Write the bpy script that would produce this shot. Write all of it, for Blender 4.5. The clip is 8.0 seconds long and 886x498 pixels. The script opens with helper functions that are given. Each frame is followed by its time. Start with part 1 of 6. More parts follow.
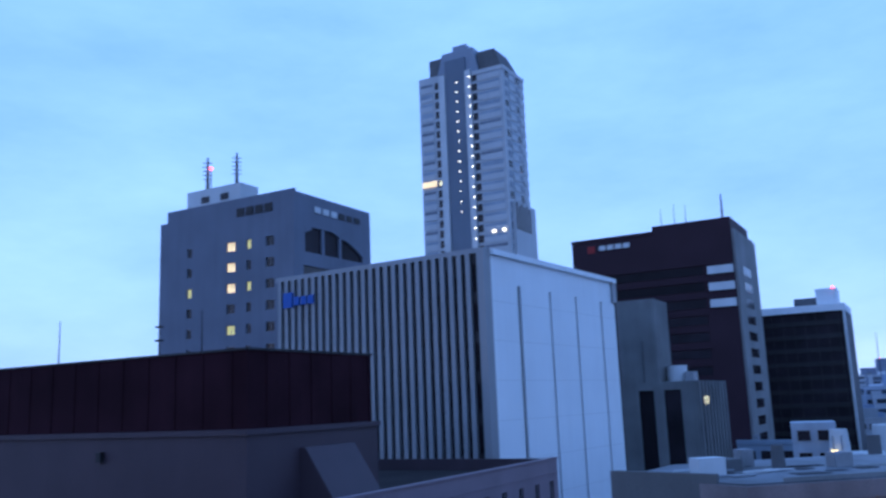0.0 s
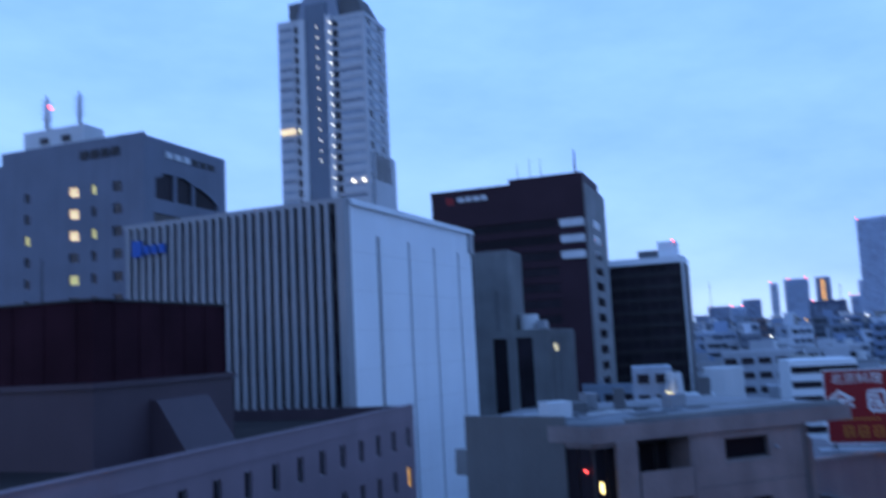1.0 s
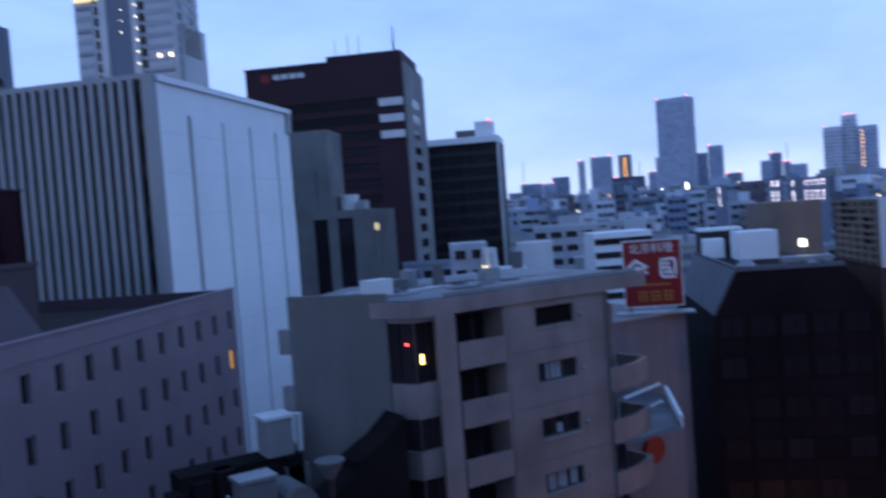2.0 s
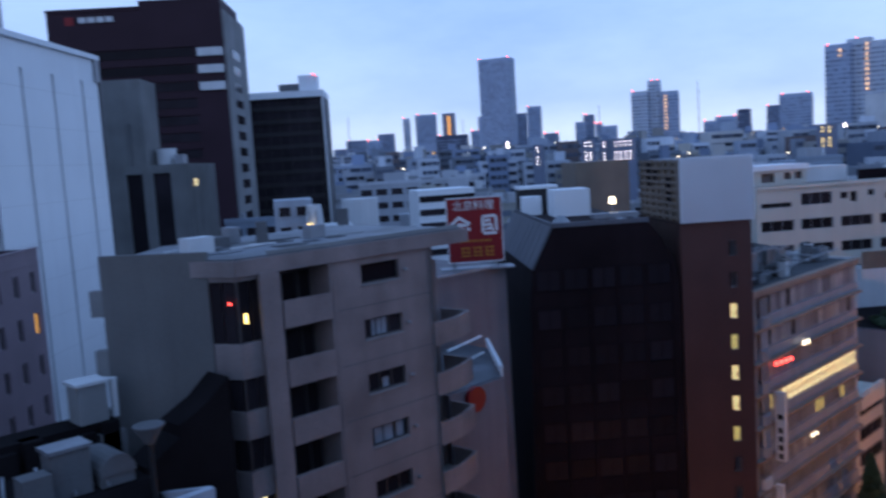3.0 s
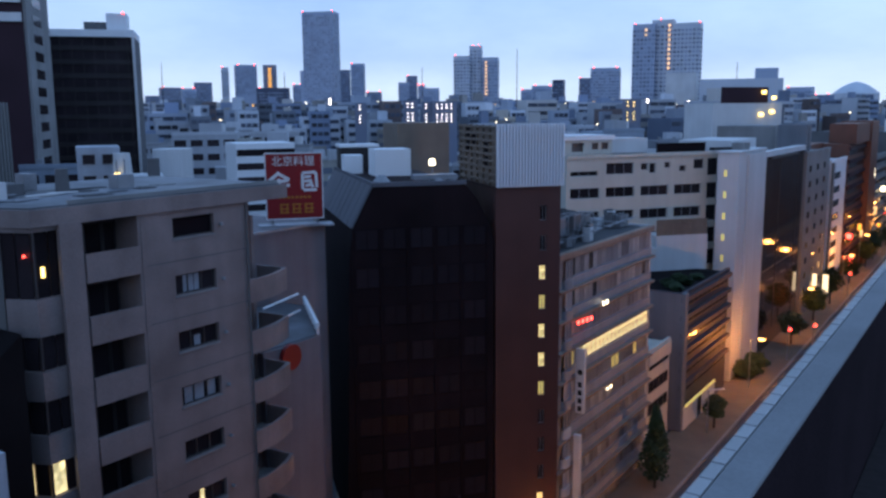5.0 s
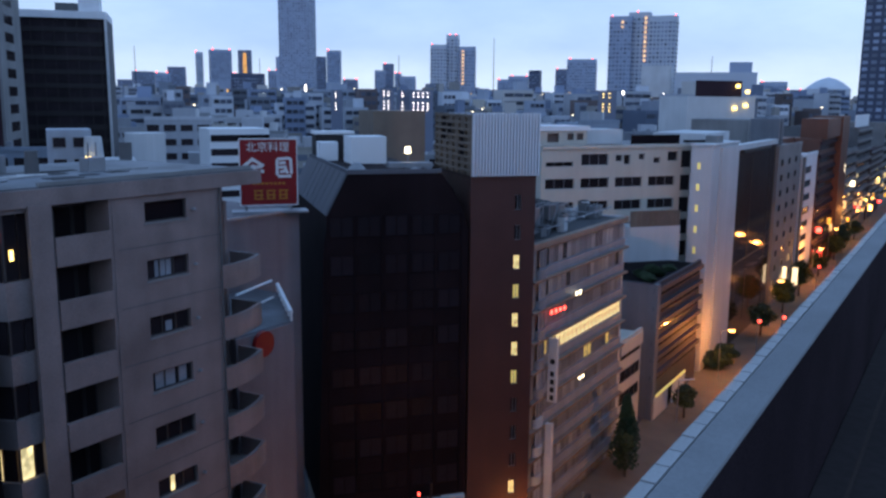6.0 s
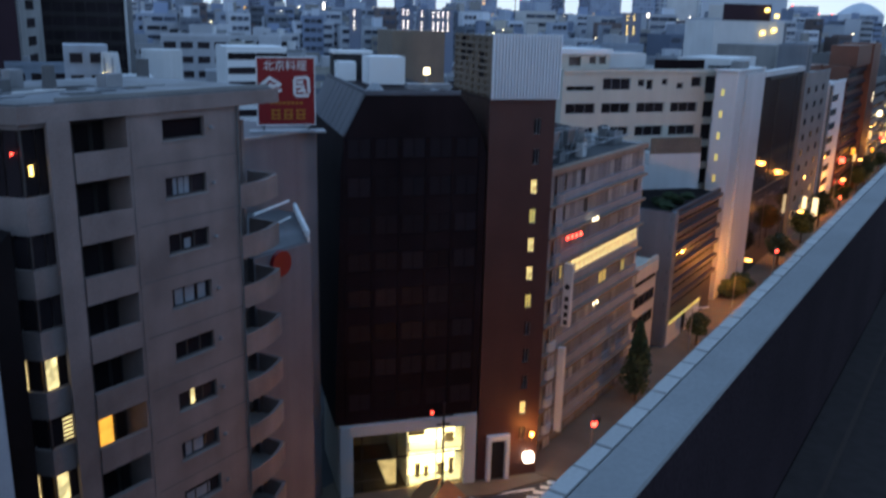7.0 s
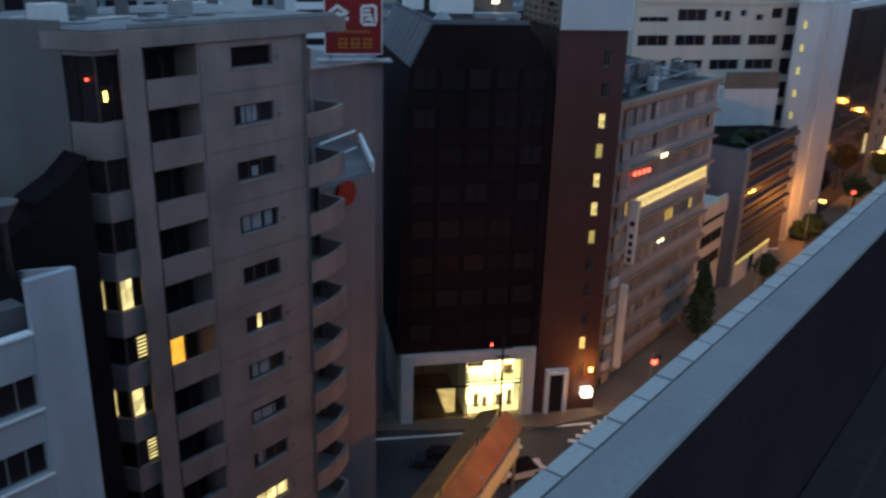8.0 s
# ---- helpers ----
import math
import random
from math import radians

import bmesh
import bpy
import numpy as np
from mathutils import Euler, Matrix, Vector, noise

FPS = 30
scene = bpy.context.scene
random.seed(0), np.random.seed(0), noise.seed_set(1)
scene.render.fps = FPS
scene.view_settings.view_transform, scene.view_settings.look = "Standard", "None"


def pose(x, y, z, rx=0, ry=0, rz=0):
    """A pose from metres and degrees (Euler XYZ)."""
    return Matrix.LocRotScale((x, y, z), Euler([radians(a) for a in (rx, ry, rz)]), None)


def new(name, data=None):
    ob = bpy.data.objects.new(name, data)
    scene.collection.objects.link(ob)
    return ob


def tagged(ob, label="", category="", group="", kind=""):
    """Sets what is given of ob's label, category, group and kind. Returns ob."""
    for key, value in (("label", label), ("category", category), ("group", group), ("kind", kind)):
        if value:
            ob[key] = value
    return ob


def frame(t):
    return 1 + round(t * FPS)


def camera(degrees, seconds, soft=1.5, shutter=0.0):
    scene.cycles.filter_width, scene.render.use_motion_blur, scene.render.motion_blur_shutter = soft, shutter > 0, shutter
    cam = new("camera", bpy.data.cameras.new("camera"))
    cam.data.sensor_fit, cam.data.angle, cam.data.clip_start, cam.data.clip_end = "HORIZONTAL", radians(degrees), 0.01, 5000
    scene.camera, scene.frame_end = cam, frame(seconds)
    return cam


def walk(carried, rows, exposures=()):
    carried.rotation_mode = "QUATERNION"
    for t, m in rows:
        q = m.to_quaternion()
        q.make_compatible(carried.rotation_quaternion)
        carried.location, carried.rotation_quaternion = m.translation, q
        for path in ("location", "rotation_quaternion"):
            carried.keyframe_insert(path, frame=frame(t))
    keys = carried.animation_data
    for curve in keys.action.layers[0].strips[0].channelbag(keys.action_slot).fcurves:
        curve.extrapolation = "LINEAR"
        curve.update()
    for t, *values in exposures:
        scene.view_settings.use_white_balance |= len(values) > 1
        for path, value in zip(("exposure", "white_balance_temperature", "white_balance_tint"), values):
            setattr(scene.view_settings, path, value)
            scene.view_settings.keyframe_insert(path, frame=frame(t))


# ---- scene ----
cam = camera(55.05, 8.0, soft=2.6, shutter=0.6)
# seconds, eye height, yaw, pitch, roll
ROWS = [
    (0, 42, -11.24, 10.26, 2.20),
    (0.5, 42, -14.55, 10.69, 2.76),
    (1, 42, -20.70, 6.50, 2.91),
    (1.5, 42, -26.46, 1.32, 4.08),
    (2, 42, -32.72, -2.31, 4.26),
    (3.5, 42.0, -49.38, -7.06, 2.77),
    (4, 42.0, -53.28, -7.89, 1.66),
    (4.5, 42.0, -55.02, -8.77, 0.97),
    (6, 41.93, -57.83, -9.94, -0.50),
    (6.5, 41.9, -57.47, -11.71, -1.17),
    (7, 41.88, -56.50, -15.08, -1.31),
    (7.5, 41.865, -54.76, -18.02, -1.67),
    (8, 41.86, -52.01, -19.69, -1.41),
]
walk(cam, [(t, pose(0, 0, z, 90 + pitch, roll, yaw)) for t, z, yaw, pitch, roll in ROWS],
     exposures=[(0.0, 0.21, 5150, 22), (1.5, 0.10, 5450, 23), (2.0, 0.11, 5800, 25), (3.5, 0.11, 6200, 20), (4.5, 0.12, 6350, 17), (6.5, 0.18, 6700, 16), (7.0, 0.21, 7000, 11), (8.0, 0.15, 7550, 6)])

# ---- dusk sky ----
world = bpy.data.worlds.new("dusk_sky")
scene.world = world
world.use_nodes = True
wn, wl = world.node_tree.nodes, world.node_tree.links
wn.clear()


def wnode(kind, **kw):
    nd = wn.new(kind)
    for k, val in kw.items():
        nd.inputs[k].default_value = val
    return nd


w_out = wn.new("ShaderNodeOutputWorld")
w_bg = wn.new("ShaderNodeBackground")
w_tc = wn.new("ShaderNodeTexCoord")
w_sep = wn.new("ShaderNodeSeparateXYZ")
w_ramp = wn.new("ShaderNodeValToRGB")
w_map = wn.new("ShaderNodeMapping")
w_map.inputs["Scale"].default_value = (1.0, 1.0, 2.8)
w_noise = wnode("ShaderNodeTexNoise", Scale=2.0, Detail=7.0, Roughness=0.6)
w_cl = wn.new("ShaderNodeMapRange")
w_cl.inputs["From Min"].default_value, w_cl.inputs["From Max"].default_value = 0.3, 0.7
w_cl.inputs["To Min"].default_value, w_cl.inputs["To Max"].default_value = 0.0, 1.0
w_mul = wn.new("ShaderNodeMix")
w_mul.data_type, w_mul.blend_type = "RGBA", "MULTIPLY"
w_mul.inputs["Factor"].default_value = 1.0
w_tone = wn.new("ShaderNodeMix")
w_tone.data_type = "RGBA"
w_tone.inputs["A"].default_value = (0.78, 0.79, 0.90, 1)
w_tone.inputs["B"].default_value = (1.26, 1.12, 1.03, 1)
w_sky = wn.new("ShaderNodeTexSky")
w_sky.sky_type, w_sky.sun_disc = "NISHITA", False
w_sky.sun_elevation, w_sky.sun_rotation = radians(3.0), radians(250)
w_add = wn.new("ShaderNodeMix")
w_add.data_type = "RGBA"
w_add.inputs["Factor"].default_value = 0.012
el = w_ramp.color_ramp.elements
SKY = [(0.0, (0.58, 0.80, 0.98)), (0.026, (0.57, 0.80, 0.99)), (0.060, (0.38, 0.61, 0.88)), (0.14, (0.34, 0.58, 0.92)),
       (0.30, (0.31, 0.56, 0.95)), (0.50, (0.28, 0.53, 0.93)), (1.0, (0.20, 0.42, 0.74))]
el[0].position, el[0].color = SKY[0][0], (*SKY[0][1], 1)
el[1].position, el[1].color = SKY[-1][0], (*SKY[-1][1], 1)
for p_, c_ in SKY[1:-1]:
    e_ = el.new(p_)
    e_.color = (*c_, 1)
wl.new(w_tc.outputs["Generated"], w_sep.inputs[0])
wl.new(w_sep.outputs["Z"], w_ramp.inputs["Fac"])
wl.new(w_tc.outputs["Generated"], w_map.inputs["Vector"])
wl.new(w_map.outputs["Vector"], w_noise.inputs["Vector"])
wl.new(w_noise.outputs["Fac"], w_cl.inputs["Value"])
wl.new(w_ramp.outputs["Color"], w_mul.inputs["A"])
wl.new(w_cl.outputs["Result"], w_tone.inputs["Factor"])
wl.new(w_tone.outputs["Result"], w_mul.inputs["B"])
wl.new(w_mul.outputs["Result"], w_add.inputs["A"])
wl.new(w_sky.outputs["Color"], w_add.inputs["B"])
wl.new(w_add.outputs["Result"], w_bg.inputs["Color"])
w_bg.inputs["Strength"].default_value = 1.12
wl.new(w_bg.outputs[0], w_out.inputs[0])


# ---- materials ----
def mat(name, col, rough=0.8, var=0.12, scale=1.2, bump=0.15, metal=0.0, streak=0.0, grain=14.0, spec=0.3, piece=0.0, island=0.0):
    """A weathered surface: blotches, fine grain and rain streaks over one base colour."""
    m = bpy.data.materials.new(name)
    m.use_nodes = True
    nt = m.node_tree
    b = nt.nodes["Principled BSDF"]
    b.inputs["Roughness"].default_value = rough
    b.inputs["Metallic"].default_value = metal
    b.inputs["Specular IOR Level"].default_value = spec
    tc = nt.nodes.new("ShaderNodeTexCoord")

    def noise_at(sc, stretch=(1, 1, 1)):
        mp = nt.nodes.new("ShaderNodeMapping")
        mp.inputs["Scale"].default_value = stretch
        nz = nt.nodes.new("ShaderNodeTexNoise")
        nz.inputs["Scale"].default_value, nz.inputs["Detail"].default_value = sc, 4.0
        nt.links.new(tc.outputs["Object"], mp.inputs["Vector"])
        nt.links.new(mp.outputs["Vector"], nz.inputs["Vector"])
        return nz.outputs["Fac"]

    def ranged(src, lo, hi):
        mr = nt.nodes.new("ShaderNodeMapRange")
        mr.inputs["From Min"].default_value, mr.inputs["From Max"].default_value = 0.3, 0.7
        mr.inputs["To Min"].default_value, mr.inputs["To Max"].default_value = lo, hi
        nt.links.new(src, mr.inputs["Value"])
        return mr.outputs["Result"]

    def times(a, c):
        mu = nt.nodes.new("ShaderNodeMath")
        mu.operation = "MULTIPLY"
        nt.links.new(a, mu.inputs[0])
        nt.links.new(c, mu.inputs[1])
        return mu.outputs[0]

    fine = noise_at(grain)
    f = times(ranged(noise_at(scale * 0.35), 1 - var, 1 + var), ranged(fine, 1 - var * 0.5, 1 + var * 0.5))
    if streak:
        f = times(f, ranged(noise_at(1.0, (0.9, 0.9, 0.06)), 1 - 0.55 * streak, 1.0))
    if piece:
        oi = nt.nodes.new("ShaderNodeObjectInfo")
        mr = nt.nodes.new("ShaderNodeMapRange")
        mr.inputs["To Min"].default_value, mr.inputs["To Max"].default_value = 1 - piece, 1 + piece
        nt.links.new(oi.outputs["Random"], mr.inputs["Value"])
        f = times(f, mr.outputs["Result"])
    if island:
        ge = nt.nodes.new("ShaderNodeNewGeometry")
        mr = nt.nodes.new("ShaderNodeMapRange")
        mr.inputs["To Min"].default_value, mr.inputs["To Max"].default_value = 1 - island, 1 + island
        nt.links.new(ge.outputs["Random Per Island"], mr.inputs["Value"])
        f = times(f, mr.outputs["Result"])
    mx = nt.nodes.new("ShaderNodeVectorMath")
    mx.operation = "SCALE"
    mx.inputs[0].default_value = col
    nt.links.new(f, mx.inputs["Scale"])
    nt.links.new(mx.outputs["Vector"], b.inputs["Base Color"])
    if bump:
        bp = nt.nodes.new("ShaderNodeBump")
        bp.inputs["Strength"].default_value, bp.inputs["Distance"].default_value = bump, 0.02
        nt.links.new(fine, bp.inputs["Height"])
        nt.links.new(bp.outputs["Normal"], b.inputs["Normal"])
    return m


def glow(name, col, strength, var=0.0, scale=1.0):
    m = bpy.data.materials.new(name)
    m.use_nodes = True
    nt = m.node_tree
    b = nt.nodes["Principled BSDF"]
    b.inputs["Base Color"].default_value = (*col, 1)
    b.inputs["Emission Color"].default_value = (*col, 1)
    b.inputs["Emission Strength"].default_value = strength
    if var:
        tc = nt.nodes.new("ShaderNodeTexCoord")
        nz = nt.nodes.new("ShaderNodeTexNoise")
        nz.inputs["Scale"].default_value = scale
        mr = nt.nodes.new("ShaderNodeMapRange")
        mr.inputs["From Min"].default_value, mr.inputs["From Max"].default_value = 0.35, 0.65
        mr.inputs["To Min"].default_value, mr.inputs["To Max"].default_value = strength * (1 - var), strength * (1 + var)
        nt.links.new(tc.outputs["Object"], nz.inputs["Vector"])
        nt.links.new(nz.outputs["Fac"], mr.inputs["Value"])
        nt.links.new(mr.outputs["Result"], b.inputs["Emission Strength"])
    return m


def clear_glass(name, tint=(0.75, 0.8, 0.8)):
    """A thin pane: mostly see-through, with a faint mirror image."""
    m = bpy.data.materials.new(name)
    m.use_nodes = True
    nt = m.node_tree
    nt.nodes.remove(nt.nodes["Principled BSDF"])
    tr, gl, mx, fr = (nt.nodes.new("ShaderNode" + k) for k in ("BsdfTransparent", "BsdfGlossy", "MixShader", "Fresnel"))
    tr.inputs["Color"].default_value = (*tint, 1)
    gl.inputs["Roughness"].default_value = 0.03
    fr.inputs["IOR"].default_value = 1.5
    nt.links.new(fr.outputs[0], mx.inputs["Fac"])
    nt.links.new(tr.outputs[0], mx.inputs[1])
    nt.links.new(gl.outputs[0], mx.inputs[2])
    nt.links.new(mx.outputs[0], nt.nodes["Material Output"].inputs["Surface"])
    return m


ASPHALT = mat("asphalt", (0.045, 0.045, 0.05), 0.75, 0.25, 0.5, 0.3, grain=30)
PAVING = mat("paving", (0.15, 0.115, 0.085), 0.85, 0.15, 0.7, 0.3)
ROADPAINT = mat("road_paint", (0.7, 0.7, 0.68), 0.6, 0.2, 2.0, 0.1)
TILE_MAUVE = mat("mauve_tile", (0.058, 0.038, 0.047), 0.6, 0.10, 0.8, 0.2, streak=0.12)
TILE_BEIGE = mat("apartment_tile", (0.214, 0.174, 0.168), 0.65, 0.24, 0.9, 0.25, streak=0.32)
# lighter copy of the mauve tile: the facade's open-sky light put into its colour
TILE_FACADE = mat("skylit_mauve_facade_tile", (0.21, 0.155, 0.175), 0.6, 0.10, 0.8, 0.2, streak=0.08)
CONC_GREY = mat("grey_concrete", (0.22, 0.22, 0.22), 0.85, 0.16, 0.5, 0.3, streak=0.25)
CONC_DARK = mat("dark_concrete", (0.12, 0.12, 0.125), 0.85, 0.2, 0.5, 0.3, streak=0.25)
RENDER_WHITE = mat("white_render", (0.72, 0.74, 0.76), 0.7, 0.05, 0.3, 0.1, streak=0.08)
RENDER_PALE = mat("pale_render", (0.55, 0.56, 0.57), 0.75, 0.08, 0.4, 0.1, streak=0.15)
RENDER_CREAM = mat("cream_render", (0.52, 0.485, 0.425), 0.75, 0.08, 0.4, 0.1, streak=0.18)
METAL_RIB = mat("rib_aluminium", (0.25, 0.258, 0.275), 0.5, 0.06, 0.4, 0.05, metal=0.3)
METAL_DARK = mat("dark_metal", (0.03, 0.028, 0.03), 0.5, 0.15, 0.8, 0.1, metal=0.4)
LOUVRE = mat("dark_louvre", (0.012, 0.008, 0.010), 0.8, 0.2, 0.5, 0.2, spec=0.05)
STEEL = mat("galvanised_steel", (0.26, 0.27, 0.29), 0.5, 0.2, 2.0, 0.1, metal=0.6)
CURTAIN_BLACK = mat("black_cladding", (0.017, 0.011, 0.013), 0.7, 0.35, 0.4, 0.05, streak=0.3, spec=0.05)
SLOPE_GREY = mat("slate_cladding", (0.095, 0.098, 0.115), 0.6, 0.12, 0.5, 0.1)
BRICK_RED = mat("red_brown_tile", (0.078, 0.033, 0.029), 0.6, 0.12, 0.8, 0.2, streak=0.12)
BROWN_TOWER = mat("brown_granite", (0.036, 0.019, 0.026), 0.6, 0.14, 0.3, 0.1, spec=0.12)
CORRUGATED = mat("corrugated_sheet", (0.68, 0.70, 0.74), 0.45, 0.05, 0.4, 0.05, metal=0.2)
ROOF_DARK = mat("dark_roof_felt", (0.06, 0.06, 0.065), 0.9, 0.25, 0.6, 0.3)
ROOF_BROWN = mat("brown_roof_felt", (0.030, 0.024, 0.024), 0.95, 0.25, 0.6, 0.3, spec=0.1)
ROOF_PALE = mat("pale_roof_coating", (0.105, 0.112, 0.125), 0.5, 0.5, 0.9, 0.2)
SIGN_RED = mat("red_sign_face", (0.21, 0.010, 0.013), 0.45, 0.08, 0.6, 0.03)
SIGN_WHITE = mat("white_sign_paint", (0.62, 0.62, 0.62), 0.5, 0.08, 1.0, 0.02)
SIGN_GOLD = mat("gold_sign_paint", (0.36, 0.14, 0.02), 0.5, 0.08, 1.0, 0.02)
SIGN_BLUE = mat("blue_sign_letters", (0.02, 0.085, 0.36), 0.4, 0.04, 1.0, 0.02)
COPING = mat("grey_stone_coping", (0.165, 0.172, 0.18), 0.75, 0.14, 6.0, 0.12, grain=60)
COPING_TILE = mat("coping_tile", (0.30, 0.305, 0.31), 0.6, 0.14, 6.0, 0.2, grain=90, piece=0.08)
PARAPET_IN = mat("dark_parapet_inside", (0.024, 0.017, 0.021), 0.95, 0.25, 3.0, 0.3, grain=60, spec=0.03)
GLASS_DARK = mat("dark_window_glass", (0.024, 0.019, 0.022), 0.12, 0.3, 0.3, 0.0, spec=0.3, piece=0.4)
# dark glass paled to blue-grey, distance haze put into the colour
GLASS_HAZE = mat("haze_tinted_window_glass", (0.13, 0.15, 0.19), 0.3, 0.2, 0.3, 0.0, spec=0.4)
CURTAIN = mat("grey_curtain", (0.22, 0.24, 0.27), 0.9, 0.15, 3.0, 0.0)
# still paler far glass, again with the haze in its base colour
GLASS_FAR = mat("haze_paled_far_glass", (0.27, 0.31, 0.37), 0.4, 0.2, 0.3, 0.0, spec=0.3)
RENDER_TOWER = mat("pale_tower_tile", (0.46, 0.47, 0.49), 0.65, 0.06, 0.2, 0.05, streak=0.12)
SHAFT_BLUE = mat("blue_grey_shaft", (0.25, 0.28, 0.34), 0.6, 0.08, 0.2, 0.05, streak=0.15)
# darker copy of SHAFT_BLUE for the strip between the pilasters
SHAFT_DARK = mat("darker_blue_grey_shaft", (0.15, 0.175, 0.22), 0.6, 0.08, 0.2, 0.05, streak=0.15)
HOTEL_GREY = mat("blue_grey_hotel_tile", (0.155, 0.165, 0.205), 0.75, 0.10, 0.4, 0.15, streak=0.2)
TILE_SLATE = mat("dark_slate_tile", (0.065, 0.058, 0.070), 0.6, 0.15, 0.6, 0.15, streak=0.25)
CONC_LILAC = mat("lilac_grey_render", (0.175, 0.155, 0.165), 0.85, 0.16, 0.5, 0.25, streak=0.3)
RENDER_BLUISH = mat("bluish_white_render", (0.38, 0.41, 0.46), 0.75, 0.14, 0.5, 0.15, streak=0.35)
SCREEN_BROWN = mat("brown_mesh_screen", (0.030, 0.011, 0.016), 0.85, 0.3, 0.5, 0.2, spec=0.05, streak=0.3)
SPANDREL_BLUE = mat("blue_grey_spandrel", (0.25, 0.262, 0.295), 0.45, 0.14, 0.6, 0.05, streak=0.3)
# pale panes: real blinds, and mottled reflections put into the colour
BLIND_REFLECTION = mat("pale_blind_and_reflection", (0.44, 0.45, 0.47), 0.7, 0.25, 1.5, 0.0, piece=0.4)
TILE_RUST = mat("rust_brown_tile", (0.15, 0.062, 0.042), 0.6, 0.14, 0.6, 0.15, streak=0.2)
GLASS_MIRROR = mat("dark_mirror_glass", (0.016, 0.010, 0.010), 0.06, 0.3, 0.3, 0.0, spec=0.7)
GABLE_BLUE = mat("blue_grey_gable", (0.17, 0.185, 0.21), 0.8, 0.14, 0.4, 0.2, streak=0.3)
GLASS_CLEAR = clear_glass("clear_glass")
FRAME_ALU = mat("aluminium_frame", (0.30, 0.30, 0.31), 0.4, 0.08, 2.0, 0.05, metal=0.5)
INTERIOR = mat("dim_interior", (0.17, 0.125, 0.115), 0.9, 0.2, 0.6, 0.0)
LEAF = mat("street_tree_leaves", (0.035, 0.06, 0.025), 0.7, 0.35, 1.5, 0.0)
BARK = mat("bark", (0.08, 0.06, 0.045), 0.9, 0.2, 4.0, 0.4)
FRAME_DARK = mat("dark_bronze_frame", (0.05, 0.045, 0.045), 0.5, 0.1, 2.0, 0.05)
LEDGE_TAN = mat("tan_ledge", (0.24, 0.18, 0.145), 0.7, 0.15, 0.6, 0.1, streak=0.25)
BROWN_PANEL = mat("brown_screen_panel", (0.18, 0.14, 0.11), 0.6, 0.2, 0.5, 0.1, streak=0.2)
# near-black for dark roofs, and for the shade between the buildings
ROOF_BLACK = mat("black_roof_and_gap_shade", (0.012, 0.010, 0.011), 0.95, 0.3, 0.8, 0.2, spec=0.05)
# glass with part of its reflected brightness put into a pale base colour
GLASS_OFFICE = mat("reflection_paled_glass", (0.27, 0.29, 0.32), 0.25, 0.3, 0.5, 0.0, spec=0.6, piece=0.45)
GLASS_BLACK = mat("black_tinted_glass", (0.018, 0.014, 0.018), 0.45, 0.4, 0.4, 0.0, spec=0.1, piece=0.35)
LAMP_BOX = glow("light_box_face", (1.0, 0.9, 0.8), 5.0)
LAMP_YELLOW = glow("yellow_bulb", (1.0, 0.72, 0.2), 4.0)
# streaked roof sheet with the sodium lamp's orange put into its base colour
BRIDGE_ORANGE = mat("weathered_sheet_lamp_orange", (0.30, 0.12, 0.045), 0.7, 0.2, 0.8, 0.15, streak=0.3)
CONC_SLOT = mat("weathered_slot_concrete", (0.16, 0.16, 0.158), 0.88, 0.18, 0.5, 0.3, streak=0.3)
CONC_GABLE = mat("stained_gable_concrete", (0.14, 0.135, 0.132), 0.9, 0.2, 0.4, 0.3, streak=0.3)
LIT_WARM = glow("warm_lit_room", (1.0, 0.70, 0.30), 0.9, 0.35, 1.5)
LIT_PALE = glow("pale_lit_room", (1.0, 0.83, 0.38), 0.95, 0.6, 2.2)
LIT_STAIR = glow("yellow_lit_stair", (1.0, 0.80, 0.32), 0.8, 0.7, 3.0)
LIT_AMBER = glow("amber_lit_room", (1.0, 0.50, 0.07), 1.0, 0.2, 1.5)
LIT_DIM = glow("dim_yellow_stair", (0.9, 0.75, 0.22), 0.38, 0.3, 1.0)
LAMP_SIGN = glow("glowing_sign_box", (1.0, 0.78, 0.45), 1.5)
LIT_SHOP = glow("bright_shop_light", (1.0, 0.80, 0.40), 9.0, 0.3, 0.5)
LAMP_SODIUM = glow("sodium_lamp", (1.0, 0.42, 0.09), 11.0)
LAMP_WHITE = glow("white_lamp", (1.0, 0.86, 0.55), 4.0)
LAMP_RED = glow("red_lamp", (1.0, 0.06, 0.04), 8.0)


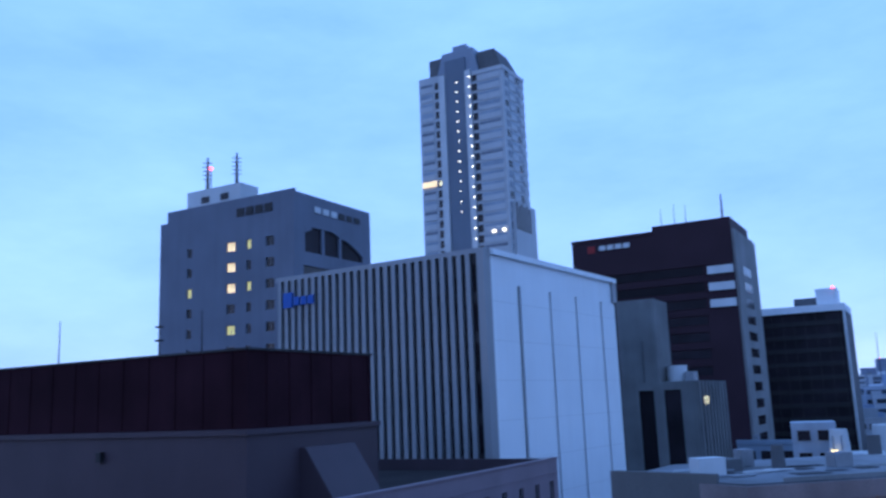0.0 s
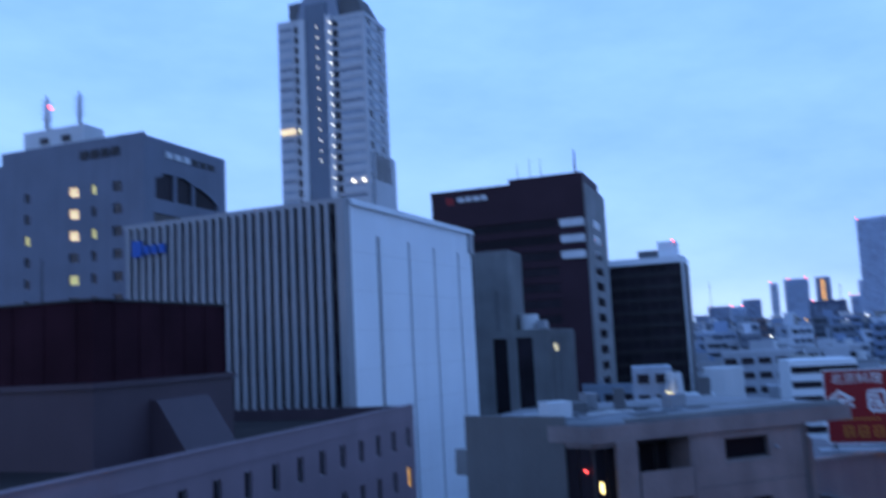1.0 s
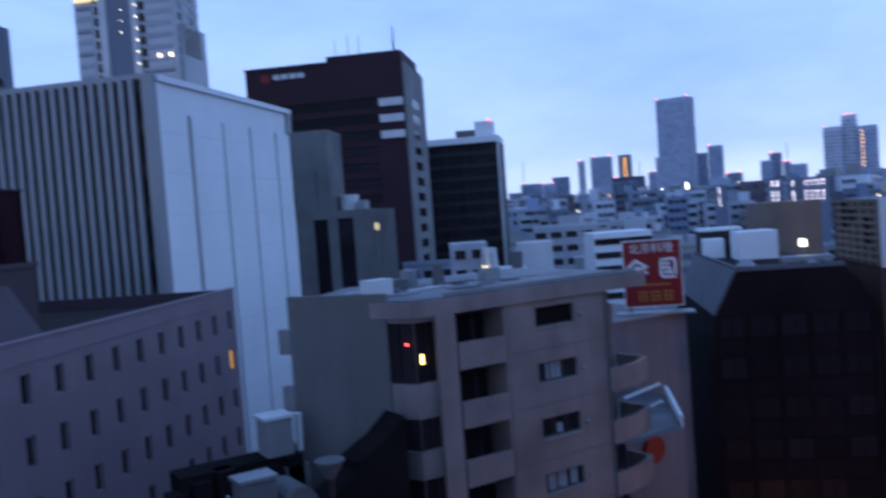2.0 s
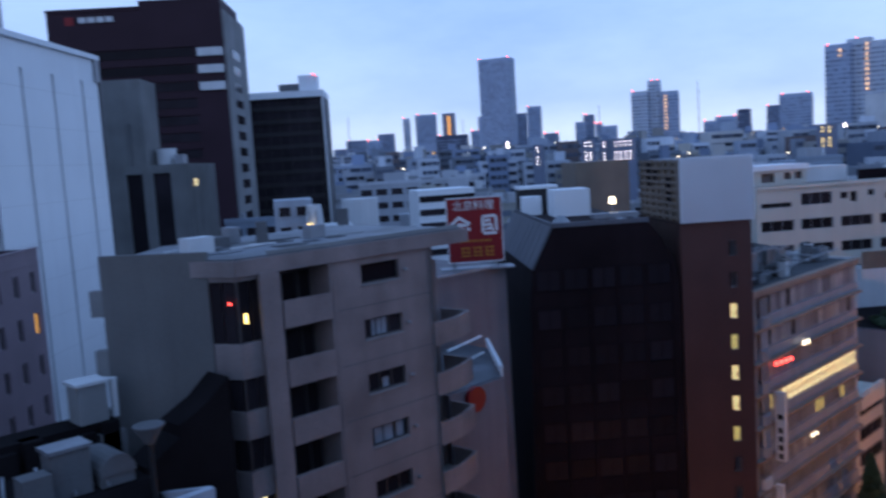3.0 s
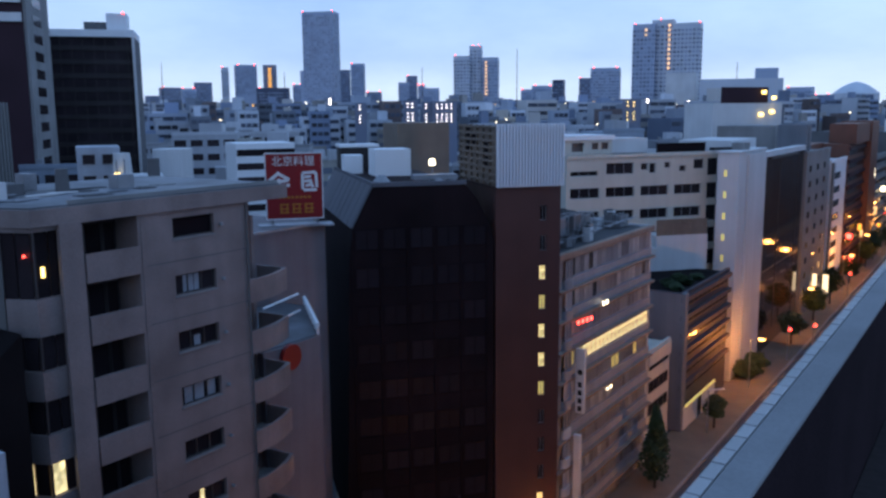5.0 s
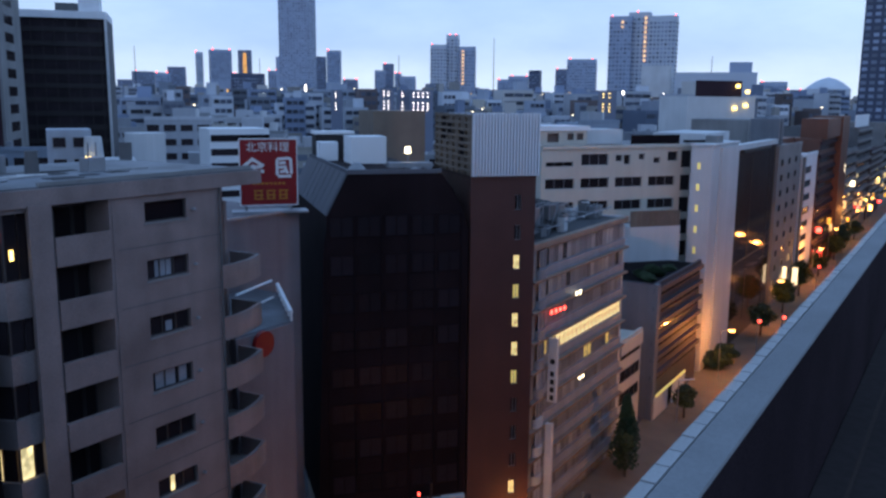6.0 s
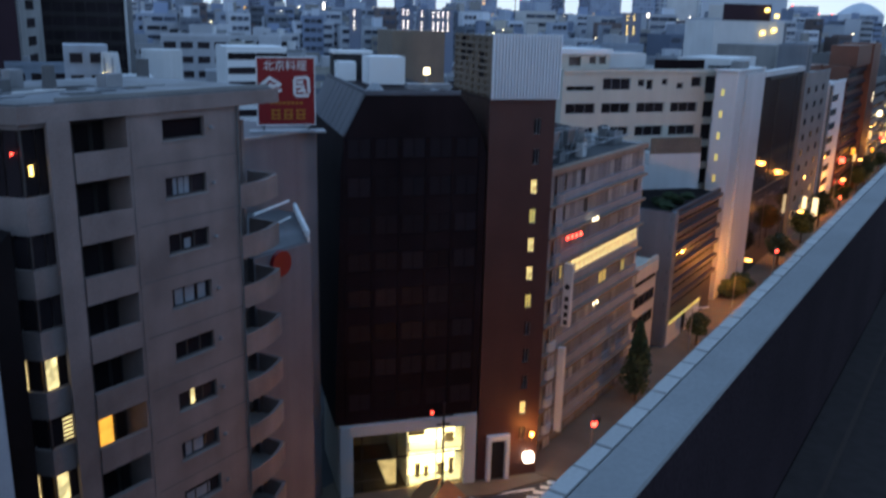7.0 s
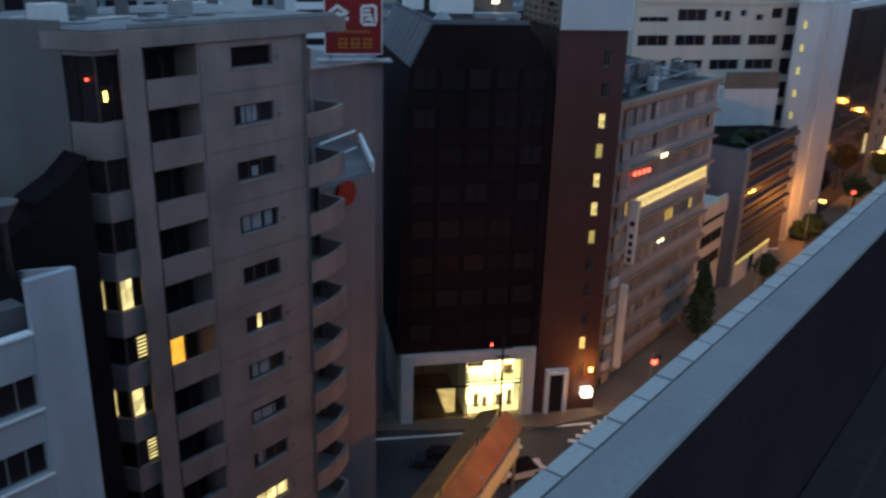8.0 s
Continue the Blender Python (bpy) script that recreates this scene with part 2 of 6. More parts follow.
# ---- mesh helpers ----
class Shape:
    def __init__(self):
        self.v, self.f = [], []

    def box(self, x0, x1, y0, y1, z0, z1):
        n = len(self.v)
        self.v += [(x, y, z) for z in (z0, z1) for y in (y0, y1) for x in (x0, x1)]
        self.f += [tuple(n + i for i in q) for q in ((0, 2, 3, 1), (4, 5, 7, 6), (0, 1, 5, 4), (2, 6, 7, 3), (0, 4, 6, 2), (1, 3, 7, 5))]
        return self

    def prism(self, poly, z0, z1):
        """Upright prism over a counter-clockwise outline."""
        n, k = len(self.v), len(poly)
        self.v += [(x, y, z0) for x, y in poly] + [(x, y, z1) for x, y in poly]
        self.f += [tuple(n + i for i in reversed(range(k))), tuple(n + k + i for i in range(k))]
        self.f += [(n + i, n + (i + 1) % k, n + k + (i + 1) % k, n + k + i) for i in range(k)]
        return self

    def hull(self, low, high):
        """Frustum between two outlines of as many points, given as (x, y, z)."""
        n, k = len(self.v), len(low)
        self.v += list(low) + list(high)
        self.f += [tuple(n + i for i in reversed(range(k))), tuple(n + k + i for i in range(k))]
        self.f += [(n + i, n + (i + 1) % k, n + k + (i + 1) % k, n + k + i) for i in range(k)]
        return self

    def cyl(self, x, y, z0, z1, r0, r1=None, n=12):
        r1 = r0 if r1 is None else r1
        ring = [(math.cos(2 * math.pi * i / n), math.sin(2 * math.pi * i / n)) for i in range(n)]
        return self.hull([(x + r0 * c, y + r0 * s, z0) for c, s in ring], [(x + r1 * c, y + r1 * s, z1) for c, s in ring])

    def tube(self, a, b, r, n=6):
        a, b = Vector(a), Vector(b)
        q = (b - a).to_track_quat("Z", "Y")
        ring = [q @ Vector((r * math.cos(2 * math.pi * i / n), r * math.sin(2 * math.pi * i / n), 0)) for i in range(n)]
        return self.hull([tuple(a + c) for c in ring], [tuple(b + c) for c in ring])

    def mesh(self, name, material):
        me = bpy.data.meshes.new(name)
        me.from_pydata(self.v, [], self.f)
        me.materials.append(material)
        me.update()
        return me


def part(name, shape, material, parent=None, label="", at=None):
    me = shape if isinstance(shape, bpy.types.Mesh) else shape.mesh(name, material)
    ob = new(name, me)
    if at is not None:
        ob.matrix_basis = at
    if parent is not None:
        ob.parent = parent
    if label:
        ob["label"] = label
    return ob


def thing(name, label, category, at=None, group="", kind=""):
    ob = new(name)
    ob.empty_display_size = 0.5
    ob.matrix_basis = at if at is not None else Matrix()
    return tagged(ob, label, category, group, kind)


def bearing(x, y, az):
    """A local frame at (x, y): +x runs along compass bearing az (from +y clockwise)."""
    return pose(x, y, 0, 0, 0, 90 - az)


def wall(parent, side, u0, u1, z0, z1, holes, material, thick=0.3, off=0.0, name="wall", label=""):
    """A wall with real openings. side 'R': the plane y=off along x; side 'L': the plane x=off along y. holes: (u0, u1, z0, z1)."""
    sh, seen = Shape(), {}
    us = sorted({round(u, 3) for u in (u0, u1, *(u for h in holes for u in h[:2] if u0 < u < u1))})
    zs = sorted({round(z, 3) for z in (z0, z1, *(z for h in holes for z in h[2:4] if z0 < z < z1))})
    solid = [[not any(h[0] < (ua + ub) / 2 < h[1] and h[2] < (za + zb) / 2 < h[3] for h in holes) for za, zb in zip(zs, zs[1:])] for ua, ub in zip(us, us[1:])]

    def vert(i, j, back):
        if (i, j, back) not in seen:
            seen[i, j, back] = len(sh.v)
            d = off + (thick if back else 0.0)
            sh.v.append((us[i], d, zs[j]) if side == "R" else (d, us[i], zs[j]))
        return seen[i, j, back]

    def quad(*q):
        sh.f.append(tuple(vert(*c) for c in (q if side == "R" else q[::-1])))

    def full(i, j):
        return 0 <= i < len(us) - 1 and 0 <= j < len(zs) - 1 and solid[i][j]

    for i in range(len(us) - 1):
        for j in range(len(zs) - 1):
            if solid[i][j]:
                quad((i, j, 0), (i + 1, j, 0), (i + 1, j + 1, 0), (i, j + 1, 0))
                quad((i, j + 1, 1), (i + 1, j + 1, 1), (i + 1, j, 1), (i, j, 1))
                if not full(i - 1, j):
                    quad((i, j, 1), (i, j, 0), (i, j + 1, 0), (i, j + 1, 1))
                if not full(i + 1, j):
                    quad((i + 1, j, 0), (i + 1, j, 1), (i + 1, j + 1, 1), (i + 1, j + 1, 0))
                if not full(i, j - 1):
                    quad((i, j, 1), (i + 1, j, 1), (i + 1, j, 0), (i, j, 0))
                if not full(i, j + 1):
                    quad((i, j + 1, 0), (i + 1, j + 1, 0), (i + 1, j + 1, 1), (i, j + 1, 1))
    return part(name, sh, material, parent, label)


PANES = {}


def window(parent, side, u, z, w, h, pane=None, off=0.0, inset=0.18, mullions=1, frame_mat=None, name="window"):
    """A framed window in an opening whose lower corner is (u, z)."""
    frame_mat, pane = frame_mat or FRAME_ALU, pane or GLASS_DARK
    key = (round(w, 2), round(h, 2), mullions, frame_mat.name)
    if key not in PANES:
        t = min(0.06, w * 0.08)
        sh = Shape().box(0, w, 0, 0.06, 0, t).box(0, w, 0, 0.06, h - t, h).box(0, t, 0, 0.06, t, h - t).box(w - t, w, 0, 0.06, t, h - t)
        for i in range(1, mullions + 1):
            c = w * i / (mullions + 1)
            sh.box(c - t / 2, c + t / 2, 0.005, 0.055, t, h - t)
        PANES[key] = sh.mesh("window_frame", frame_mat)
    gk = (round(w, 2), round(h, 2), pane.name)
    if gk not in PANES:
        PANES[gk] = Shape().box(0.01, w - 0.01, 0.065, 0.08, 0.01, h - 0.01).mesh("pane", pane)
    at = pose(u, off + inset, z) if side == "R" else pose(off + inset, u + w, z, 0, 0, -90)
    ob = part(name, PANES[key], None, parent, at=at)
    part("pane", PANES[gk], None, ob)
    return ob

# ---- ground and street ----
GROUND = tagged(part("ground", Shape().box(-3200, 4200, -3200, 4200, -0.6, 0.0), ASPHALT), "dark asphalt ground between the city blocks", "ground", kind="structure")
PAVE = tagged(part("pavement", Shape().box(66.5, 900, 28.4, 34.6, 0.0, 0.16), PAVING), "paved footway with a raised kerb along the avenue", "pavement", kind="structure")
tagged(part("kerb", Shape().box(66.5, 900, 28.1, 28.4, 0.0, 0.19), CONC_GREY), "pale concrete kerb of the avenue", "kerb", kind="structure")
tagged(part("pavement", Shape().prism([(48.3, 47.0), (60.6, 33.6), (66.4, 30.6), (66.4, 46.0)], 0.0, 0.16), PAVING), "paved footway in front of the shop", "pavement", kind="structure")
tagged(part("pavement", Shape().box(10, 900, 1.2, 5.4, 0.0, 0.16), PAVING), "paved footway below the roof", "pavement", kind="structure")


def stripe(x0, y0, x1, y1, w, label="worn white road line"):
    d = Vector((x1 - x0, y1 - y0)).normalized()
    nx, ny = -d.y * w / 2, d.x * w / 2
    return tagged(part("road_marking", Shape().prism([(x0 - nx, y0 - ny), (x1 - nx, y1 - ny), (x1 + nx, y1 + ny), (x0 + nx, y0 + ny)], 0.004, 0.012), ROADPAINT),
                  label, "road marking", kind="structure")


stripe(46.0, 47.2, 55.0, 38.9, 0.3)
stripe(59.2, 35.2, 64.0, 31.0, 0.3)
stripe(57.4, 35.6, 56.1, 33.8, 0.45)
for i_ in range(6):
    stripe(60.0 + 1.15 * i_, 31.2 - 0.12 * i_, 60.9 + 1.15 * i_, 29.3 - 0.12 * i_, 0.55, "white bar of a zebra crossing")
for i_ in range(40):
    stripe(72 + 12 * i_, 20.0, 78 + 12 * i_, 20.0, 0.2)
    stripe(72 + 12 * i_, 11.5, 78 + 12 * i_, 11.5, 0.2)


# ---- own roof: parapet in front of the camera ----
PTOP = 40.805
roof_parapet = thing("roof_parapet", "dark rendered roof parapet with a grey stone coping", "parapet", kind="structure")
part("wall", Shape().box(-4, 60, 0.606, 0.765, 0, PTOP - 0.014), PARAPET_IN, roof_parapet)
part("coping", Shape().hull([(-4, 0.590, PTOP - 0.014), (60, 0.590, PTOP - 0.014), (60, 0.718, PTOP - 0.014), (-4, 0.718, PTOP - 0.014)],
                            [(-4, 0.594, PTOP - 0.004), (60, 0.594, PTOP - 0.004), (60, 0.716, PTOP), (-4, 0.716, PTOP)]), COPING, roof_parapet, "smooth grey stone coping")
_tile = Shape().hull([(0.003, 0, -0.12), (0.137, 0, -0.12), (0.137, 0.052, -0.12), (0.003, 0.052, -0.12)],
                     [(0.005, 0.001, 0.0), (0.135, 0.001, 0.0), (0.135, 0.048, 0.0), (0.005, 0.048, 0.0)]).mesh("coping_tile", COPING_TILE)
for i_ in range(150):
    part("coping_tile", _tile, None, roof_parapet, at=pose(0.4 + 0.14 * i_, 0.722, PTOP + 0.001 * math.sin(i_ * 2.3)))
part("coping_strip", Shape().box(-4, 0.398, 0.722, 0.772, PTOP - 0.12, PTOP), COPING_TILE, roof_parapet)
part("coping_strip", Shape().box(21.4, 60, 0.722, 0.772, PTOP - 0.12, PTOP), COPING_TILE, roof_parapet)
tagged(part("roof_deck", Shape().box(-6, 60, -14, 0.60, 39.5, 39.7), ROOF_BROWN), "dark felt roof deck behind the parapet", "roof", kind="structure")
tagged(part("gutter_ledge", Shape().box(-4, 60, 0.44, 0.60, 39.7, 39.82), ROOF_BROWN), "low concrete gutter ledge at the foot of the parapet", "ledge", kind="structure")
tagged(part("own_building", Shape().box(-6, 60, -14, 0.58, 0, 39.5), CONC_GREY), "grey concrete office block under the roof deck", "building", kind="structure")

Z = 42.0


# ---- apartment block with corner bays ----
def apartment():
    b = thing("apartment_block", "grey-beige tiled apartment block with recessed balconies and a corner bay", "building", pose(21, 34, 0))
    P, N = 2.88, 12
    bal = [(1.1, 3.95, Z - 6.22 - P * k, Z - 4.66 - P * k) for k in range(N)]
    win = [(5.95, 8.55, Z - 6.1 - P * k, Z - 5.08 - P * k) for k in range(N)]
    wall(b, "R", 0.0, 10.8, 0, Z - 4.0, bal + win, TILE_BEIGE, 0.25)
    # raised joints between the storeys and tall pilasters
    for k in range(N):
        z = Z - 7.25 - P * k
        part("joint_band", Shape().box(4.1, 10.78, -0.015, -0.002, z, z + 0.05), CONC_DARK, b)
    part("pilaster", Shape().box(-0.1, 0.95, -0.16, -0.004, 0, Z - 4.66), TILE_BEIGE, b)
    part("pilaster", Shape().box(4.1, 4.35, -0.03, -0.004, 0, Z - 4.66), TILE_BEIGE, b)
    part("drain_pipe", Shape().cyl(10.72, -0.08, 0, Z - 4.7, 0.05, n=8), CONC_DARK, b)
    part("core", Shape().prism([(1.0, 12), (-4.7, 6.3), (-1.75, 1.9), (-0.2, 1.76), (10.85, 1.75), (10.9, 3.2), (14.0, 3.2), (14.0, 12)], 0, Z - 4.7), INTERIOR, b)
    for k in range(N):
        z0, z1 = Z - 6.22 - P * k, Z - 4.66 - P * k
        part("balcony_floor", Shape().box(1.0, 4.05, 0.25, 1.75, z0 - 1.25, z0 - 1.1), CONC_GREY, b)
        part("balcony_side", Shape().box(0.95, 1.1, 0.25, 1.75, z0 - 1.1, z1 + 0.1), TILE_BEIGE, b)
        part("balcony_side", Shape().box(3.95, 4.1, 0.25, 1.75, z0 - 1.1, z1 + 0.1), TILE_BEIGE, b)
        part("parapet", Shape().box(1.12, 3.93, -0.09, -0.004, z0 - 1.28, z0 + 0.04), TILE_BEIGE, b)
        lit = LIT_AMBER if k == 5 else None
        window(b, "R", 2.2, z0 - 1.05, 0.95, 2.2, lit, 1.55, 0.1, 0, FRAME_DARK)
        window(b, "R", 3.2, z0 - 1.05, 0.7, 2.2, None, 1.55, 0.1, 0, FRAME_DARK)
        # top storey is an open recess: a near-black pane puts in its shade
        w = window(b, "R", 5.95, Z - 6.1 - P * k, 2.6, 1.02, LIT_PALE if k == 9 else (LOUVRE if k == 0 else GLASS_DARK), 0, 0.16, 0 if k == 0 else 2, FRAME_DARK)
        for c0, c1, zc in {1: ((0.6, 1.25, 0.92), (1.3, 1.6, 0.92)), 2: ((1.1, 1.5, 0.6),), 3: ((0.3, 0.85, 0.9), (0.95, 1.55, 0.92), (1.8, 2.3, 0.9)), 6: ((0.4, 1.6, 0.85),), 7: ((0.3, 1.9, 0.7),), 8: ((0.5, 1.0, 0.9),)}.get(k, ()):
            part("curtain", Shape().box(c0, c1, 0.05, 0.06, 0.08, zc), CURTAIN, w, "grey drawn curtain")
        if k == 5:
            part("curtain_gap", Shape().box(0.95, 1.2, 0.04, 0.06, 0.05, 0.97), LIT_PALE, w, "lit gap between curtains")
        part("sill", Shape().box(5.9, 8.6, -0.06, -0.004, Z - 6.2 - P * k, Z - 6.12 - P * k), CONC_GREY, b)
        part("vent_cap", Shape().cyl(8.95, 0, 0, 0.12, 0.13, 0.1, 10), STEEL, b, at=pose(0, -0.09, Z - 5.75 - P * k))
    # corner bay: two slanted faces with a window band each storey
    bay = [(-1.84, 1.41), (-1.2, 0.10), (0.32, 0.12), (0.5, 1.75), (-1.2, 2.3)]
    inner = [(-1.40, 1.45), (-0.95, 0.62), (0.1, 0.62), (0.3, 1.75), (-1.0, 2.2)]
    big = [(Z - 7.85, Z - 4.95)] + [(Z - 11.05 - P * k, Z - 9.5 - P * k) for k in range(10)]
    prev = Z - 4.0
    for k, (za, zb) in enumerate(big):
        part("bay_parapet", Shape().prism(bay, zb, prev), TILE_BEIGE, b)
        prev = za
        part("bay_room", Shape().prism(inner, za, zb), INTERIOR, b)
        for q, ((xa, ya), (xb, yb)) in enumerate(((bay[0], bay[1]), (bay[1], bay[2]))):
            for j in range(2):
                f0, f1 = (j + 0.05) / 2, (j + 0.95) / 2
                ax, ay, bx, by = xa + (xb - xa) * f0, ya + (yb - ya) * f0, xa + (xb - xa) * f1, ya + (yb - ya) * f1
                sh = Shape().prism([(ax + .05, ay + .22), (bx + .05, by + .22), (bx + .08, by + .25), (ax + .08, ay + .25)], za + 0.02, zb - 0.02)
                lit = k in (3, 5) and (q, j) in ((1, 0), (0, 0))
                part("bay_pane", sh, LIT_PALE if lit else GLASS_DARK, b)
        part("bay_post", Shape().box(-1.17, -1.08, 0.16, 0.26, za, zb), FRAME_DARK, b)
        part("bay_post", Shape().box(0.14, 0.3, 0.14, 0.4, za, zb), TILE_BEIGE, b)
        # slats emit, with the room's light put into their material
        if k in (4, 6):
            for j in range(6):
                part("glowing_blind_slat", Shape().box(-0.45, 0.05, 0.28, 0.31, za + 0.2 + 0.2 * j, za + 0.26 + 0.2 * j), LIT_PALE, b)
    part("bay_parapet", Shape().prism(bay, 0, prev), TILE_BEIGE, b)
    # plain gable running back from the bay
    part("gable", Shape().prism([(-1.84, 1.5), (-4.9, 6.1), (-4.65, 6.3), (-1.6, 1.7)][::-1], 0, Z - 3.55), CONC_GABLE, b, "plain grey concrete gable")
    for k in range(5):
        z = Z - 6.45 - P * k
        part("gable_balcony", Shape().prism([(-4.9, 6.1), (-5.3, 6.6), (-4.9, 6.9), (-4.6, 6.5)][::-1], z, z + 1.25), CONC_GREY, b)
    # roof
    roof = [(-1.95, 1.5), (-1.35, -0.1), (0.4, -0.12), (13.7, -0.25), (13.9, 3.4), (13.4, 12), (1.0, 12), (-4.5, 6.5)]
    part("roof_slab", Shape().prism(roof, Z - 4.72, Z - 3.98), TILE_BEIGE, b)
    part("roof_membrane", Shape().prism([(x * 0.97 + 0.1, y * 0.95 + 0.25) for x, y in roof], Z - 3.98, Z - 3.9), ROOF_PALE, b, "pale worn roof membrane")
    # curved balconies at the end of the block
    for k in range(11):
        zt = Z - 9.0 - P * k
        outer = [(10.85 + 3.85 * i / 8, -0.02 + 1.0 * (i / 8) ** 2.2) for i in range(9)] + [(14.5, 3.1)]
        inn = [(10.85 + 3.68 * i / 8, 0.14 + 1.0 * (i / 8) ** 2.2) for i in range(9)] + [(14.33, 3.1)]
        sh = Shape()
        sh.prism(outer + inn[::-1], zt - 1.3, zt)
        part("curved_parapet", sh, TILE_BEIGE, b)
        part("balcony_floor", Shape().prism(inn + [(10.85, 3.1)], zt - 1.28, zt - 1.15), CONC_GREY, b)
    part("end_wall", Shape().box(14.05, 14.3, 3.2, 12, 0, Z - 6.0), TILE_BEIGE, b)
    rnd = random.Random(8)
    part("roof_hatch", Shape().box(0.2, 2.2, 6.2, 7.8, Z - 3.9, Z - 3.35), CONC_DARK, b)
    part("roof_tank", Shape().cyl(4.2, 6.2, Z - 3.9, Z - 2.75, 0.35, 0.3, 12), CONC_DARK, b)
    part("roof_box", Shape().box(3.0, 3.7, 7.6, 8.4, Z - 3.9, Z - 3.0), STEEL, b)
    part("roof_upstand", Shape().prism([(-4.6, 6.2), (-1.9, 1.9), (-1.7, 2.05), (-4.3, 6.3)], Z - 3.9, Z - 3.62), CONC_GREY, b)
    part("roof_upstand", Shape().box(0.6, 13.3, 0.1, 0.25, Z - 3.9, Z - 3.72), CONC_GREY, b)
    for i in range(9):
        x, y = rnd.uniform(-2.5, 3.2), rnd.uniform(2.2, 7)
        part("roof_pipe", Shape().tube((x, y, Z - 3.82), (x + rnd.uniform(1.0, 3.0), y + rnd.uniform(-0.6, 0.6), Z - 3.82), 0.05), STEEL if i % 2 else RENDER_PALE, b)
    for i in range(16):
        x, y = rnd.uniform(-1.5, 9.5), rnd.uniform(1.2, 8)
        part("roof_mat", Shape().box(x, x + rnd.uniform(0.8, 2.0), y, y + rnd.uniform(0.4, 1.0), Z - 3.895, Z - 3.86), CONC_GREY if i % 4 == 0 else ROOF_DARK, b)
    part("roof_ladder", Shape().box(8.0, 8.06, 7.0, 7.06, Z - 3.9, Z - 2.5).box(8.5, 8.56, 7.0, 7.06, Z - 3.9, Z - 2.5), STEEL, b)
    part("roof_cabinet", Shape().box(-1.0, 0.4, 4.6, 5.6, Z - 3.9, Z - 3.1), RENDER_PALE, b, "pale roof cabinet")
    part("roof_cabinet", Shape().box(6.6, 7.6, 5.0, 5.8, Z - 3.9, Z - 3.2), STEEL, b)
    part("bay_lamp", Shape().cyl(-0.72, 0.30, Z - 6.95, Z - 6.5, 0.08, n=10), LAMP_YELLOW, b, "bright bare lamp in the top bay")
    part("red_lamp", Shape().box(-1.45, -1.35, 0.45, 0.5, Z - 6.0, Z - 5.9), LAMP_RED, b)
    return b


apartment()


# ---- black corner building with chamfered top and lit shop ----
def black_building():
    b = thing("black_office_building", "black glass-clad office building with sloping shoulders and a lit ground-floor shop", "building", bearing(52.25, 44.56, 131))
    # local x along the face, y into the block
    top, sh0 = Z - 6.0, Z - 9.4
    W_ = 12.7
    prof = [(-0.4, 7.2), (W_, 7.2), (W_, Z - 10.8), (12.3, Z - 9.4), (11.3, Z - 7.4), (10.2, top), (2.4, top), (0.65, sh0), (0.3, Z - 12.0)]
    body = Shape()
    n = len(prof)
    body.v += [(x, 0.0, z) for x, z in prof] + [(x, 22.0, z) for x, z in prof]
    body.f += [tuple(range(n)), tuple(reversed(range(n, 2 * n)))] + [((i + 1) % n, i, n + i, n + (i + 1) % n) for i in range(n)]
    part("wall", body, CURTAIN_BLACK, b)
    # window grid: faint recessed panes per storey
    for k in range(8):
        z = Z - 11.2 - 3.2 * k
        for j in range(5):
            x = 0.8 + 2.3 * j
            if z + 2 > 7.5:
                window(b, "R", x, z, 2.0, 1.7, GLASS_BLACK, -0.09, 0.0, 1, CURTAIN_BLACK)
    for j in range(6):
        part("mullion", Shape().box(0.55 + 2.3 * j, 0.7 + 2.3 * j, -0.10, -0.004, 7.4, Z - 9.4), CURTAIN_BLACK, b)
    part("roof_rim", Shape().box(2.3, 10.3, -0.08, 0.15, top - 0.05, top + 0.3), SLOPE_GREY, b)
    part("roof_rim", Shape().box(2.3, 2.5, 0.15, 21.8, top - 0.05, top + 0.3), SLOPE_GREY, b)
    part("sloping_shoulder", Shape().hull([(0.55, 0.1, sh0), (0.62, 0.1, sh0), (0.62, 21.9, sh0), (0.55, 21.9, sh0)],
                                          [(2.3, 0.1, top), (2.37, 0.1, top), (2.37, 21.9, top), (2.3, 21.9, top)]), SLOPE_GREY, b, "slate-grey sloping shoulder")
    for j in range(7):
        part("seam", Shape().hull([(0.51, 0.4 + 2.4 * j, sh0), (0.56, 0.4 + 2.4 * j, sh0), (0.56, 0.47 + 2.4 * j, sh0), (0.51, 0.47 + 2.4 * j, sh0)],
                                  [(2.26, 0.4 + 2.4 * j, top), (2.32, 0.4 + 2.4 * j, top), (2.32, 0.47 + 2.4 * j, top), (2.26, 0.47 + 2.4 * j, top)]), CONC_DARK, b)
    # shop: pale stone frame, clear front, deep room
    part("shop_frame", Shape().box(0.0, 1.15, -0.35, 0.4, 0.16, 7.1).box(11.5, 12.6, -0.35, 0.4, 0.16, 7.1).box(1.15, 11.5, -0.35, 0.4, 6.1, 7.1), RENDER_PALE, b, "pale stone frame round the shop front")
    part("shop_floor", Shape().box(0.0, 6.2, 0.4, 9.0, 0.16, 0.3), PAVING, b)
    # white floor only in the right half, to put its brightness into the colour
    part("sales_floor", Shape().box(6.2, 12.6, 0.4, 9.0, 0.16, 0.3), RENDER_WHITE, b)
    part("partition", Shape().box(6.15, 6.3, 0.4, 9.0, 0.3, 7.0), RENDER_WHITE, b)
    part("shop_back", Shape().box(0.0, 12.6, 8.8, 9.0, 0.3, 7.1).box(-0.1, 0.0, 0.4, 9, 0.3, 7.1).box(12.6, 12.7, 0.4, 9, 0.3, 7.1), RENDER_CREAM, b)
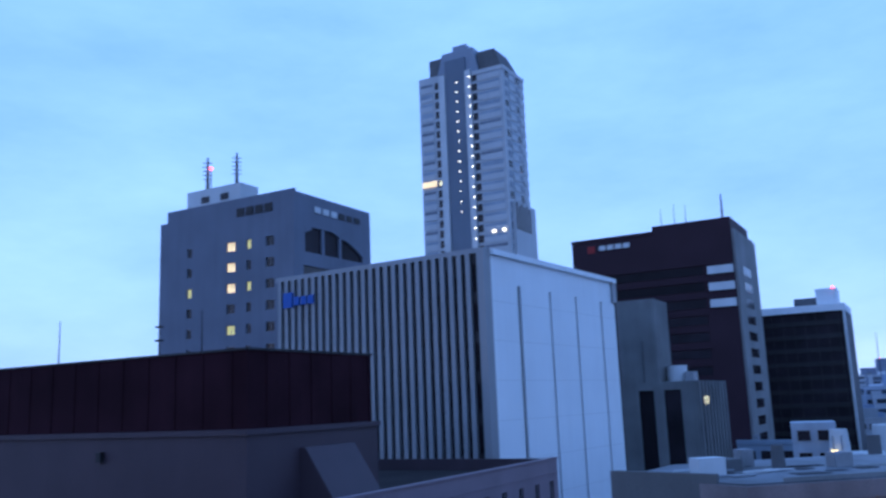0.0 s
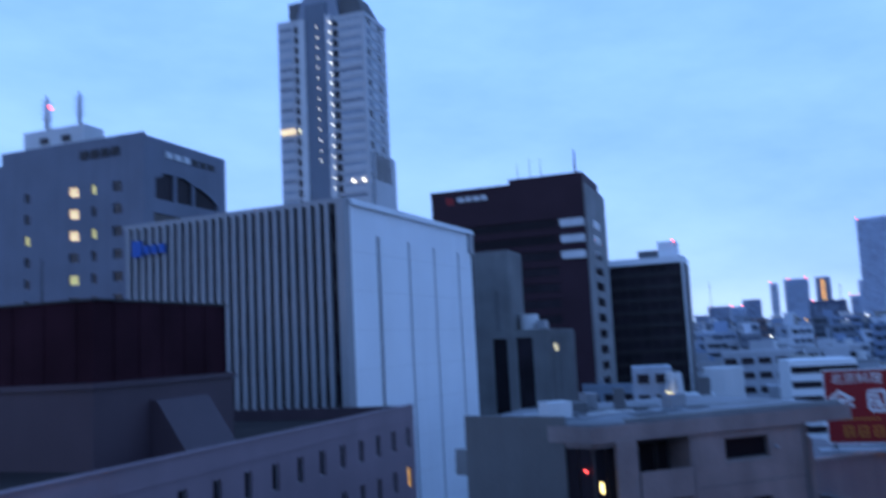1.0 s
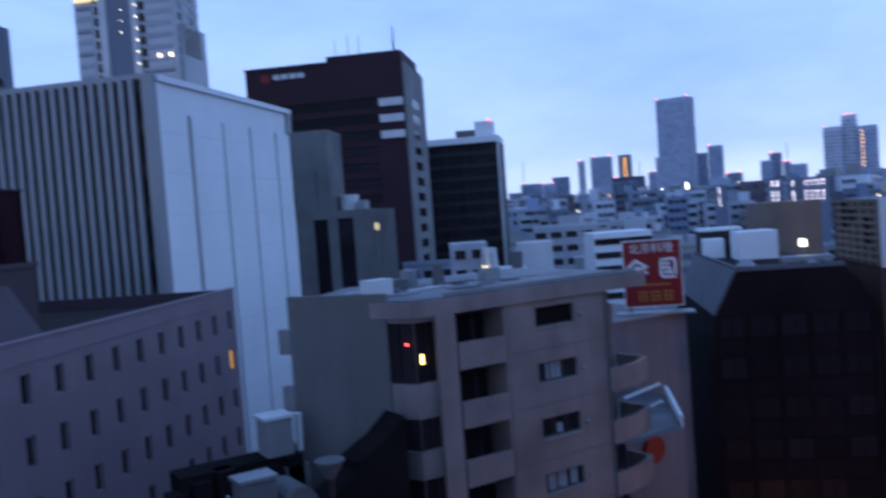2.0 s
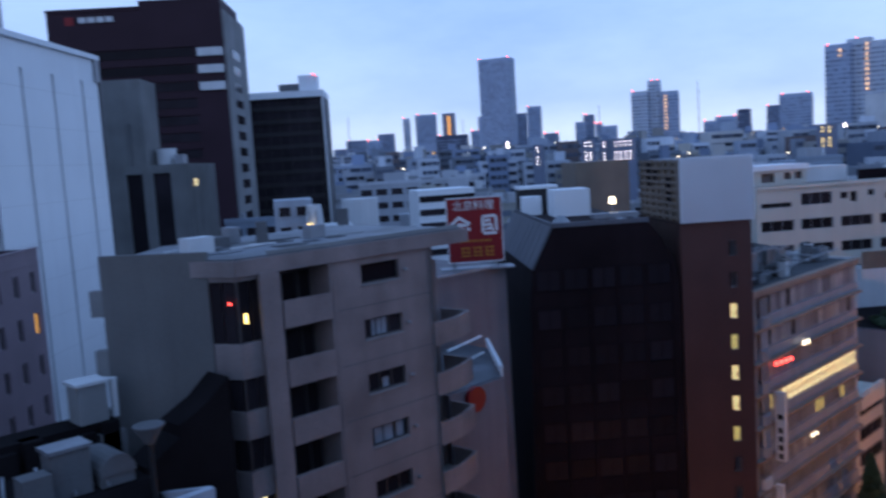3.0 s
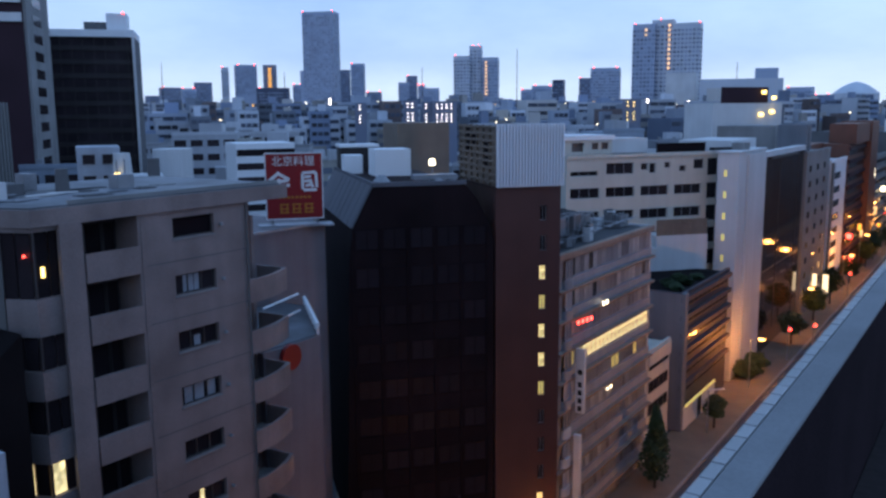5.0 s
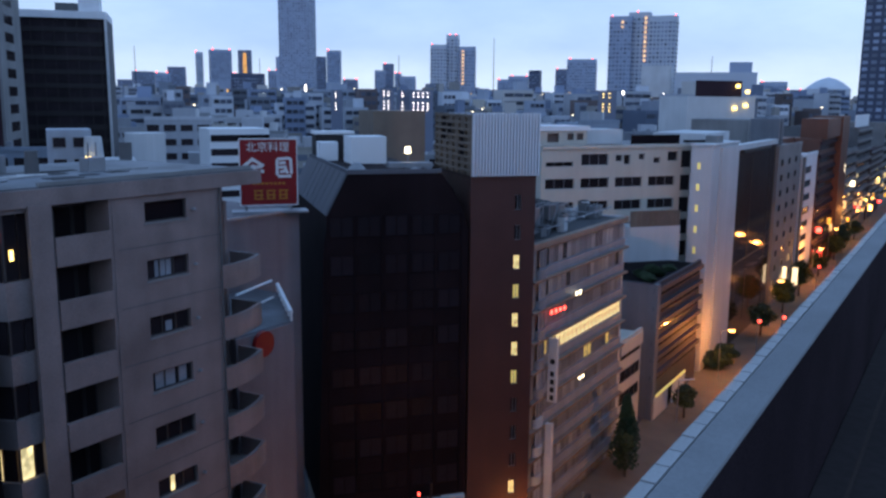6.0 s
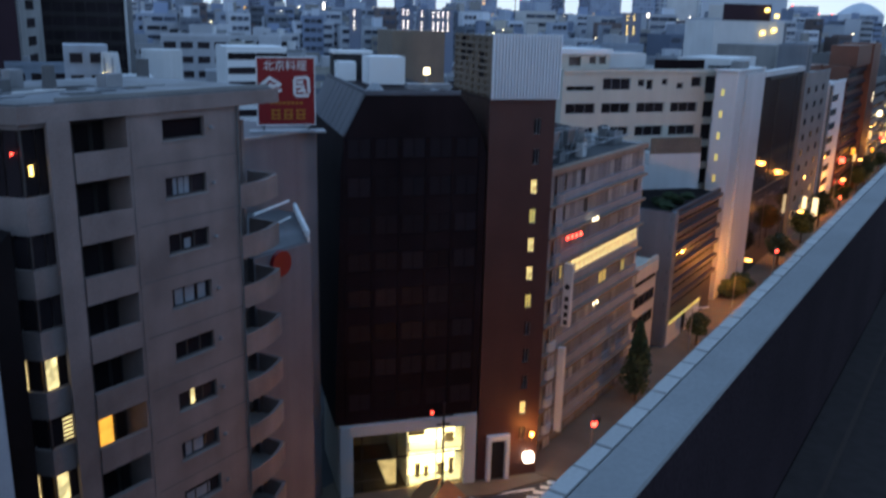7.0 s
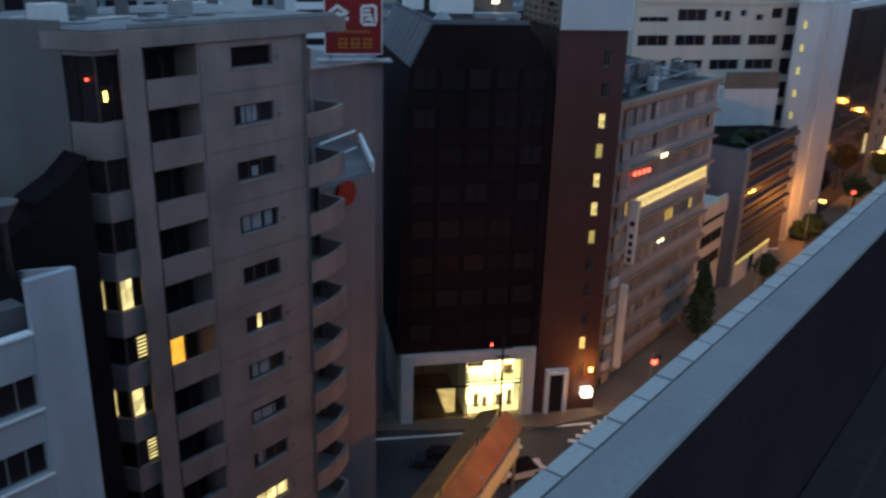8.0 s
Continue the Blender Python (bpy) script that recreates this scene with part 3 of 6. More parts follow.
    part("shop_ceiling", Shape().box(0.0, 12.6, 0.4, 8.8, 7.0, 7.1), RENDER_WHITE, b)
    part("gallery_floor", Shape().box(6.2, 12.6, 0.45, 8.8, 3.45, 3.65), RENDER_WHITE, b)
    for x in (2.0, 5.2, 6.3, 8.9, 11.4):
        part("mullion", Shape().box(x - 0.05, x + 0.05, 0.0, 0.12, 0.3, 6.1), METAL_DARK, b)
    part("transom", Shape().box(1.15, 11.5, 0.0, 0.12, 3.4, 3.55), METAL_DARK, b)
    for x0, x1, z0, z1 in ((1.2, 6.2, 0.3, 6.1), (6.35, 8.85, 0.3, 6.1), (8.95, 11.45, 0.3, 6.1)):
        g = part("pane", Shape().box(x0, x1, 0.05, 0.07, z0, z1), GLASS_CLEAR, b)
        g.visible_shadow = False
    for x0, x1, z in ((6.6, 8.8, 6.85), (9.1, 11.4, 6.85), (6.6, 8.8, 3.3), (9.1, 11.4, 3.3)):
        for y in (0.6,):
            part("ceiling_panel_light", Shape().box(x0, x1, y, y + 1.5, z, z + 0.05), LIT_SHOP, b)
    # the wall itself emits, standing in for the room's bright lighting
    part("display_wall", Shape().box(6.6, 11.3, 2.2, 2.3, 0.3, 3.2).box(6.6, 11.3, 2.2, 2.3, 3.7, 6.6), LIT_SHOP, b, "display wall that glows with the shop's light")
    for x, z0, w, h in ((6.7, 4.6, 1.5, 1.4), (9.2, 5.4, 0.9, 0.7), (7.3, 0.3, 0.5, 1.3), (8.2, 0.3, 0.4, 0.9), (9.5, 0.3, 0.7, 1.1), (10.6, 0.3, 0.45, 1.5), (10.2, 3.7, 0.8, 0.8)):
        part("display_stand", Shape().box(x, x + w, 1.5, 1.8, z0, z0 + h).box(x - 0.06, x + w + 0.06, 1.45, 1.85, z0 + h, z0 + h + 0.05), BROWN_PANEL, b, "brown display stand")
    # shelf emits too, its lamp light put into the material
    part("glowing_shelf", Shape().hull([(4.4, 0.6, 0.5), (5.3, 0.6, 0.5), (5.3, 1.0, 0.5), (4.4, 1.0, 0.5)], [(3.6, 0.6, 2.8), (5.3, 0.6, 2.8), (5.3, 1.0, 2.8), (3.6, 1.0, 2.8)]), LIT_WARM, b)
    # roof plant
    part("plant_room", Shape().box(2.4, 4.2, 15, 17, top, top + 1.8), RENDER_WHITE, b, "white rooftop plant room")
    part("plant_shed", Shape().box(2.6, 6.5, 19, 21.5, top, top + 2.4), METAL_DARK, b)
    part("shed_roof", Shape().box(2.5, 6.6, 18.8, 21.6, top + 2.4, top + 2.7), RENDER_WHITE, b)
    part("plant_room", Shape().box(4.6, 8.0, 10.5, 14, top, top + 2.5), RENDER_WHITE, b, "white rooftop plant room")
    part("roof_fan", Shape().cyl(4.0, 4.6, top, top + 0.55, 0.8, 0.3, 12), STEEL, b)
    part("roof_fan", Shape().cyl(8.4, 2.2, top, top + 0.6, 0.8, 0.5, 12), STEEL, b)
    part("duct", Shape().box(6.2, 10.0, 1.6, 2.8, top + 0.3, top + 0.7), STEEL, b)
    part("lamp_post", Shape().cyl(8.6, 4.8, top, top + 1.3, 0.07, n=8), STEEL, b)
    part("roof_lamp", Shape().cyl(8.6, 4.8, top + 1.3, top + 1.85, 0.3, 0.24, 12), LAMP_WHITE, b, "glowing globe lamp on the roof")
    # brown tiled stair tower beside it
    t = thing("brown_stair_tower", "red-brown tiled stair tower with a white corrugated top", "building", bearing(52.25, 44.56, 131))
    holes = [(16.9, 17.5, Z - 14.6 - 2.62 * k, Z - 13.3 - 2.62 * k) for k in range(-2, 10)]
    wall(t, "R", 12.9, 18.8, 0, Z - 6.4, holes, BRICK_RED, 0.3)
    part("core", Shape().box(12.9, 18.8, 0.6, 12, 0, Z - 6.6), INTERIOR, t)
    part("side_wall", Shape().box(12.9, 13.2, 0.3, 12, 0, Z - 6.4).box(18.5, 18.8, 0.3, 12, 0, Z - 6.4), BRICK_RED, t)
    for i, h in enumerate(holes):
        window(t, "R", h[0], h[2], 0.6, 1.3, {2: LIT_STAIR, 3: LIT_DIM, 4: LIT_STAIR, 5: LIT_STAIR, 6: LIT_DIM, 10: LIT_STAIR}.get(i, GLASS_DARK), 0, 0.12, 1)
    part("roof", Shape().box(12.9, 18.8, 0.3, 12, Z - 6.6, Z - 6.4), ROOF_DARK, t)
    sheet = Shape()
    line = []
    for i in range(22):
        x = 12.9 + 0.28 * i
        line += [(x, -0.42), (x + 0.13, -0.42), (x + 0.14, -0.12), (x + 0.27, -0.12)]
    sheet.prism(line + [(19.06, -0.08), (12.9, -0.08)], Z - 6.4, Z - 1.1)
    part("corrugated_screen", sheet, CORRUGATED, t, "white corrugated metal screen")
    part("screen_panel", Shape().box(13.1, 13.2, 0.0, 11, Z - 6.4, Z - 1.4), BROWN_PANEL, t, "brown side screen")
    for y in (0.1, 1.9, 3.7, 5.5, 7.3, 9.1, 10.8):
        part("screen_post", Shape().box(12.9, 13.08, y, y + 0.15, Z - 6.4, Z - 1.2), BROWN_PANEL, t)
    for i in range(9):
        part("screen_beam", Shape().box(12.86, 12.99, 0.0, 11, Z - 6.1 + 0.58 * i, Z - 5.9 + 0.58 * i), BROWN_PANEL, t)
    for y, z in ((2.1, Z - 3.6), (2.1, Z - 4.8), (5.7, Z - 3.0), (7.5, Z - 3.6), (7.5, Z - 2.4)):
        part("screen_opening", Shape().box(13.0, 13.09, y, y + 1.5, z, z + 0.9), LOUVRE, t)
    # doorway with a pale portal, door lamp and light box
    part("portal", Shape().box(13.7, 14.1, -0.5, -0.02, 0.16, 4.2).box(15.5, 15.9, -0.5, -0.02, 0.16, 4.2).box(13.7, 15.9, -0.5, -0.02, 4.2, 4.7), RENDER_WHITE, t, "pale portal of the stair entrance")
    part("doorway", Shape().box(14.1, 15.5, -0.1, -0.02, 0.16, 4.2), METAL_DARK, t)
    part("light_box", Shape().box(17.4, 18.3, -0.7, -0.02, 1.7, 2.5), LAMP_BOX, t, "glowing white light box")
    part("door_lamp", Shape().cyl(18.0, -0.6, 4.4, 4.75, 0.18, n=10), LAMP_SODIUM, t)
    door_light = bpy.data.lights.new("door_light", "POINT")
    door_light.energy, door_light.color, door_light.shadow_soft_size = 330.0, (1.0, 0.42, 0.10), 0.3
    new("door_light", door_light).location = bearing(52.25, 44.56, 131) @ Vector((18.0, -1.6, 4.6))
    pole = thing("utility_pole", "dark utility pole with a small signal on the kerb", "pole", bearing(52.25, 44.56, 131) @ pose(8.9, -2.2, 0.0))
    part("pole", Shape().cyl(0, 0, 0, 9.5, 0.14, 0.1, 8), METAL_DARK, pole)
    part("crossarm", Shape().box(-0.9, 0.9, -0.06, 0.06, 8.2, 8.35), METAL_DARK, pole)
    part("crossarm", Shape().box(-0.6, 0.6, -0.06, 0.06, 7.4, 7.5), METAL_DARK, pole)
    part("signal_light", Shape().cyl(-1.1, -0.1, 8.6, 8.8, 0.1, n=8), LAMP_RED, pole)
    return b


black_building()


# ---- glass-banded office building along the avenue ----
def banded_building():
    b = thing("banded_office_building", "office building with long window bands and orange-lit ledges", "building", pose(69.3, 34, 0))
    L, P, top = 24.6, 2.95, Z - 13.1
    part("core", Shape().box(0.3, L - 0.3, 0.5, 22, 0, top - 0.4), INTERIOR, b)
    part("side_wall", Shape().box(-0.01, 0.3, 0.0, 22, 0, top), CONC_GREY, b)
    part("side_wall", Shape().box(L - 0.3, L, 0.0, 22, 0, top), RENDER_PALE, b)
    part("roof", Shape().box(0.3, L - 0.3, 0.3, 22, top - 0.4, top - 0.15), ROOF_DARK, b)
    part("corner_pier", Shape().box(0.3, 1.4, -0.02, 0.5, 0, top - 0.2), CONC_GREY, b)
    part("roof_rim", Shape().box(0.0, L + 0.1, -0.40, 0.28, top - 0.55, top), LEDGE_TAN, b)
    rnd = random.Random(41)
    n = 20
    w = (L - 3.6) / n
    for k in range(10):
        z = top - 0.75 - P * (k + 1)
        # spandrel, projecting ledge and the window band above them
        part("spandrel", Shape().box(1.42, L - 0.02, -0.10, 0.3, z + 0.25, z + 1.15), SPANDREL_BLUE, b)
        part("ledge", Shape().box(0.0, L + 0.15, -0.55, 0.3, z, z + 0.24), LEDGE_TAN, b, "tan ledge between window bands")
        for j in range(n):
            lit = (k == 3 and j not in (1,)) or (k == 4 and j in (10, 11, 16))
            pane = (LIT_PALE if k == 3 and j > 2 else LIT_DIM) if lit else rnd.choice((GLASS_OFFICE, GLASS_OFFICE, BLIND_REFLECTION, GLASS_DARK if k < 2 else GLASS_OFFICE))
            if k < 2 and j % 4 == 3:
                pane = BLIND_REFLECTION
            window(b, "R", 3.3 + w * j, z + 1.16, w - 0.05, P - 1.2, pane, 0.0, 0.05, 1)
        # rounded end bay beside the stair tower
        bay = [(1.45, 0.25)] + [(2.3 + 0.85 * math.cos(a), -0.1 - 0.45 * math.sin(a)) for a in [math.pi * (1 - i / 8) for i in range(9)]] + [(3.15, 0.25)]
        part("bay_apron", Shape().prism(bay, z + 0.1, z + 1.15), RENDER_PALE if k > 4 else SPANDREL_BLUE, b)
        window(b, "R", 1.5, z + 1.16, 1.6, P - 1.2, BLIND_REFLECTION if k > 5 else GLASS_OFFICE, -0.3, 0.0, 1)
    sign = part("vertical_sign", Shape().box(3.4, 3.75, -1.5, -0.6, Z - 29.0, Z - 22.6), SIGN_WHITE, b, "tall white sign panel with dark bars")
    for i in range(4):
        part("sign_bar", Shape().box(3.37, 3.398, -1.25, -0.85, Z - 26.4 - 0.8 * i, Z - 25.9 - 0.8 * i), METAL_DARK, sign)
    ring = [(-1.05 + 0.28 * math.cos(2 * math.pi * i / 14), Z - 24.9 + 0.28 * math.sin(2 * math.pi * i / 14)) for i in range(14)]
    part("sign_mark", Shape().hull([(3.398, y, z) for y, z in ring], [(3.37, y, z) for y, z in ring]), METAL_DARK, sign)
    part("vertical_sign", Shape().box(2.7, 3.1, -1.5, -0.8, Z - 40, Z - 31.0), SIGN_WHITE, b, "tall white sign panel")
    for i in range(4):
        part("red_neon", Shape().box(3.6 + 1.0 * i, 4.0 + 1.0 * i, -0.65, -0.57, Z - 20.3 - 0.06 * i, Z - 19.95 - 0.06 * i), LAMP_RED, b)
    for i in range(2):
        part("white_neon", Shape().box(9.6 + 0.9 * i, 9.95 + 0.9 * i, -0.65, -0.57, Z - 19.6, Z - 19.2), LAMP_WHITE, b)
        part("white_neon", Shape().box(11.2 + 0.9 * i, 11.5 + 0.9 * i, -0.65, -0.57, Z - 29.0, Z - 28.7), LAMP_WHITE, b)
    rnd = random.Random(4)
    for i in range(110):
        x, y = rnd.uniform(0.8, L - 2.0), rnd.uniform(0.8, 19)
        w, d, h = rnd.uniform(0.7, 1.3), rnd.uniform(0.6, 1.1), rnd.uniform(0.7, 2.1)
        unit = part("air_conditioner", Shape().box(x, x + w, y, y + d, top - 0.02, top + h * 0.8).box(x + 0.05, x + 0.15, y + 0.05, y + d - 0.05, top - 0.15, top - 0.02)
                    .box(x + w - 0.15, x + w - 0.05, y + 0.05, y + d - 0.05, top - 0.15, top - 0.02), (STEEL, CONC_DARK, CONC_GREY, STEEL, RENDER_PALE)[i % 5], b)
        part("fan_grille", Shape().cyl(x + w / 2, y + d / 2, top + h * 0.8, top + h * 0.8 + 0.12, min(w, d) * 0.4, n=10), METAL_DARK, unit)
    for i in range(12):
        x, y = 0.7 + 3.1 * (i % 4) + rnd.uniform(0, 0.8), 1.4 + 4.6 * (i // 4) + rnd.uniform(0, 1.2)
        h = 3.4 - 0.35 * (i % 4) + rnd.uniform(-0.4, 0.5)
        rack = part("equipment_rack", Shape().box(x, x + 2.2, y, y + 0.08, top + h - 0.1, top + h).box(x, x + 2.2, y + 1.5, y + 1.58, top + h - 0.1, top + h)
                    .box(x, x + 0.08, y + 0.08, y + 1.5, top + h - 0.1, top + h).box(x + 2.12, x + 2.2, y + 0.08, y + 1.5, top + h - 0.1, top + h), STEEL, b, "steel equipment rack")
        for px_, py_ in ((x, y), (x + 2.12, y), (x, y + 1.5), (x + 2.12, y + 1.5)):
            part("post", Shape().box(px_, px_ + 0.08, py_, py_ + 0.08, top - 0.15, top + h - 0.1), STEEL, rack)
        part("condenser", Shape().box(x + 0.2, x + 1.9, y + 0.2, y + 1.4, top + h - 1.5, top + h - 0.2), (CONC_GREY, STEEL, CONC_DARK)[i % 3], rack)
        part("brace", Shape().tube((x, y, top), (x + 2.2, y, top + h - 0.15), 0.04), STEEL, rack)
    for i in range(5):
        y = 1.5 + 3.4 * i
        part("pipe", Shape().tube((0.6, y, top + 0.4), (L - 1, y + rnd.uniform(-1, 1), top + 1.1), 0.08), STEEL, b)
        part("cable_rack", Shape().box(2 + 4 * i, 2.25 + 4 * i, 0.6, 18, top + 0.9, top + 1.0), STEEL, b)
    return b


banded_building()


# ---- further along the avenue ----
def row_building(x0, x1, top, y0, depth, material, label, floors=0, bands=True, ledge=None, lit=()):
    b = thing("avenue_building", label, "building", pose(x0, y0, 0), group="buildings along the avenue")
    L = x1 - x0
    part("wall", Shape().box(0, L, 0, depth, 0, top), material, b)
    part("roof_rim", Shape().box(-0.1, L + 0.1, -0.1, 0.3, top - 0.3, top + 0.6).box(-0.1, 0.3, 0.3, depth, top - 0.3, top + 0.6), material, b)
    P = (top - 4) / max(floors, 1)
    for k in range(floors):
        z = 4 + P * k
        if bands:
            n = max(2, int(L / 4))
            for j in range(n):
                w = (L - 1.2) / n
                window(b, "R", 0.6 + w * j + 0.1, z + 0.9, w - 0.2, P * 0.5, LIT_PALE if (k, j) in lit else None, -0.09, 0.0, 1, FRAME_DARK)
        if ledge:
            part("ledge", Shape().box(-0.2, L + 0.2, -0.5, -0.004, z + P * 0.72, z + P * 0.98), ledge, b)
    return b


low = row_building(106.0, 127.5, Z - 24.0, 34, 16, TILE_SLATE, "low dark grey office building with dark window bands and ledges", 6, True, TILE_SLATE)
part("roof_garden", Shape().box(0.6, 20.8, 0.6, 15, Z - 24.0, Z - 23.9), ROOF_BLACK, low)
part("gable", Shape().box(-0.12, -0.004, -0.1, 16, 0, Z - 23.5), GABLE_BLUE, low, "blue-grey rendered gable")
part("corner_pier", Shape().box(-0.3, 0.9, -0.6, -0.11, 0, Z - 23.4), GABLE_BLUE, low)
part("rear_upstand", Shape().box(0.3, 21.0, 15.0, 15.4, Z - 24.0, Z - 22.9), RENDER_PALE, low)
for z_, y_, w_ in ((Z - 26.8, 5.6, 1.1), (Z - 26.8, 8.4, 1.1), (Z - 31.0, 4.0, 0.9)):
    part("gable_window", Shape().box(-0.18, -0.125, y_, y_ + w_, z_, z_ + 1.2), GLASS_DARK, low)
part("gable_balcony", Shape().box(-1.5, -0.124, 5.0, 10.0, Z - 29.8, Z - 29.55), CONC_DARK, low)
for i_ in range(4):
    part("condenser", Shape().box(-1.2, -0.6, 5.4 + 1.1 * i_, 6.2 + 1.1 * i_, Z - 29.55, Z - 28.6), RENDER_PALE, low, "pale condenser unit on the gable balcony")
part("shop_panel", Shape().box(0.2, 6.0, -0.72, -0.61, 0.2, 3.2).box(8.0, 14.0, -0.72, -0.61, 0.2, 3.0), RENDER_PALE, low, "pale shop shutter at street level")
part("shop_sign", Shape().box(0.5, 13.5, -0.95, -0.73, 3.3, 3.6), LIT_DIM, low, "long dim yellow shop sign")
mid_ = row_building(95.5, 103.6, Z - 29.3, 34.6, 13, RENDER_CREAM, "narrow cream building with square windows", 3, True)
part("parapet", Shape().box(0.2, 7.9, -0.3, -0.11, Z - 30.6, Z - 29.0), RENDER_CREAM, mid_)
part("roof_unit", Shape().box(2.0, 3.4, 2.0, 3.2, Z - 29.3, Z - 28.2), STEEL, mid_)
slab = thing("white_slab_building", "tall pale slab building with a blank gable", "building", pose(130.5, 34, 0))
part("wall", Shape().box(0, 16.0, 0, 3.2, 0, Z - 6.6), RENDER_PALE, slab)
part("pier", Shape().box(4.5, 15.5, -0.3, -0.004, 0, Z - 7.0), RENDER_PALE, slab)
part("roof_block", Shape().box(8.0, 24.0, 3.6, 12, 0, Z - 5.0), RENDER_PALE, slab)
part("roof_rim", Shape().box(-0.2, 16.1, -0.2, 3.4, Z - 6.6, Z - 6.3), RENDER_PALE, slab)
part("roof_box", Shape().box(5.0, 8.0, 0.6, 2.6, Z - 6.3, Z - 5.2), CONC_GREY, slab)
for i_ in range(7):
    part("stair_window", Shape().box(-0.06, -0.004, 1.75, 2.2, 12.4 + 3.25 * i_, 13.4 + 3.25 * i_), LIT_DIM, slab, "small yellow-lit stair window")
dark = row_building(147.5, 177.5, Z - 7.9, 34, 28, GLASS_MIRROR, "dark glass office building reflecting street lamps", 0, False)
for i_ in (1, 4):
    part("mullion", Shape().box(4.9 + 5.0 * i_, 5.02 + 5.0 * i_, -0.07, -0.004, 3, Z - 8.4), FRAME_DARK, dark)
for i_ in (4,):
    part("transom", Shape().box(0.2, 29.8, -0.05, -0.004, 3.6 * i_, 3.6 * i_ + 0.12), FRAME_DARK, dark)
part("white_canopy", Shape().box(-1.5, 29, -0.4, 1.2, Z - 7.9, Z - 7.0), RENDER_PALE, dark)
part("roof_louvre", Shape().box(1.0, 22.0, -0.6, -0.41, Z - 8.4, Z - 7.95), METAL_DARK, dark)
narrow = row_building(178.5, 203.5, Z - 9.0, 33.6, 24, CONC_GREY, "grey office building with a narrow front", 0, False)
for i_ in range(9):
    for j_ in range(3):
        window(narrow, "R", 3.0 + 7.5 * j_, 4.6 + 3.1 * i_, 1.8, 1.3, LIT_WARM if (i_, j_) in ((1, 2), (0, 1)) else None, -0.09, 0.0, 1, FRAME_DARK)
part("stair_shaft", Shape().box(1.0, 5.5, 0.5, 6.0, Z - 9.0, Z - 3.2), GABLE_BLUE, narrow, "blue-grey lift shaft")
part("rear_block", Shape().box(8.0, 22.0, 8.0, 20.0, Z - 9.0, Z - 3.6), CONC_GREY, narrow)
part("shaft_slot", Shape().box(2.4, 3.2, 0.44, 0.496, Z - 9.0, Z - 3.6), METAL_DARK, narrow)
white_ = row_building(204.5, 225.0, Z - 12.0, 33.4, 24, RENDER_WHITE, "white building with dark square windows", 0, False)
for i_ in range(8):
    window(white_, "R", 5.2, 3.6 + 3.2 * i_, 7.0, 1.5, GLASS_DARK, -0.09, 0.0, 1, FRAME_DARK)
part("edge_fin", Shape().box(0.0, 1.6, -0.6, -0.11, 0, Z - 12.0), CONC_GREY, white_)
brown_ = row_building(226.0, 251.0, Z - 9.2, 33.2, 24, TILE_RUST, "rust-brown building with a projecting sign tower", 9, True, BROWN_TOWER)
part("sign_column", Shape().box(25.2, 38.5, -1.6, 6.0, 0, Z - 3.4), TILE_RUST, brown_, "tall rust-brown sign column")
part("sign_head", Shape().box(2.0, 25.0, -1.2, 5.0, Z - 8.6, Z - 3.8), TILE_RUST, brown_)
part("roof_beam", Shape().box(-30.0, 2.0, 6.0, 9.0, Z - 10.6, Z - 8.4), TILE_RUST, brown_)
row_building(266.0, 298.0, Z - 14.0, 33.0, 24, CONC_GREY, "grey office building with ledges", 8, True, CONC_GREY, ((1, 2), (3, 5)))
board = row_building(299.0, 338.0, Z - 8.0, 33.0, 24, CONC_DARK, "dark office building with bands and a white roof hoarding", 9, True, CONC_GREY, ((2, 3), (4, 1), (1, 7)))
part("roof_hoarding", Shape().box(2.0, 36.0, 1.0, 1.5, Z - 8.0, Z - 3.6), RENDER_WHITE, board, "blank white roof hoarding")
for i_ in range(8):
    row_building(342.0 + 45 * i_, 384.0 + 45 * i_, Z - 17 + 3 * ((i_ * 3) % 4), 33.0, 24, (BROWN_TOWER, CONC_GREY, RENDER_PALE, CONC_DARK)[i_ % 4], "distant office building beside the avenue", 9, True, (CONC_GREY, None)[i_ % 2],
                 ((1, 2), (3, 4), (5, 6)))


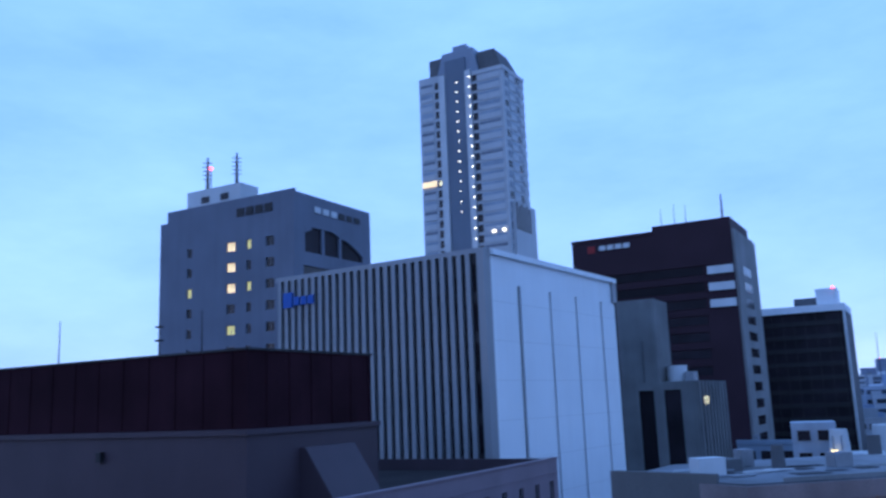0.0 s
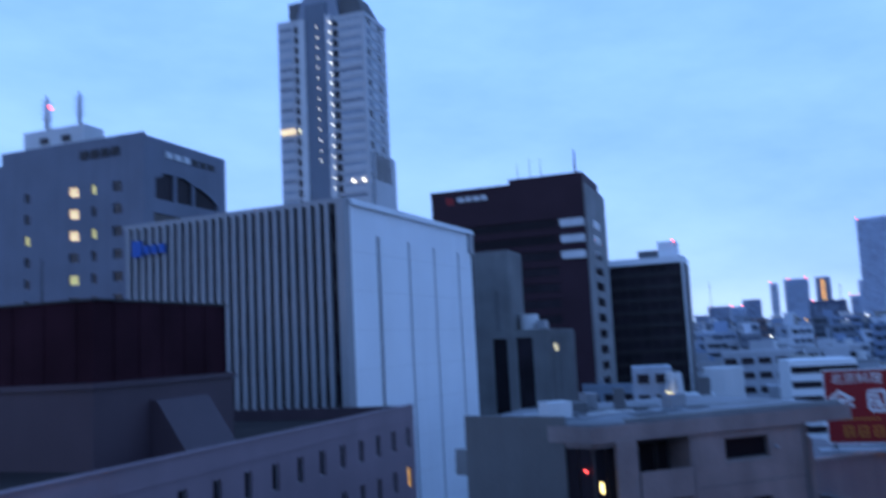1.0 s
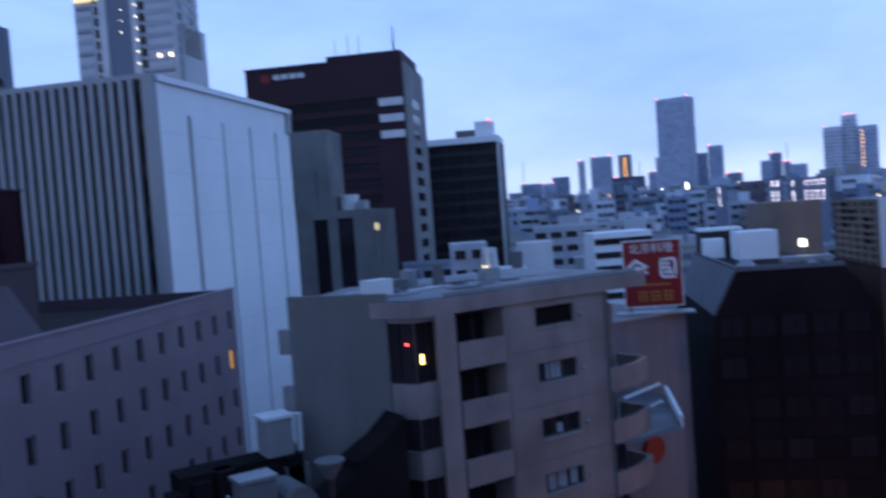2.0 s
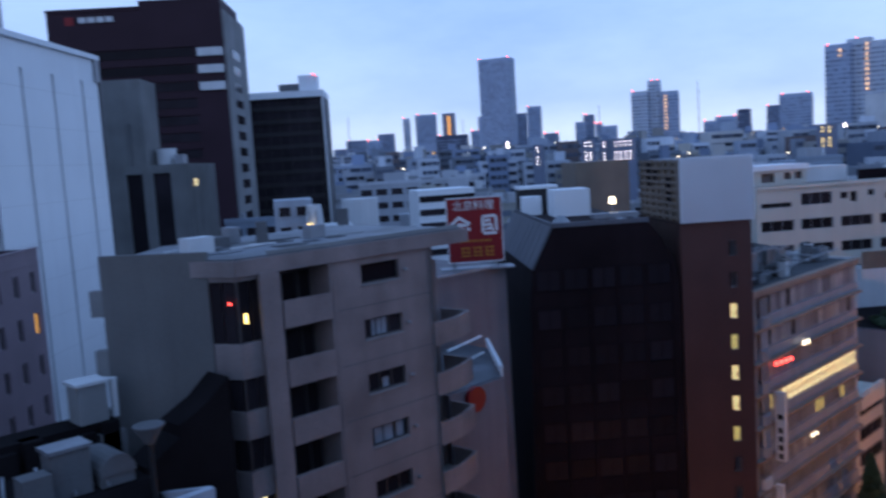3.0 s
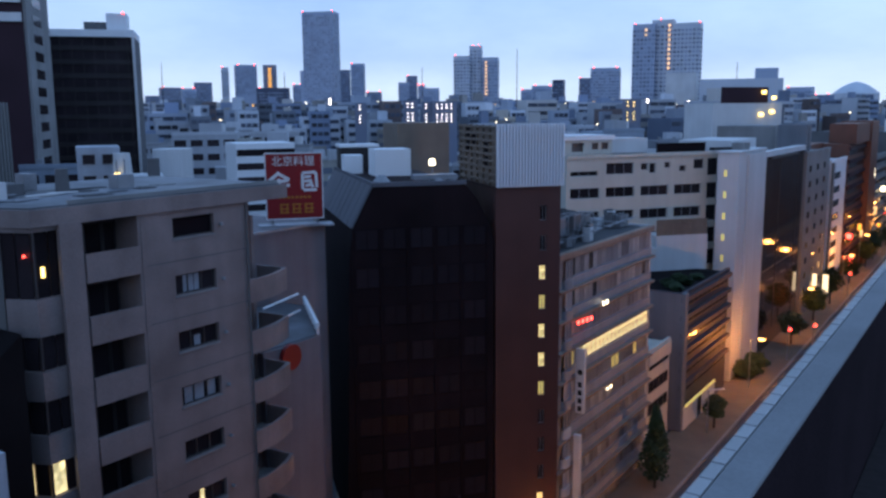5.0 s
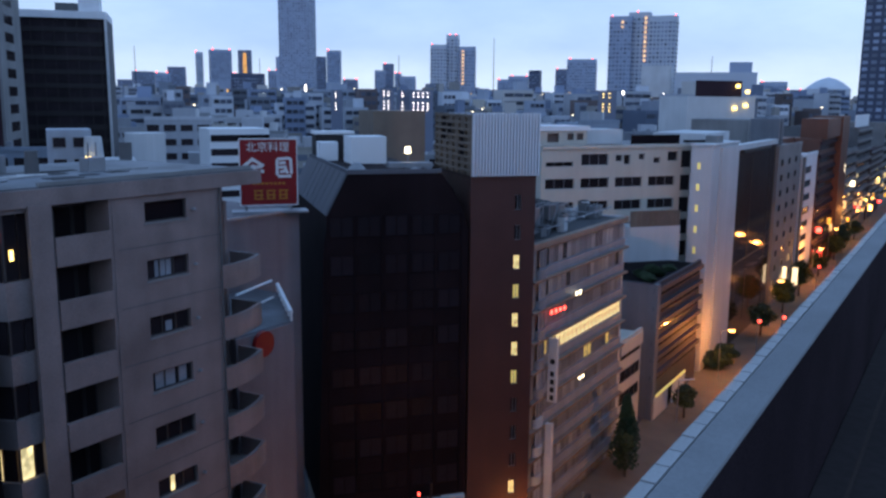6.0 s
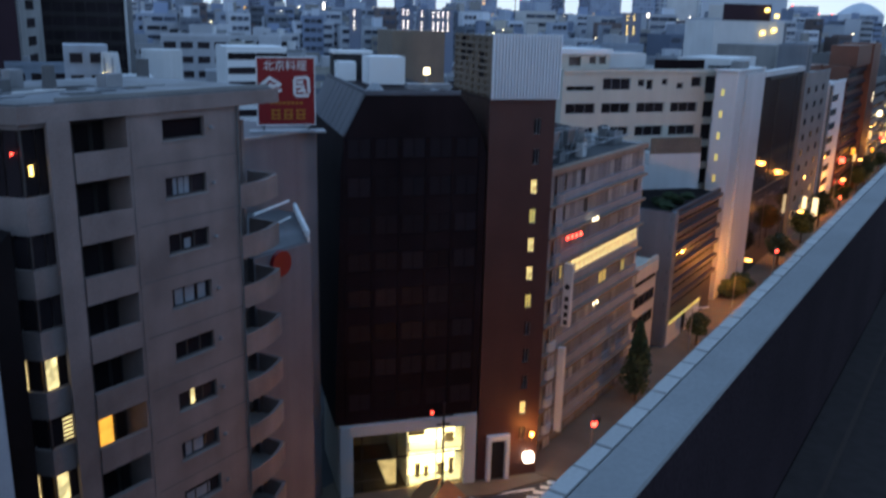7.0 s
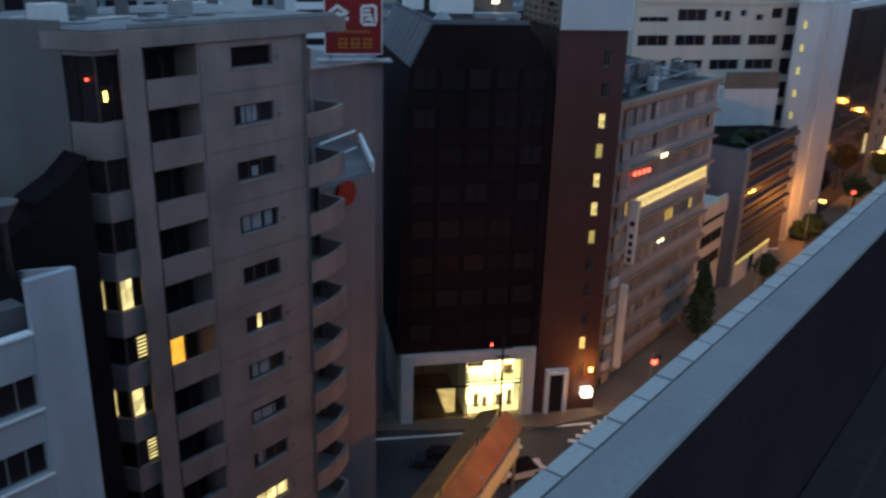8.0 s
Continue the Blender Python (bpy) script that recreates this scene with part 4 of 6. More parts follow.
def beige_building():
    b = thing("beige_office_building", "cream office building with dark ribbon windows and roof lobby", "building", bearing(113.0, 53.7, 125.5))
    # local x along the face
    top, L = Z - 6.5, 26.7
    wins = [(0.4, 5.0, Z - 9.6, Z - 8.9), (6.4, 11.1, Z - 9.5, Z - 7.8), (12.4, 13.6, Z - 9.0, Z - 8.0), (13.9, 15.0, Z - 9.5, Z - 8.0), (16.6, 17.6, Z - 8.8, Z - 7.9),
            (19.3, 20.5, Z - 9.4, Z - 8.5), (21.9, 23.8, Z - 9.1, Z - 7.6), (24.5, 26.5, Z - 10.2, Z - 7.5)]
    for k in range(8):
        z = Z - 12.9 - 3.5 * k
        wins += [(x, x + 4.9, z, z + 1.5) for x in (0.4, 6.4, 12.45, 18.5)] + [(24.5, 26.5, z - 0.9, z + 1.6)]
    wall(b, "R", 0, L, 0, top, wins, RENDER_CREAM, 0.4)
    part("core", Shape().box(0, L, 0.8, 14, 0, top - 0.5), INTERIOR, b)
    part("roof", Shape().box(0, L, 0.4, 14, top - 0.5, top - 0.1), ROOF_PALE, b)
    part("side_wall", Shape().box(-0.3, 0, 0.0, 14, 0, top), RENDER_CREAM, b)
    for h in wins:
        window(b, "R", h[0], h[2], h[1] - h[0], h[3] - h[2], None, 0, 0.2, 2 if h[1] - h[0] > 3 else 0)
    wall(b, "R", -0.8, 8.0, top, Z - 4.4, [(1.2, 3.2, top + 0.4, top + 1.7), (4.6, 5.7, top + 0.7, top + 1.7), (6.2, 7.4, top + 0.7, top + 1.7)], RENDER_CREAM, 0.3, 1.2)
    part("lobby_core", Shape().box(-0.8, 8.0, 1.9, 8, top, Z - 4.5), INTERIOR, b)
    part("lobby_roof", Shape().box(-1.1, 8.3, 0.9, 8.5, Z - 4.4, Z - 3.7), RENDER_WHITE, b, "white flat roof of the stair lobby")
    part("roof_fence", Shape().box(15.8, 24.8, 1.0, 1.15, top, top + 1.4), LOUVRE, b)
    part("roof_rim", Shape().box(-0.3, L + 0.2, -0.3, -0.004, top - 0.5, top), RENDER_CREAM, b)
    part("plant_room", Shape().box(8.6, 15.5, 3, 8, top, top + 2.2), RENDER_PALE, b)
    part("canopy", Shape().box(L - 1.5, L + 3.0, -0.6, 0.6, top + 0.2, top + 0.6), METAL_DARK, b)
    return b


beige_building()

# lower neighbours between the banded block and the beige one
nb = thing("rooftop_annex", "pale rooftop annex with a rusty fence", "building", bearing(121.5, 43.2, 131))
part("wall", Shape().box(0, 8.6, 0, 5, Z - 24.4, Z - 18.6), RENDER_PALE, nb)
part("roof_box", Shape().box(-3.4, -0.02, 0, 5, Z - 24.4, Z - 20.4), RENDER_PALE, nb)
for i_ in range(9):
    part("fence_panel", Shape().box(0.05 + 0.95 * i_, 0.95 + 0.95 * i_, 0.05, 0.12, Z - 18.6, Z - 16.2), BROWN_PANEL, nb)

# unseen blocks added on the own side, beyond the camera's roof, to darken reflections
for i_ in range(8):
    x_ = 62.0 + 42 * i_
    unseen_side = thing("avenue_building", "unseen plain block added to darken reflections from the near side of the avenue", "building", pose(x_, -16, 0), group="buildings along the avenue")
    part("wall", Shape().box(0, 40, 0, 15.2, 0, 34.0 + 3.0 * (i_ % 3)), CONC_DARK, unseen_side)
    part("roof_rim", Shape().box(-0.1, 40.1, 14.9, 15.3, 34.0 + 3.0 * (i_ % 3), 34.8 + 3.0 * (i_ % 3)), CONC_GREY, unseen_side)




def antenna(name, x, y, z0, z1, r=0.06, rungs=0, w=0.5, material=None, label="thin dark rooftop antenna mast"):
    a = thing(name, label, "antenna", pose(x, y, z0), group="rooftop antennas")
    sh = Shape().cyl(0, 0, 0, z1 - z0, r, r * 0.5, 6)
    part("mast", sh, material or METAL_DARK, a)
    for i in range(rungs):
        h = (z1 - z0) * (0.35 + 0.6 * i / max(1, rungs))
        part("arm", Shape().box(-w, w, -0.05, 0.05, h, h + 0.12), material or METAL_DARK, a)
    return a


# ---- mauve building with a louvred roof house ----
def mauve_building():
    b = thing("mauve_hotel_building", "mauve-tiled building with rows of small windows", "building", bearing(21.59, 64.48, 41))
    top, P = Z - 4.55, 3.0
    holes = [(-1.6 - 2.75 * j, -0.85 - 2.75 * j, Z - 7.6 - P * k, Z - 6.1 - P * k) for j in range(17) for k in range(9)]
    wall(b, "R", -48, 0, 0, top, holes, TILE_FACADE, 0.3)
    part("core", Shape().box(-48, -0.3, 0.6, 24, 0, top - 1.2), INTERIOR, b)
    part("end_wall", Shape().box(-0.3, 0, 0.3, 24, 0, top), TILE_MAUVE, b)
    part("roof", Shape().box(-48, -0.3, 0.3, 24, top - 1.2, top - 0.9), ROOF_BROWN, b)
    part("coping", Shape().box(-48, 0.08, -0.08, 0.38, top, top + 0.12), TILE_FACADE, b)
    part("cornice", Shape().box(-48, 0.05, -0.05, -0.004, top - 1.05, top - 0.95), TILE_FACADE, b)
    for h in holes:
        if h[0] > -30:
            lit = LIT_AMBER if abs(h[0] + 1.6) < 0.1 and abs(h[2] - (Z - 10.6)) < 0.1 else None
            window(b, "R", h[0], h[2], 0.75, 1.5, lit, 0, 0.15, 0)
    return b


mauve_building()
rh = thing("roof_house", "pale roof house with a dark louvred screen on top", "roof house", bearing(-1.28, 47.53, 41))
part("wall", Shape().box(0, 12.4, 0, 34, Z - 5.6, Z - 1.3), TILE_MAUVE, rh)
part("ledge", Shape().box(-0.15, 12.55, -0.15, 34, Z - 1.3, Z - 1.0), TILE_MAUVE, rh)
part("screen", Shape().box(0.5, 12.35, 0.4, 34, Z - 1.0, Z + 3.3), SCREEN_BROWN, rh, "dark brown louvred screen")
for i_ in range(15):
    part("panel_seam", Shape().box(0.44, 0.498, 1.5 + 2.2 * i_, 1.6 + 2.2 * i_, Z - 1.0, Z + 3.3), SCREEN_BROWN, rh)
for i_ in range(6):
    part("panel_seam", Shape().box(2.0 + 2.0 * i_, 2.1 + 2.0 * i_, 0.34, 0.398, Z - 1.0, Z + 3.3), SCREEN_BROWN, rh)
part("screen_cap", Shape().box(0.4, 12.45, 0.3, 34, Z + 3.3, Z + 3.42), METAL_DARK, rh)
part("hatch", Shape().box(0, 0.5, 0.2, 0.6, 0, 0.6), METAL_DARK, rh, at=pose(-0.3, 11.0, Z - 2.7))
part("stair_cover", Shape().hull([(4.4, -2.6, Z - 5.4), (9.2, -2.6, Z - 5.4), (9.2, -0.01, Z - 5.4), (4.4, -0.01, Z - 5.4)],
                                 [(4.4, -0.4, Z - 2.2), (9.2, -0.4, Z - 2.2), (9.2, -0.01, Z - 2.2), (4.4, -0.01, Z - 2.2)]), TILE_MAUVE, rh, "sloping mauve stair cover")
for u_, w_, h_ in ((5.4, 0.0, 6.0), (9.0, 0.3, 6.2), (18.5, 0.0, 6.4)):
    q_ = bearing(-1.28, 47.53, 41) @ Vector((2.0, u_, 0))
    antenna("roof_antenna", q_.x, q_.y, Z + 3.4, Z + h_, 0.05, 2 if w_ else 0, 0.25)


# ---- ribbed white building ----
def ribbed_building():
    b = thing("ribbed_white_building", "white building with aluminium fins and tall window slits", "building", bearing(21.29, 82.29, 45))
    top, LR, LL = Z + 15.35, 33.0, 28.5
    slits = [(u, u + w, 2.0, Z + 12.0) for u, w in ((6.4, 0.75), (13.8, 0.55), (20.7, 0.55), (28.2, 0.6))]
    wall(b, "R", 0.9, LR, 0, top - 0.6, slits, RENDER_WHITE, 0.4)
    part("core", Shape().box(0.8, LR - 0.4, 0.8, LL, 0, top - 1.2), INTERIOR, b)
    part("end_wall", Shape().box(LR - 0.4, LR, 0.4, LL, 0, top - 0.6), RENDER_WHITE, b)
    part("corner_pier", Shape().box(-0.5, 0.9, -0.02, 0.8, 0, top), METAL_RIB, b)
    part("top_rim", Shape().box(0.9, LR + 0.4, -0.35, 0.6, top - 0.6, top), RENDER_WHITE, b)
    part("top_rim", Shape().box(LR - 0.2, LR + 0.4, 0.6, LL, top - 0.6, top), RENDER_WHITE, b)
    part("corner_notch", Shape().box(LR - 1.0, LR + 0.35, -0.3, -0.004, top - 3.2, top - 0.6), METAL_RIB, b)
    for s in slits:
        part("slit_glass", Shape().box(s[0], s[1], 0.3, 0.36, s[2], s[3]), GLASS_BLACK, b)
    for k in range(1, 14):
        part("panel_joint", Shape().box(0.95, LR - 0.02, -0.006, -0.002, 4.0 * k, 4.0 * k + 0.04), RENDER_PALE, b)
    part("back_glass", Shape().box(-0.1, 0.5, 0.8, LL, 0, top - 1.0), GLASS_BLACK, b)
    for k in range(14):
        part("spandrel", Shape().box(-0.19, -0.104, 0.8, LL, top - 1.6 - 4.0 * k, top - 0.4 - 4.0 * k), METAL_DARK, b)
    n = 26
    for i in range(n):
        y = 1.9 + (LL - 2.2) * i / (n - 1)
        part("fin", Shape().box(-0.5, 0.0, y - 0.26, y + 0.26, 0, top - 0.5), METAL_RIB, b)
    part("top_rim", Shape().box(-0.5, 0.6, 0.8, LL + 0.3, top - 0.5, top), METAL_RIB, b)
    part("roof", Shape().box(0.5, LR, 0.6, LL, top - 1.2, top - 1.0), ROOF_PALE, b)
    for y0, y1, z0, z1 in ((26.0, 27.4, 11.6, 13.4), (24.9, 25.7, 11.8, 12.8), (23.8, 24.6, 11.8, 12.8), (22.7, 23.5, 11.8, 12.8)):
        part("sign_bar", Shape().box(-0.75, -0.52, y0, y1, Z + z0, Z + z1), SIGN_BLUE, b, "blue sign in plain shapes")
    return b


ribbed_building()


# ---- tall buildings behind ----
def hotel():
    b = thing("grey_hotel", "grey hotel with a penthouse, lit windows and an arched top storey", "building", bearing(3.26, 119.96, 41))
    top = Z + 30.75
    rows = [Z + 23.3 - 3.1 * k for k in range(14)]
    cols = ((3.7, 1.6), (8.1, 0.9), (11.2, 1.7), (20.0, 1.0))
    holes = [(u, u + w, z, z + 1.4) for u, w in cols for z in rows]
    wall(b, "L", 0, 26.9, 0, top - 1.4, holes, HOTEL_GREY, 0.4)
    part("wall_top", Shape().box(0, 0.4, 0, 25.4, top - 1.4, top + 0.4), HOTEL_GREY, b)
    part("core", Shape().box(0.8, 19, 0.5, 26.5, 0, top - 1.5), INTERIOR, b)
    rnd = random.Random(11)
    lit = {(2, 0): LIT_WARM, (2, 1): LIT_WARM, (2, 2): LIT_WARM, (1, 0): LIT_DIM, (1, 2): LIT_DIM, (2, 4): LIT_DIM, (3, 2): LIT_DIM}
    for j, (u, w) in enumerate(cols):
        for k, z in enumerate(rows):
            window(b, "L", u, z, w, 1.4, lit.get((j, k)), 0, 0.2, 1 if w > 1.2 else 0)
    arch = [(2.4, 6.4, Z + 22.2, Z + 26.0), (7.0, 10.6, Z + 22.2, Z + 26.0), (11.2, 16.8, Z + 22.2, Z + 26.0)]
    wall(b, "R", 0.4, 19.0, 0, top, arch + [(2.0, 17.5, Z + 18.2, Z + 20.2)], HOTEL_GREY, 0.4)
    for a in arch:
        part("arch_window", Shape().box(a[0], a[1], 0.3, 0.36, a[2], a[3]), GLASS_BLACK, b)
    # the arch falls away in steps towards the end of the storey
    for x0, x1, z0, z1 in ((2.4, 4.0, 25.0, 25.6), (8.8, 10.6, 26.0, 25.4), (11.2, 13.0, 25.3, 24.9), (13.0, 14.8, 24.9, 24.2), (14.8, 16.8, 24.2, 23.1)):
        part("arch_head", Shape().hull([(x0, -0.02, Z + z0), (x1, -0.02, Z + z1), (x1, 0.29, Z + z1), (x0, 0.29, Z + z0)],
                                       [(x0, -0.02, Z + 26.0), (x1, -0.02, Z + 26.0), (x1, 0.29, Z + 26.0), (x0, 0.29, Z + 26.0)]), HOTEL_GREY, b)
    part("ribbon_window", Shape().box(2.0, 17.5, 0.3, 0.36, Z + 18.2, Z + 20.2), GLASS_DARK, b)
    part("end_wall", Shape().box(18.6, 19.0, 0.4, 26.5, 0, top), HOTEL_GREY, b)
    part("roof", Shape().box(0.4, 18.6, 0.4, 25, top - 1.5, top - 1.2), ROOF_PALE, b)
    for i in range(4):
        part("sign_bar", Shape().box(-0.15, -0.004, 4.0 + 1.8 * i, 5.4 + 1.8 * i, Z + 28.4, Z + 29.6), METAL_DARK, b)
    for i in range(6):
        part("sign_bar", Shape().box(4.6 + 2.0 * i, 6.0 + 2.0 * i, -0.15, -0.004, Z + 28.3, Z + 29.2), RENDER_PALE if i < 3 else METAL_DARK, b)
    p = part("penthouse", Shape().box(1.0, 5.0, 11.2, 22.2, top - 1.2, Z + 34.0), RENDER_PALE, b, "pale rooftop penthouse")
    for y in (13.5, 17.5):
        part("penthouse_window", Shape().box(0.9, 0.996, y, y + 1.6, Z + 31.8, Z + 32.8), GLASS_DARK, p)
    return b


hotel()
_h = bearing(3.26, 119.96, 41)
for u_, h_ in ((18.9, 39.4), (12.8, 39.1)):
    q_ = _h @ Vector((2.0, u_, 0))
    antenna("lattice_mast", q_.x, q_.y, Z + 33.9, Z + h_, 0.28, 5, 0.7, CONC_DARK, "dark lattice mast on the hotel roof")
beacon = antenna("roof_beacon", *(_h @ Vector((2.0, 18.2, 0))).xy, Z + 33.9, Z + 37.4, 0.1, label="thin mast with a red beacon")
part("lamp", Shape().box(-0.2, 0.2, -0.2, 0.2, 3.5, 3.8), LAMP_RED, beacon)


def tower():
    b = thing("residential_tower", "very tall pale residential tower with lit stair landings", "building", bearing(73.6, 251.45, 41))
    top, LL, LR, P = Z + 107.0, 31.4, 16.2, 3.4
    part("wall", Shape().box(0, LR, 0, 20.9, 0, top).box(0, LR, 20.9, LL, 0, Z + 109.0), RENDER_TOWER, b)
    part("annex_wall", Shape().box(2.0, LR + 1.6, -1.2, -0.02, 0, Z + 62.0), RENDER_TOWER, b)
    # central shaft: two pale pilasters and a darker recessed strip between them
    part("pilaster", Shape().box(-1.2, -0.02, 20.9, 23.2, 0, Z + 108.0), RENDER_PALE, b)
    part("pilaster", Shape().box(-1.2, -0.02, 11.2, 13.2, 0, Z + 108.0), RENDER_PALE, b)
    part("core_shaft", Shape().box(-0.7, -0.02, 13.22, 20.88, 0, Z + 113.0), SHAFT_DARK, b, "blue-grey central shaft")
    part("crown", Shape().hull([(0.0, 8.5, top + 0.02), (12, 8.5, top + 0.02), (12, 24.5, top + 0.02), (0.0, 24.5, top + 0.02)],
                               [(0.0, 10.5, Z + 116.0), (12, 10.5, Z + 116.0), (12, 22.0, Z + 116.0), (0.0, 22.0, Z + 116.0)]), SHAFT_BLUE, b, "blue-grey lift crown")
    part("crown_cap", Shape().box(0.2, 11.8, 13.0, 18.0, Z + 116.0, Z + 117.8), SHAFT_BLUE, b)
    part("dark_crown", Shape().hull([(0.6, 0.4, top), (15.0, 0.4, top), (15.0, 8.4, top), (0.6, 8.4, top)],
                                    [(1.2, 3.2, Z + 114.2), (11.0, 3.2, Z + 114.2), (11.0, 9.6, Z + 114.2), (1.2, 9.6, Z + 114.2)]), CONC_DARK, b, "dark sloping crown above the roof")
    part("dark_crown", Shape().box(1.0, 13, 22.2, 27.6, Z + 108.9, Z + 115.2), CONC_DARK, b, "dark crown above the roof")
    part("roof_rim", Shape().box(-0.3, 0.2, -0.3, 11.0, top - 1.0, top + 0.4).box(0.2, LR + 0.2, -0.3, 0.2, top - 1.0, top + 0.4), RENDER_TOWER, b)
    rnd = random.Random(9)
    for k in range(31):
        z = top - P * (k + 1)
        for y0, y1 in ((0.9, 9.1), (25.9, 30.9)):
            part("balcony", Shape().box(-0.2, -0.02, y0, y1, z, z + 1.9 if rnd.random() < 0.7 else z + 1.3), RENDER_TOWER, b)
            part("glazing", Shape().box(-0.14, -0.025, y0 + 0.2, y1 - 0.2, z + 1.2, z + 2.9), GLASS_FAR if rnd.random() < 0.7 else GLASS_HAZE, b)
        # recesses are flat plates on the wall, their shade put into dark colour
        for y0 in (9.3, 23.4):
            part("dark_recess", Shape().box(-0.10, -0.022, y0, y0 + 1.8, z + 0.5, z + 2.9), GLASS_DARK, b)
        part("landing_lamp", Shape().box(-1.35, -1.22, 11.4, 11.75, z + 1.6, z + 2.0), LAMP_WHITE, b)
        if k < 14:
            part("landing_lamp", Shape().box(-0.9, -0.72, 16.4, 16.65, z + 1.0, z + 1.25), LAMP_WHITE, b)
        for x0, x1 in ((1.6, 4.2), (9.8, 12.2)):
            part("dark_recess", Shape().box(x0, x1, -0.10, -0.022, z + 0.5, z + 2.7), GLASS_HAZE if k % 3 else GLASS_DARK, b)
        part("balcony", Shape().box(4.6, 9.4, -0.22, -0.02, z, z + 1.9), RENDER_TOWER, b)
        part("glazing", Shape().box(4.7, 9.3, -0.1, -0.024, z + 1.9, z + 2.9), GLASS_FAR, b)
        part("balcony", Shape().box(12.5, 16.1, -0.22, -0.02, z, z + 1.9), RENDER_TOWER, b)
    for i in range(6):
        part("louvre_slot", Shape().box(2.4 + 2.0 * i, 3.8 + 2.0 * i, -1.32, -1.21, Z + 53.0, Z + 61.8 - 0.8 * (i % 2)), GLASS_DARK, b)
    part("lit_flat", Shape().box(-0.62, -0.52, 25.6, 31.0, Z + 70.6, Z + 72.4), LIT_WARM, b)
    part("lit_flat", Shape().box(-0.2, -0.12, 23.5, 24.6, Z + 70.6, Z + 72.2), LIT_PALE, b)
    for y in (1.4, 5.0):
        part("sky_lamp", Shape().box(-0.62, -0.52, y, y + 0.9, Z + 52.4, Z + 53.2), LAMP_WHITE, b)
    return b


tower()


def brown_tower():
    b = thing("brown_office_tower", "dark brown granite office tower with a grey stair column", "building", bearing(96.93, 163.41, 41))
    top = Z + 35.4
    part("wall", Shape().box(0, 26, 0, 36.2, 0, top), BROWN_TOWER, b)
    part("upper_block", Shape().box(0, 20, 0, 17, top, Z + 37.2), BROWN_TOWER, b)
    part("roof_rim", Shape().box(-0.2, 0.3, 17.0, 36.3, top, top + 0.7), BROWN_TOWER, b)
    for k in range(20):
        z = Z + 27.0 - 3.6 * k
        part("window_band", Shape().box(-0.12, -0.03, 6.5, 35.5, z - 1.8, z), GLASS_BLACK, b)
        part("ledge", Shape().box(-0.3, -0.02, 6.2, 36.2, z + 0.2, z + 0.5), BROWN_TOWER, b)
        if k < 3:
            part("pale_panel", Shape().box(-0.5, -0.02, 0.2, 5.6, z - 1.9, z - 0.2), RENDER_PALE, b, "pale balcony panel")
        part("stair_opening", Shape().box(6.5, 15.5, -0.66, -0.61, z - 1.8, z + 0.1), GLASS_DARK, b)
    part("stair_column", Shape().box(0.3, 25, -0.6, -0.02, 0, Z + 34.6), CONC_GREY, b, "grey stair column")
    part("rounded_corner", Shape().cyl(25.0, 2.4, 0, Z + 34.4, 3.0, n=16), CONC_GREY, b)
    for i in range(4):
        part("sign_bar", Shape().box(-0.2, -0.02, 22.4 + 1.9 * i, 23.9 + 1.9 * i, Z + 33.2, Z + 34.3), RENDER_PALE, b)
    part("sign_mark", Shape().box(-0.2, -0.02, 30.6, 32.4, Z + 32.8, Z + 34.4), SIGN_RED, b)
    return b


brown_tower()
_b = bearing(96.93, 163.41, 41)
for u_, h_, r_ in ((2.0, 43.0, 0.28), (10.0, 42.0, 0.1), (12.5, 42.3, 0.1), (15.5, 41.5, 0.1)):
    q_ = _b @ Vector((3.0, u_, 0))
    antenna("roof_antenna", q_.x, q_.y, Z + 37.2, Z + h_, r_, 1 if r_ > 0.2 else 0, 0.5)


def black_slab():
    b = thing("black_glass_building", "black glass office building with a white frame", "building", bearing(143.58, 192.31, 41))
    top = Z + 21.3
    part("wall", Shape().box(0.5, 20, 0.5, 24, 0, top - 1.8), GLASS_BLACK, b)
    part("white_frame", Shape().box(-0.2, 0.9, -0.2, 24.2, top - 1.8, top).box(0.9, 20, -0.2, 24, top - 1.8, top), RENDER_WHITE, b, "white frame band")
    part("white_frame", Shape().box(-0.2, 0.5, -0.2, 0.4, 0, top - 1.8), RENDER_PALE, b)
    part("side_wall", Shape().box(0.5, 20, -0.18, 0.48, 0, top - 1.8), CONC_DARK, b)
    for k in range(14):
        z = top - 5.2 - 3.5 * k
        part("spandrel", Shape().box(0.3, 0.48, 1.0, 24, z, z + 1.2), METAL_DARK, b)
    for j in range(9):
        part("mullion", Shape().box(0.25, 0.3, 1.5 + 2.7 * j, 1.7 + 2.7 * j, 0, top - 1.9), METAL_DARK, b)
    part("plant_room", Shape().box(2, 10, 1.5, 6.5, top, Z + 25.6), RENDER_WHITE, b)
    part("plant_room", Shape().box(2, 10, 6.5, 12, top, Z + 23.4), CONC_DARK, b)
    part("roof_lamp", Shape().box(1.7, 1.95, 2.0, 2.5, Z + 25.6, Z + 25.9), LAMP_RED, b)
    return b


black_slab()


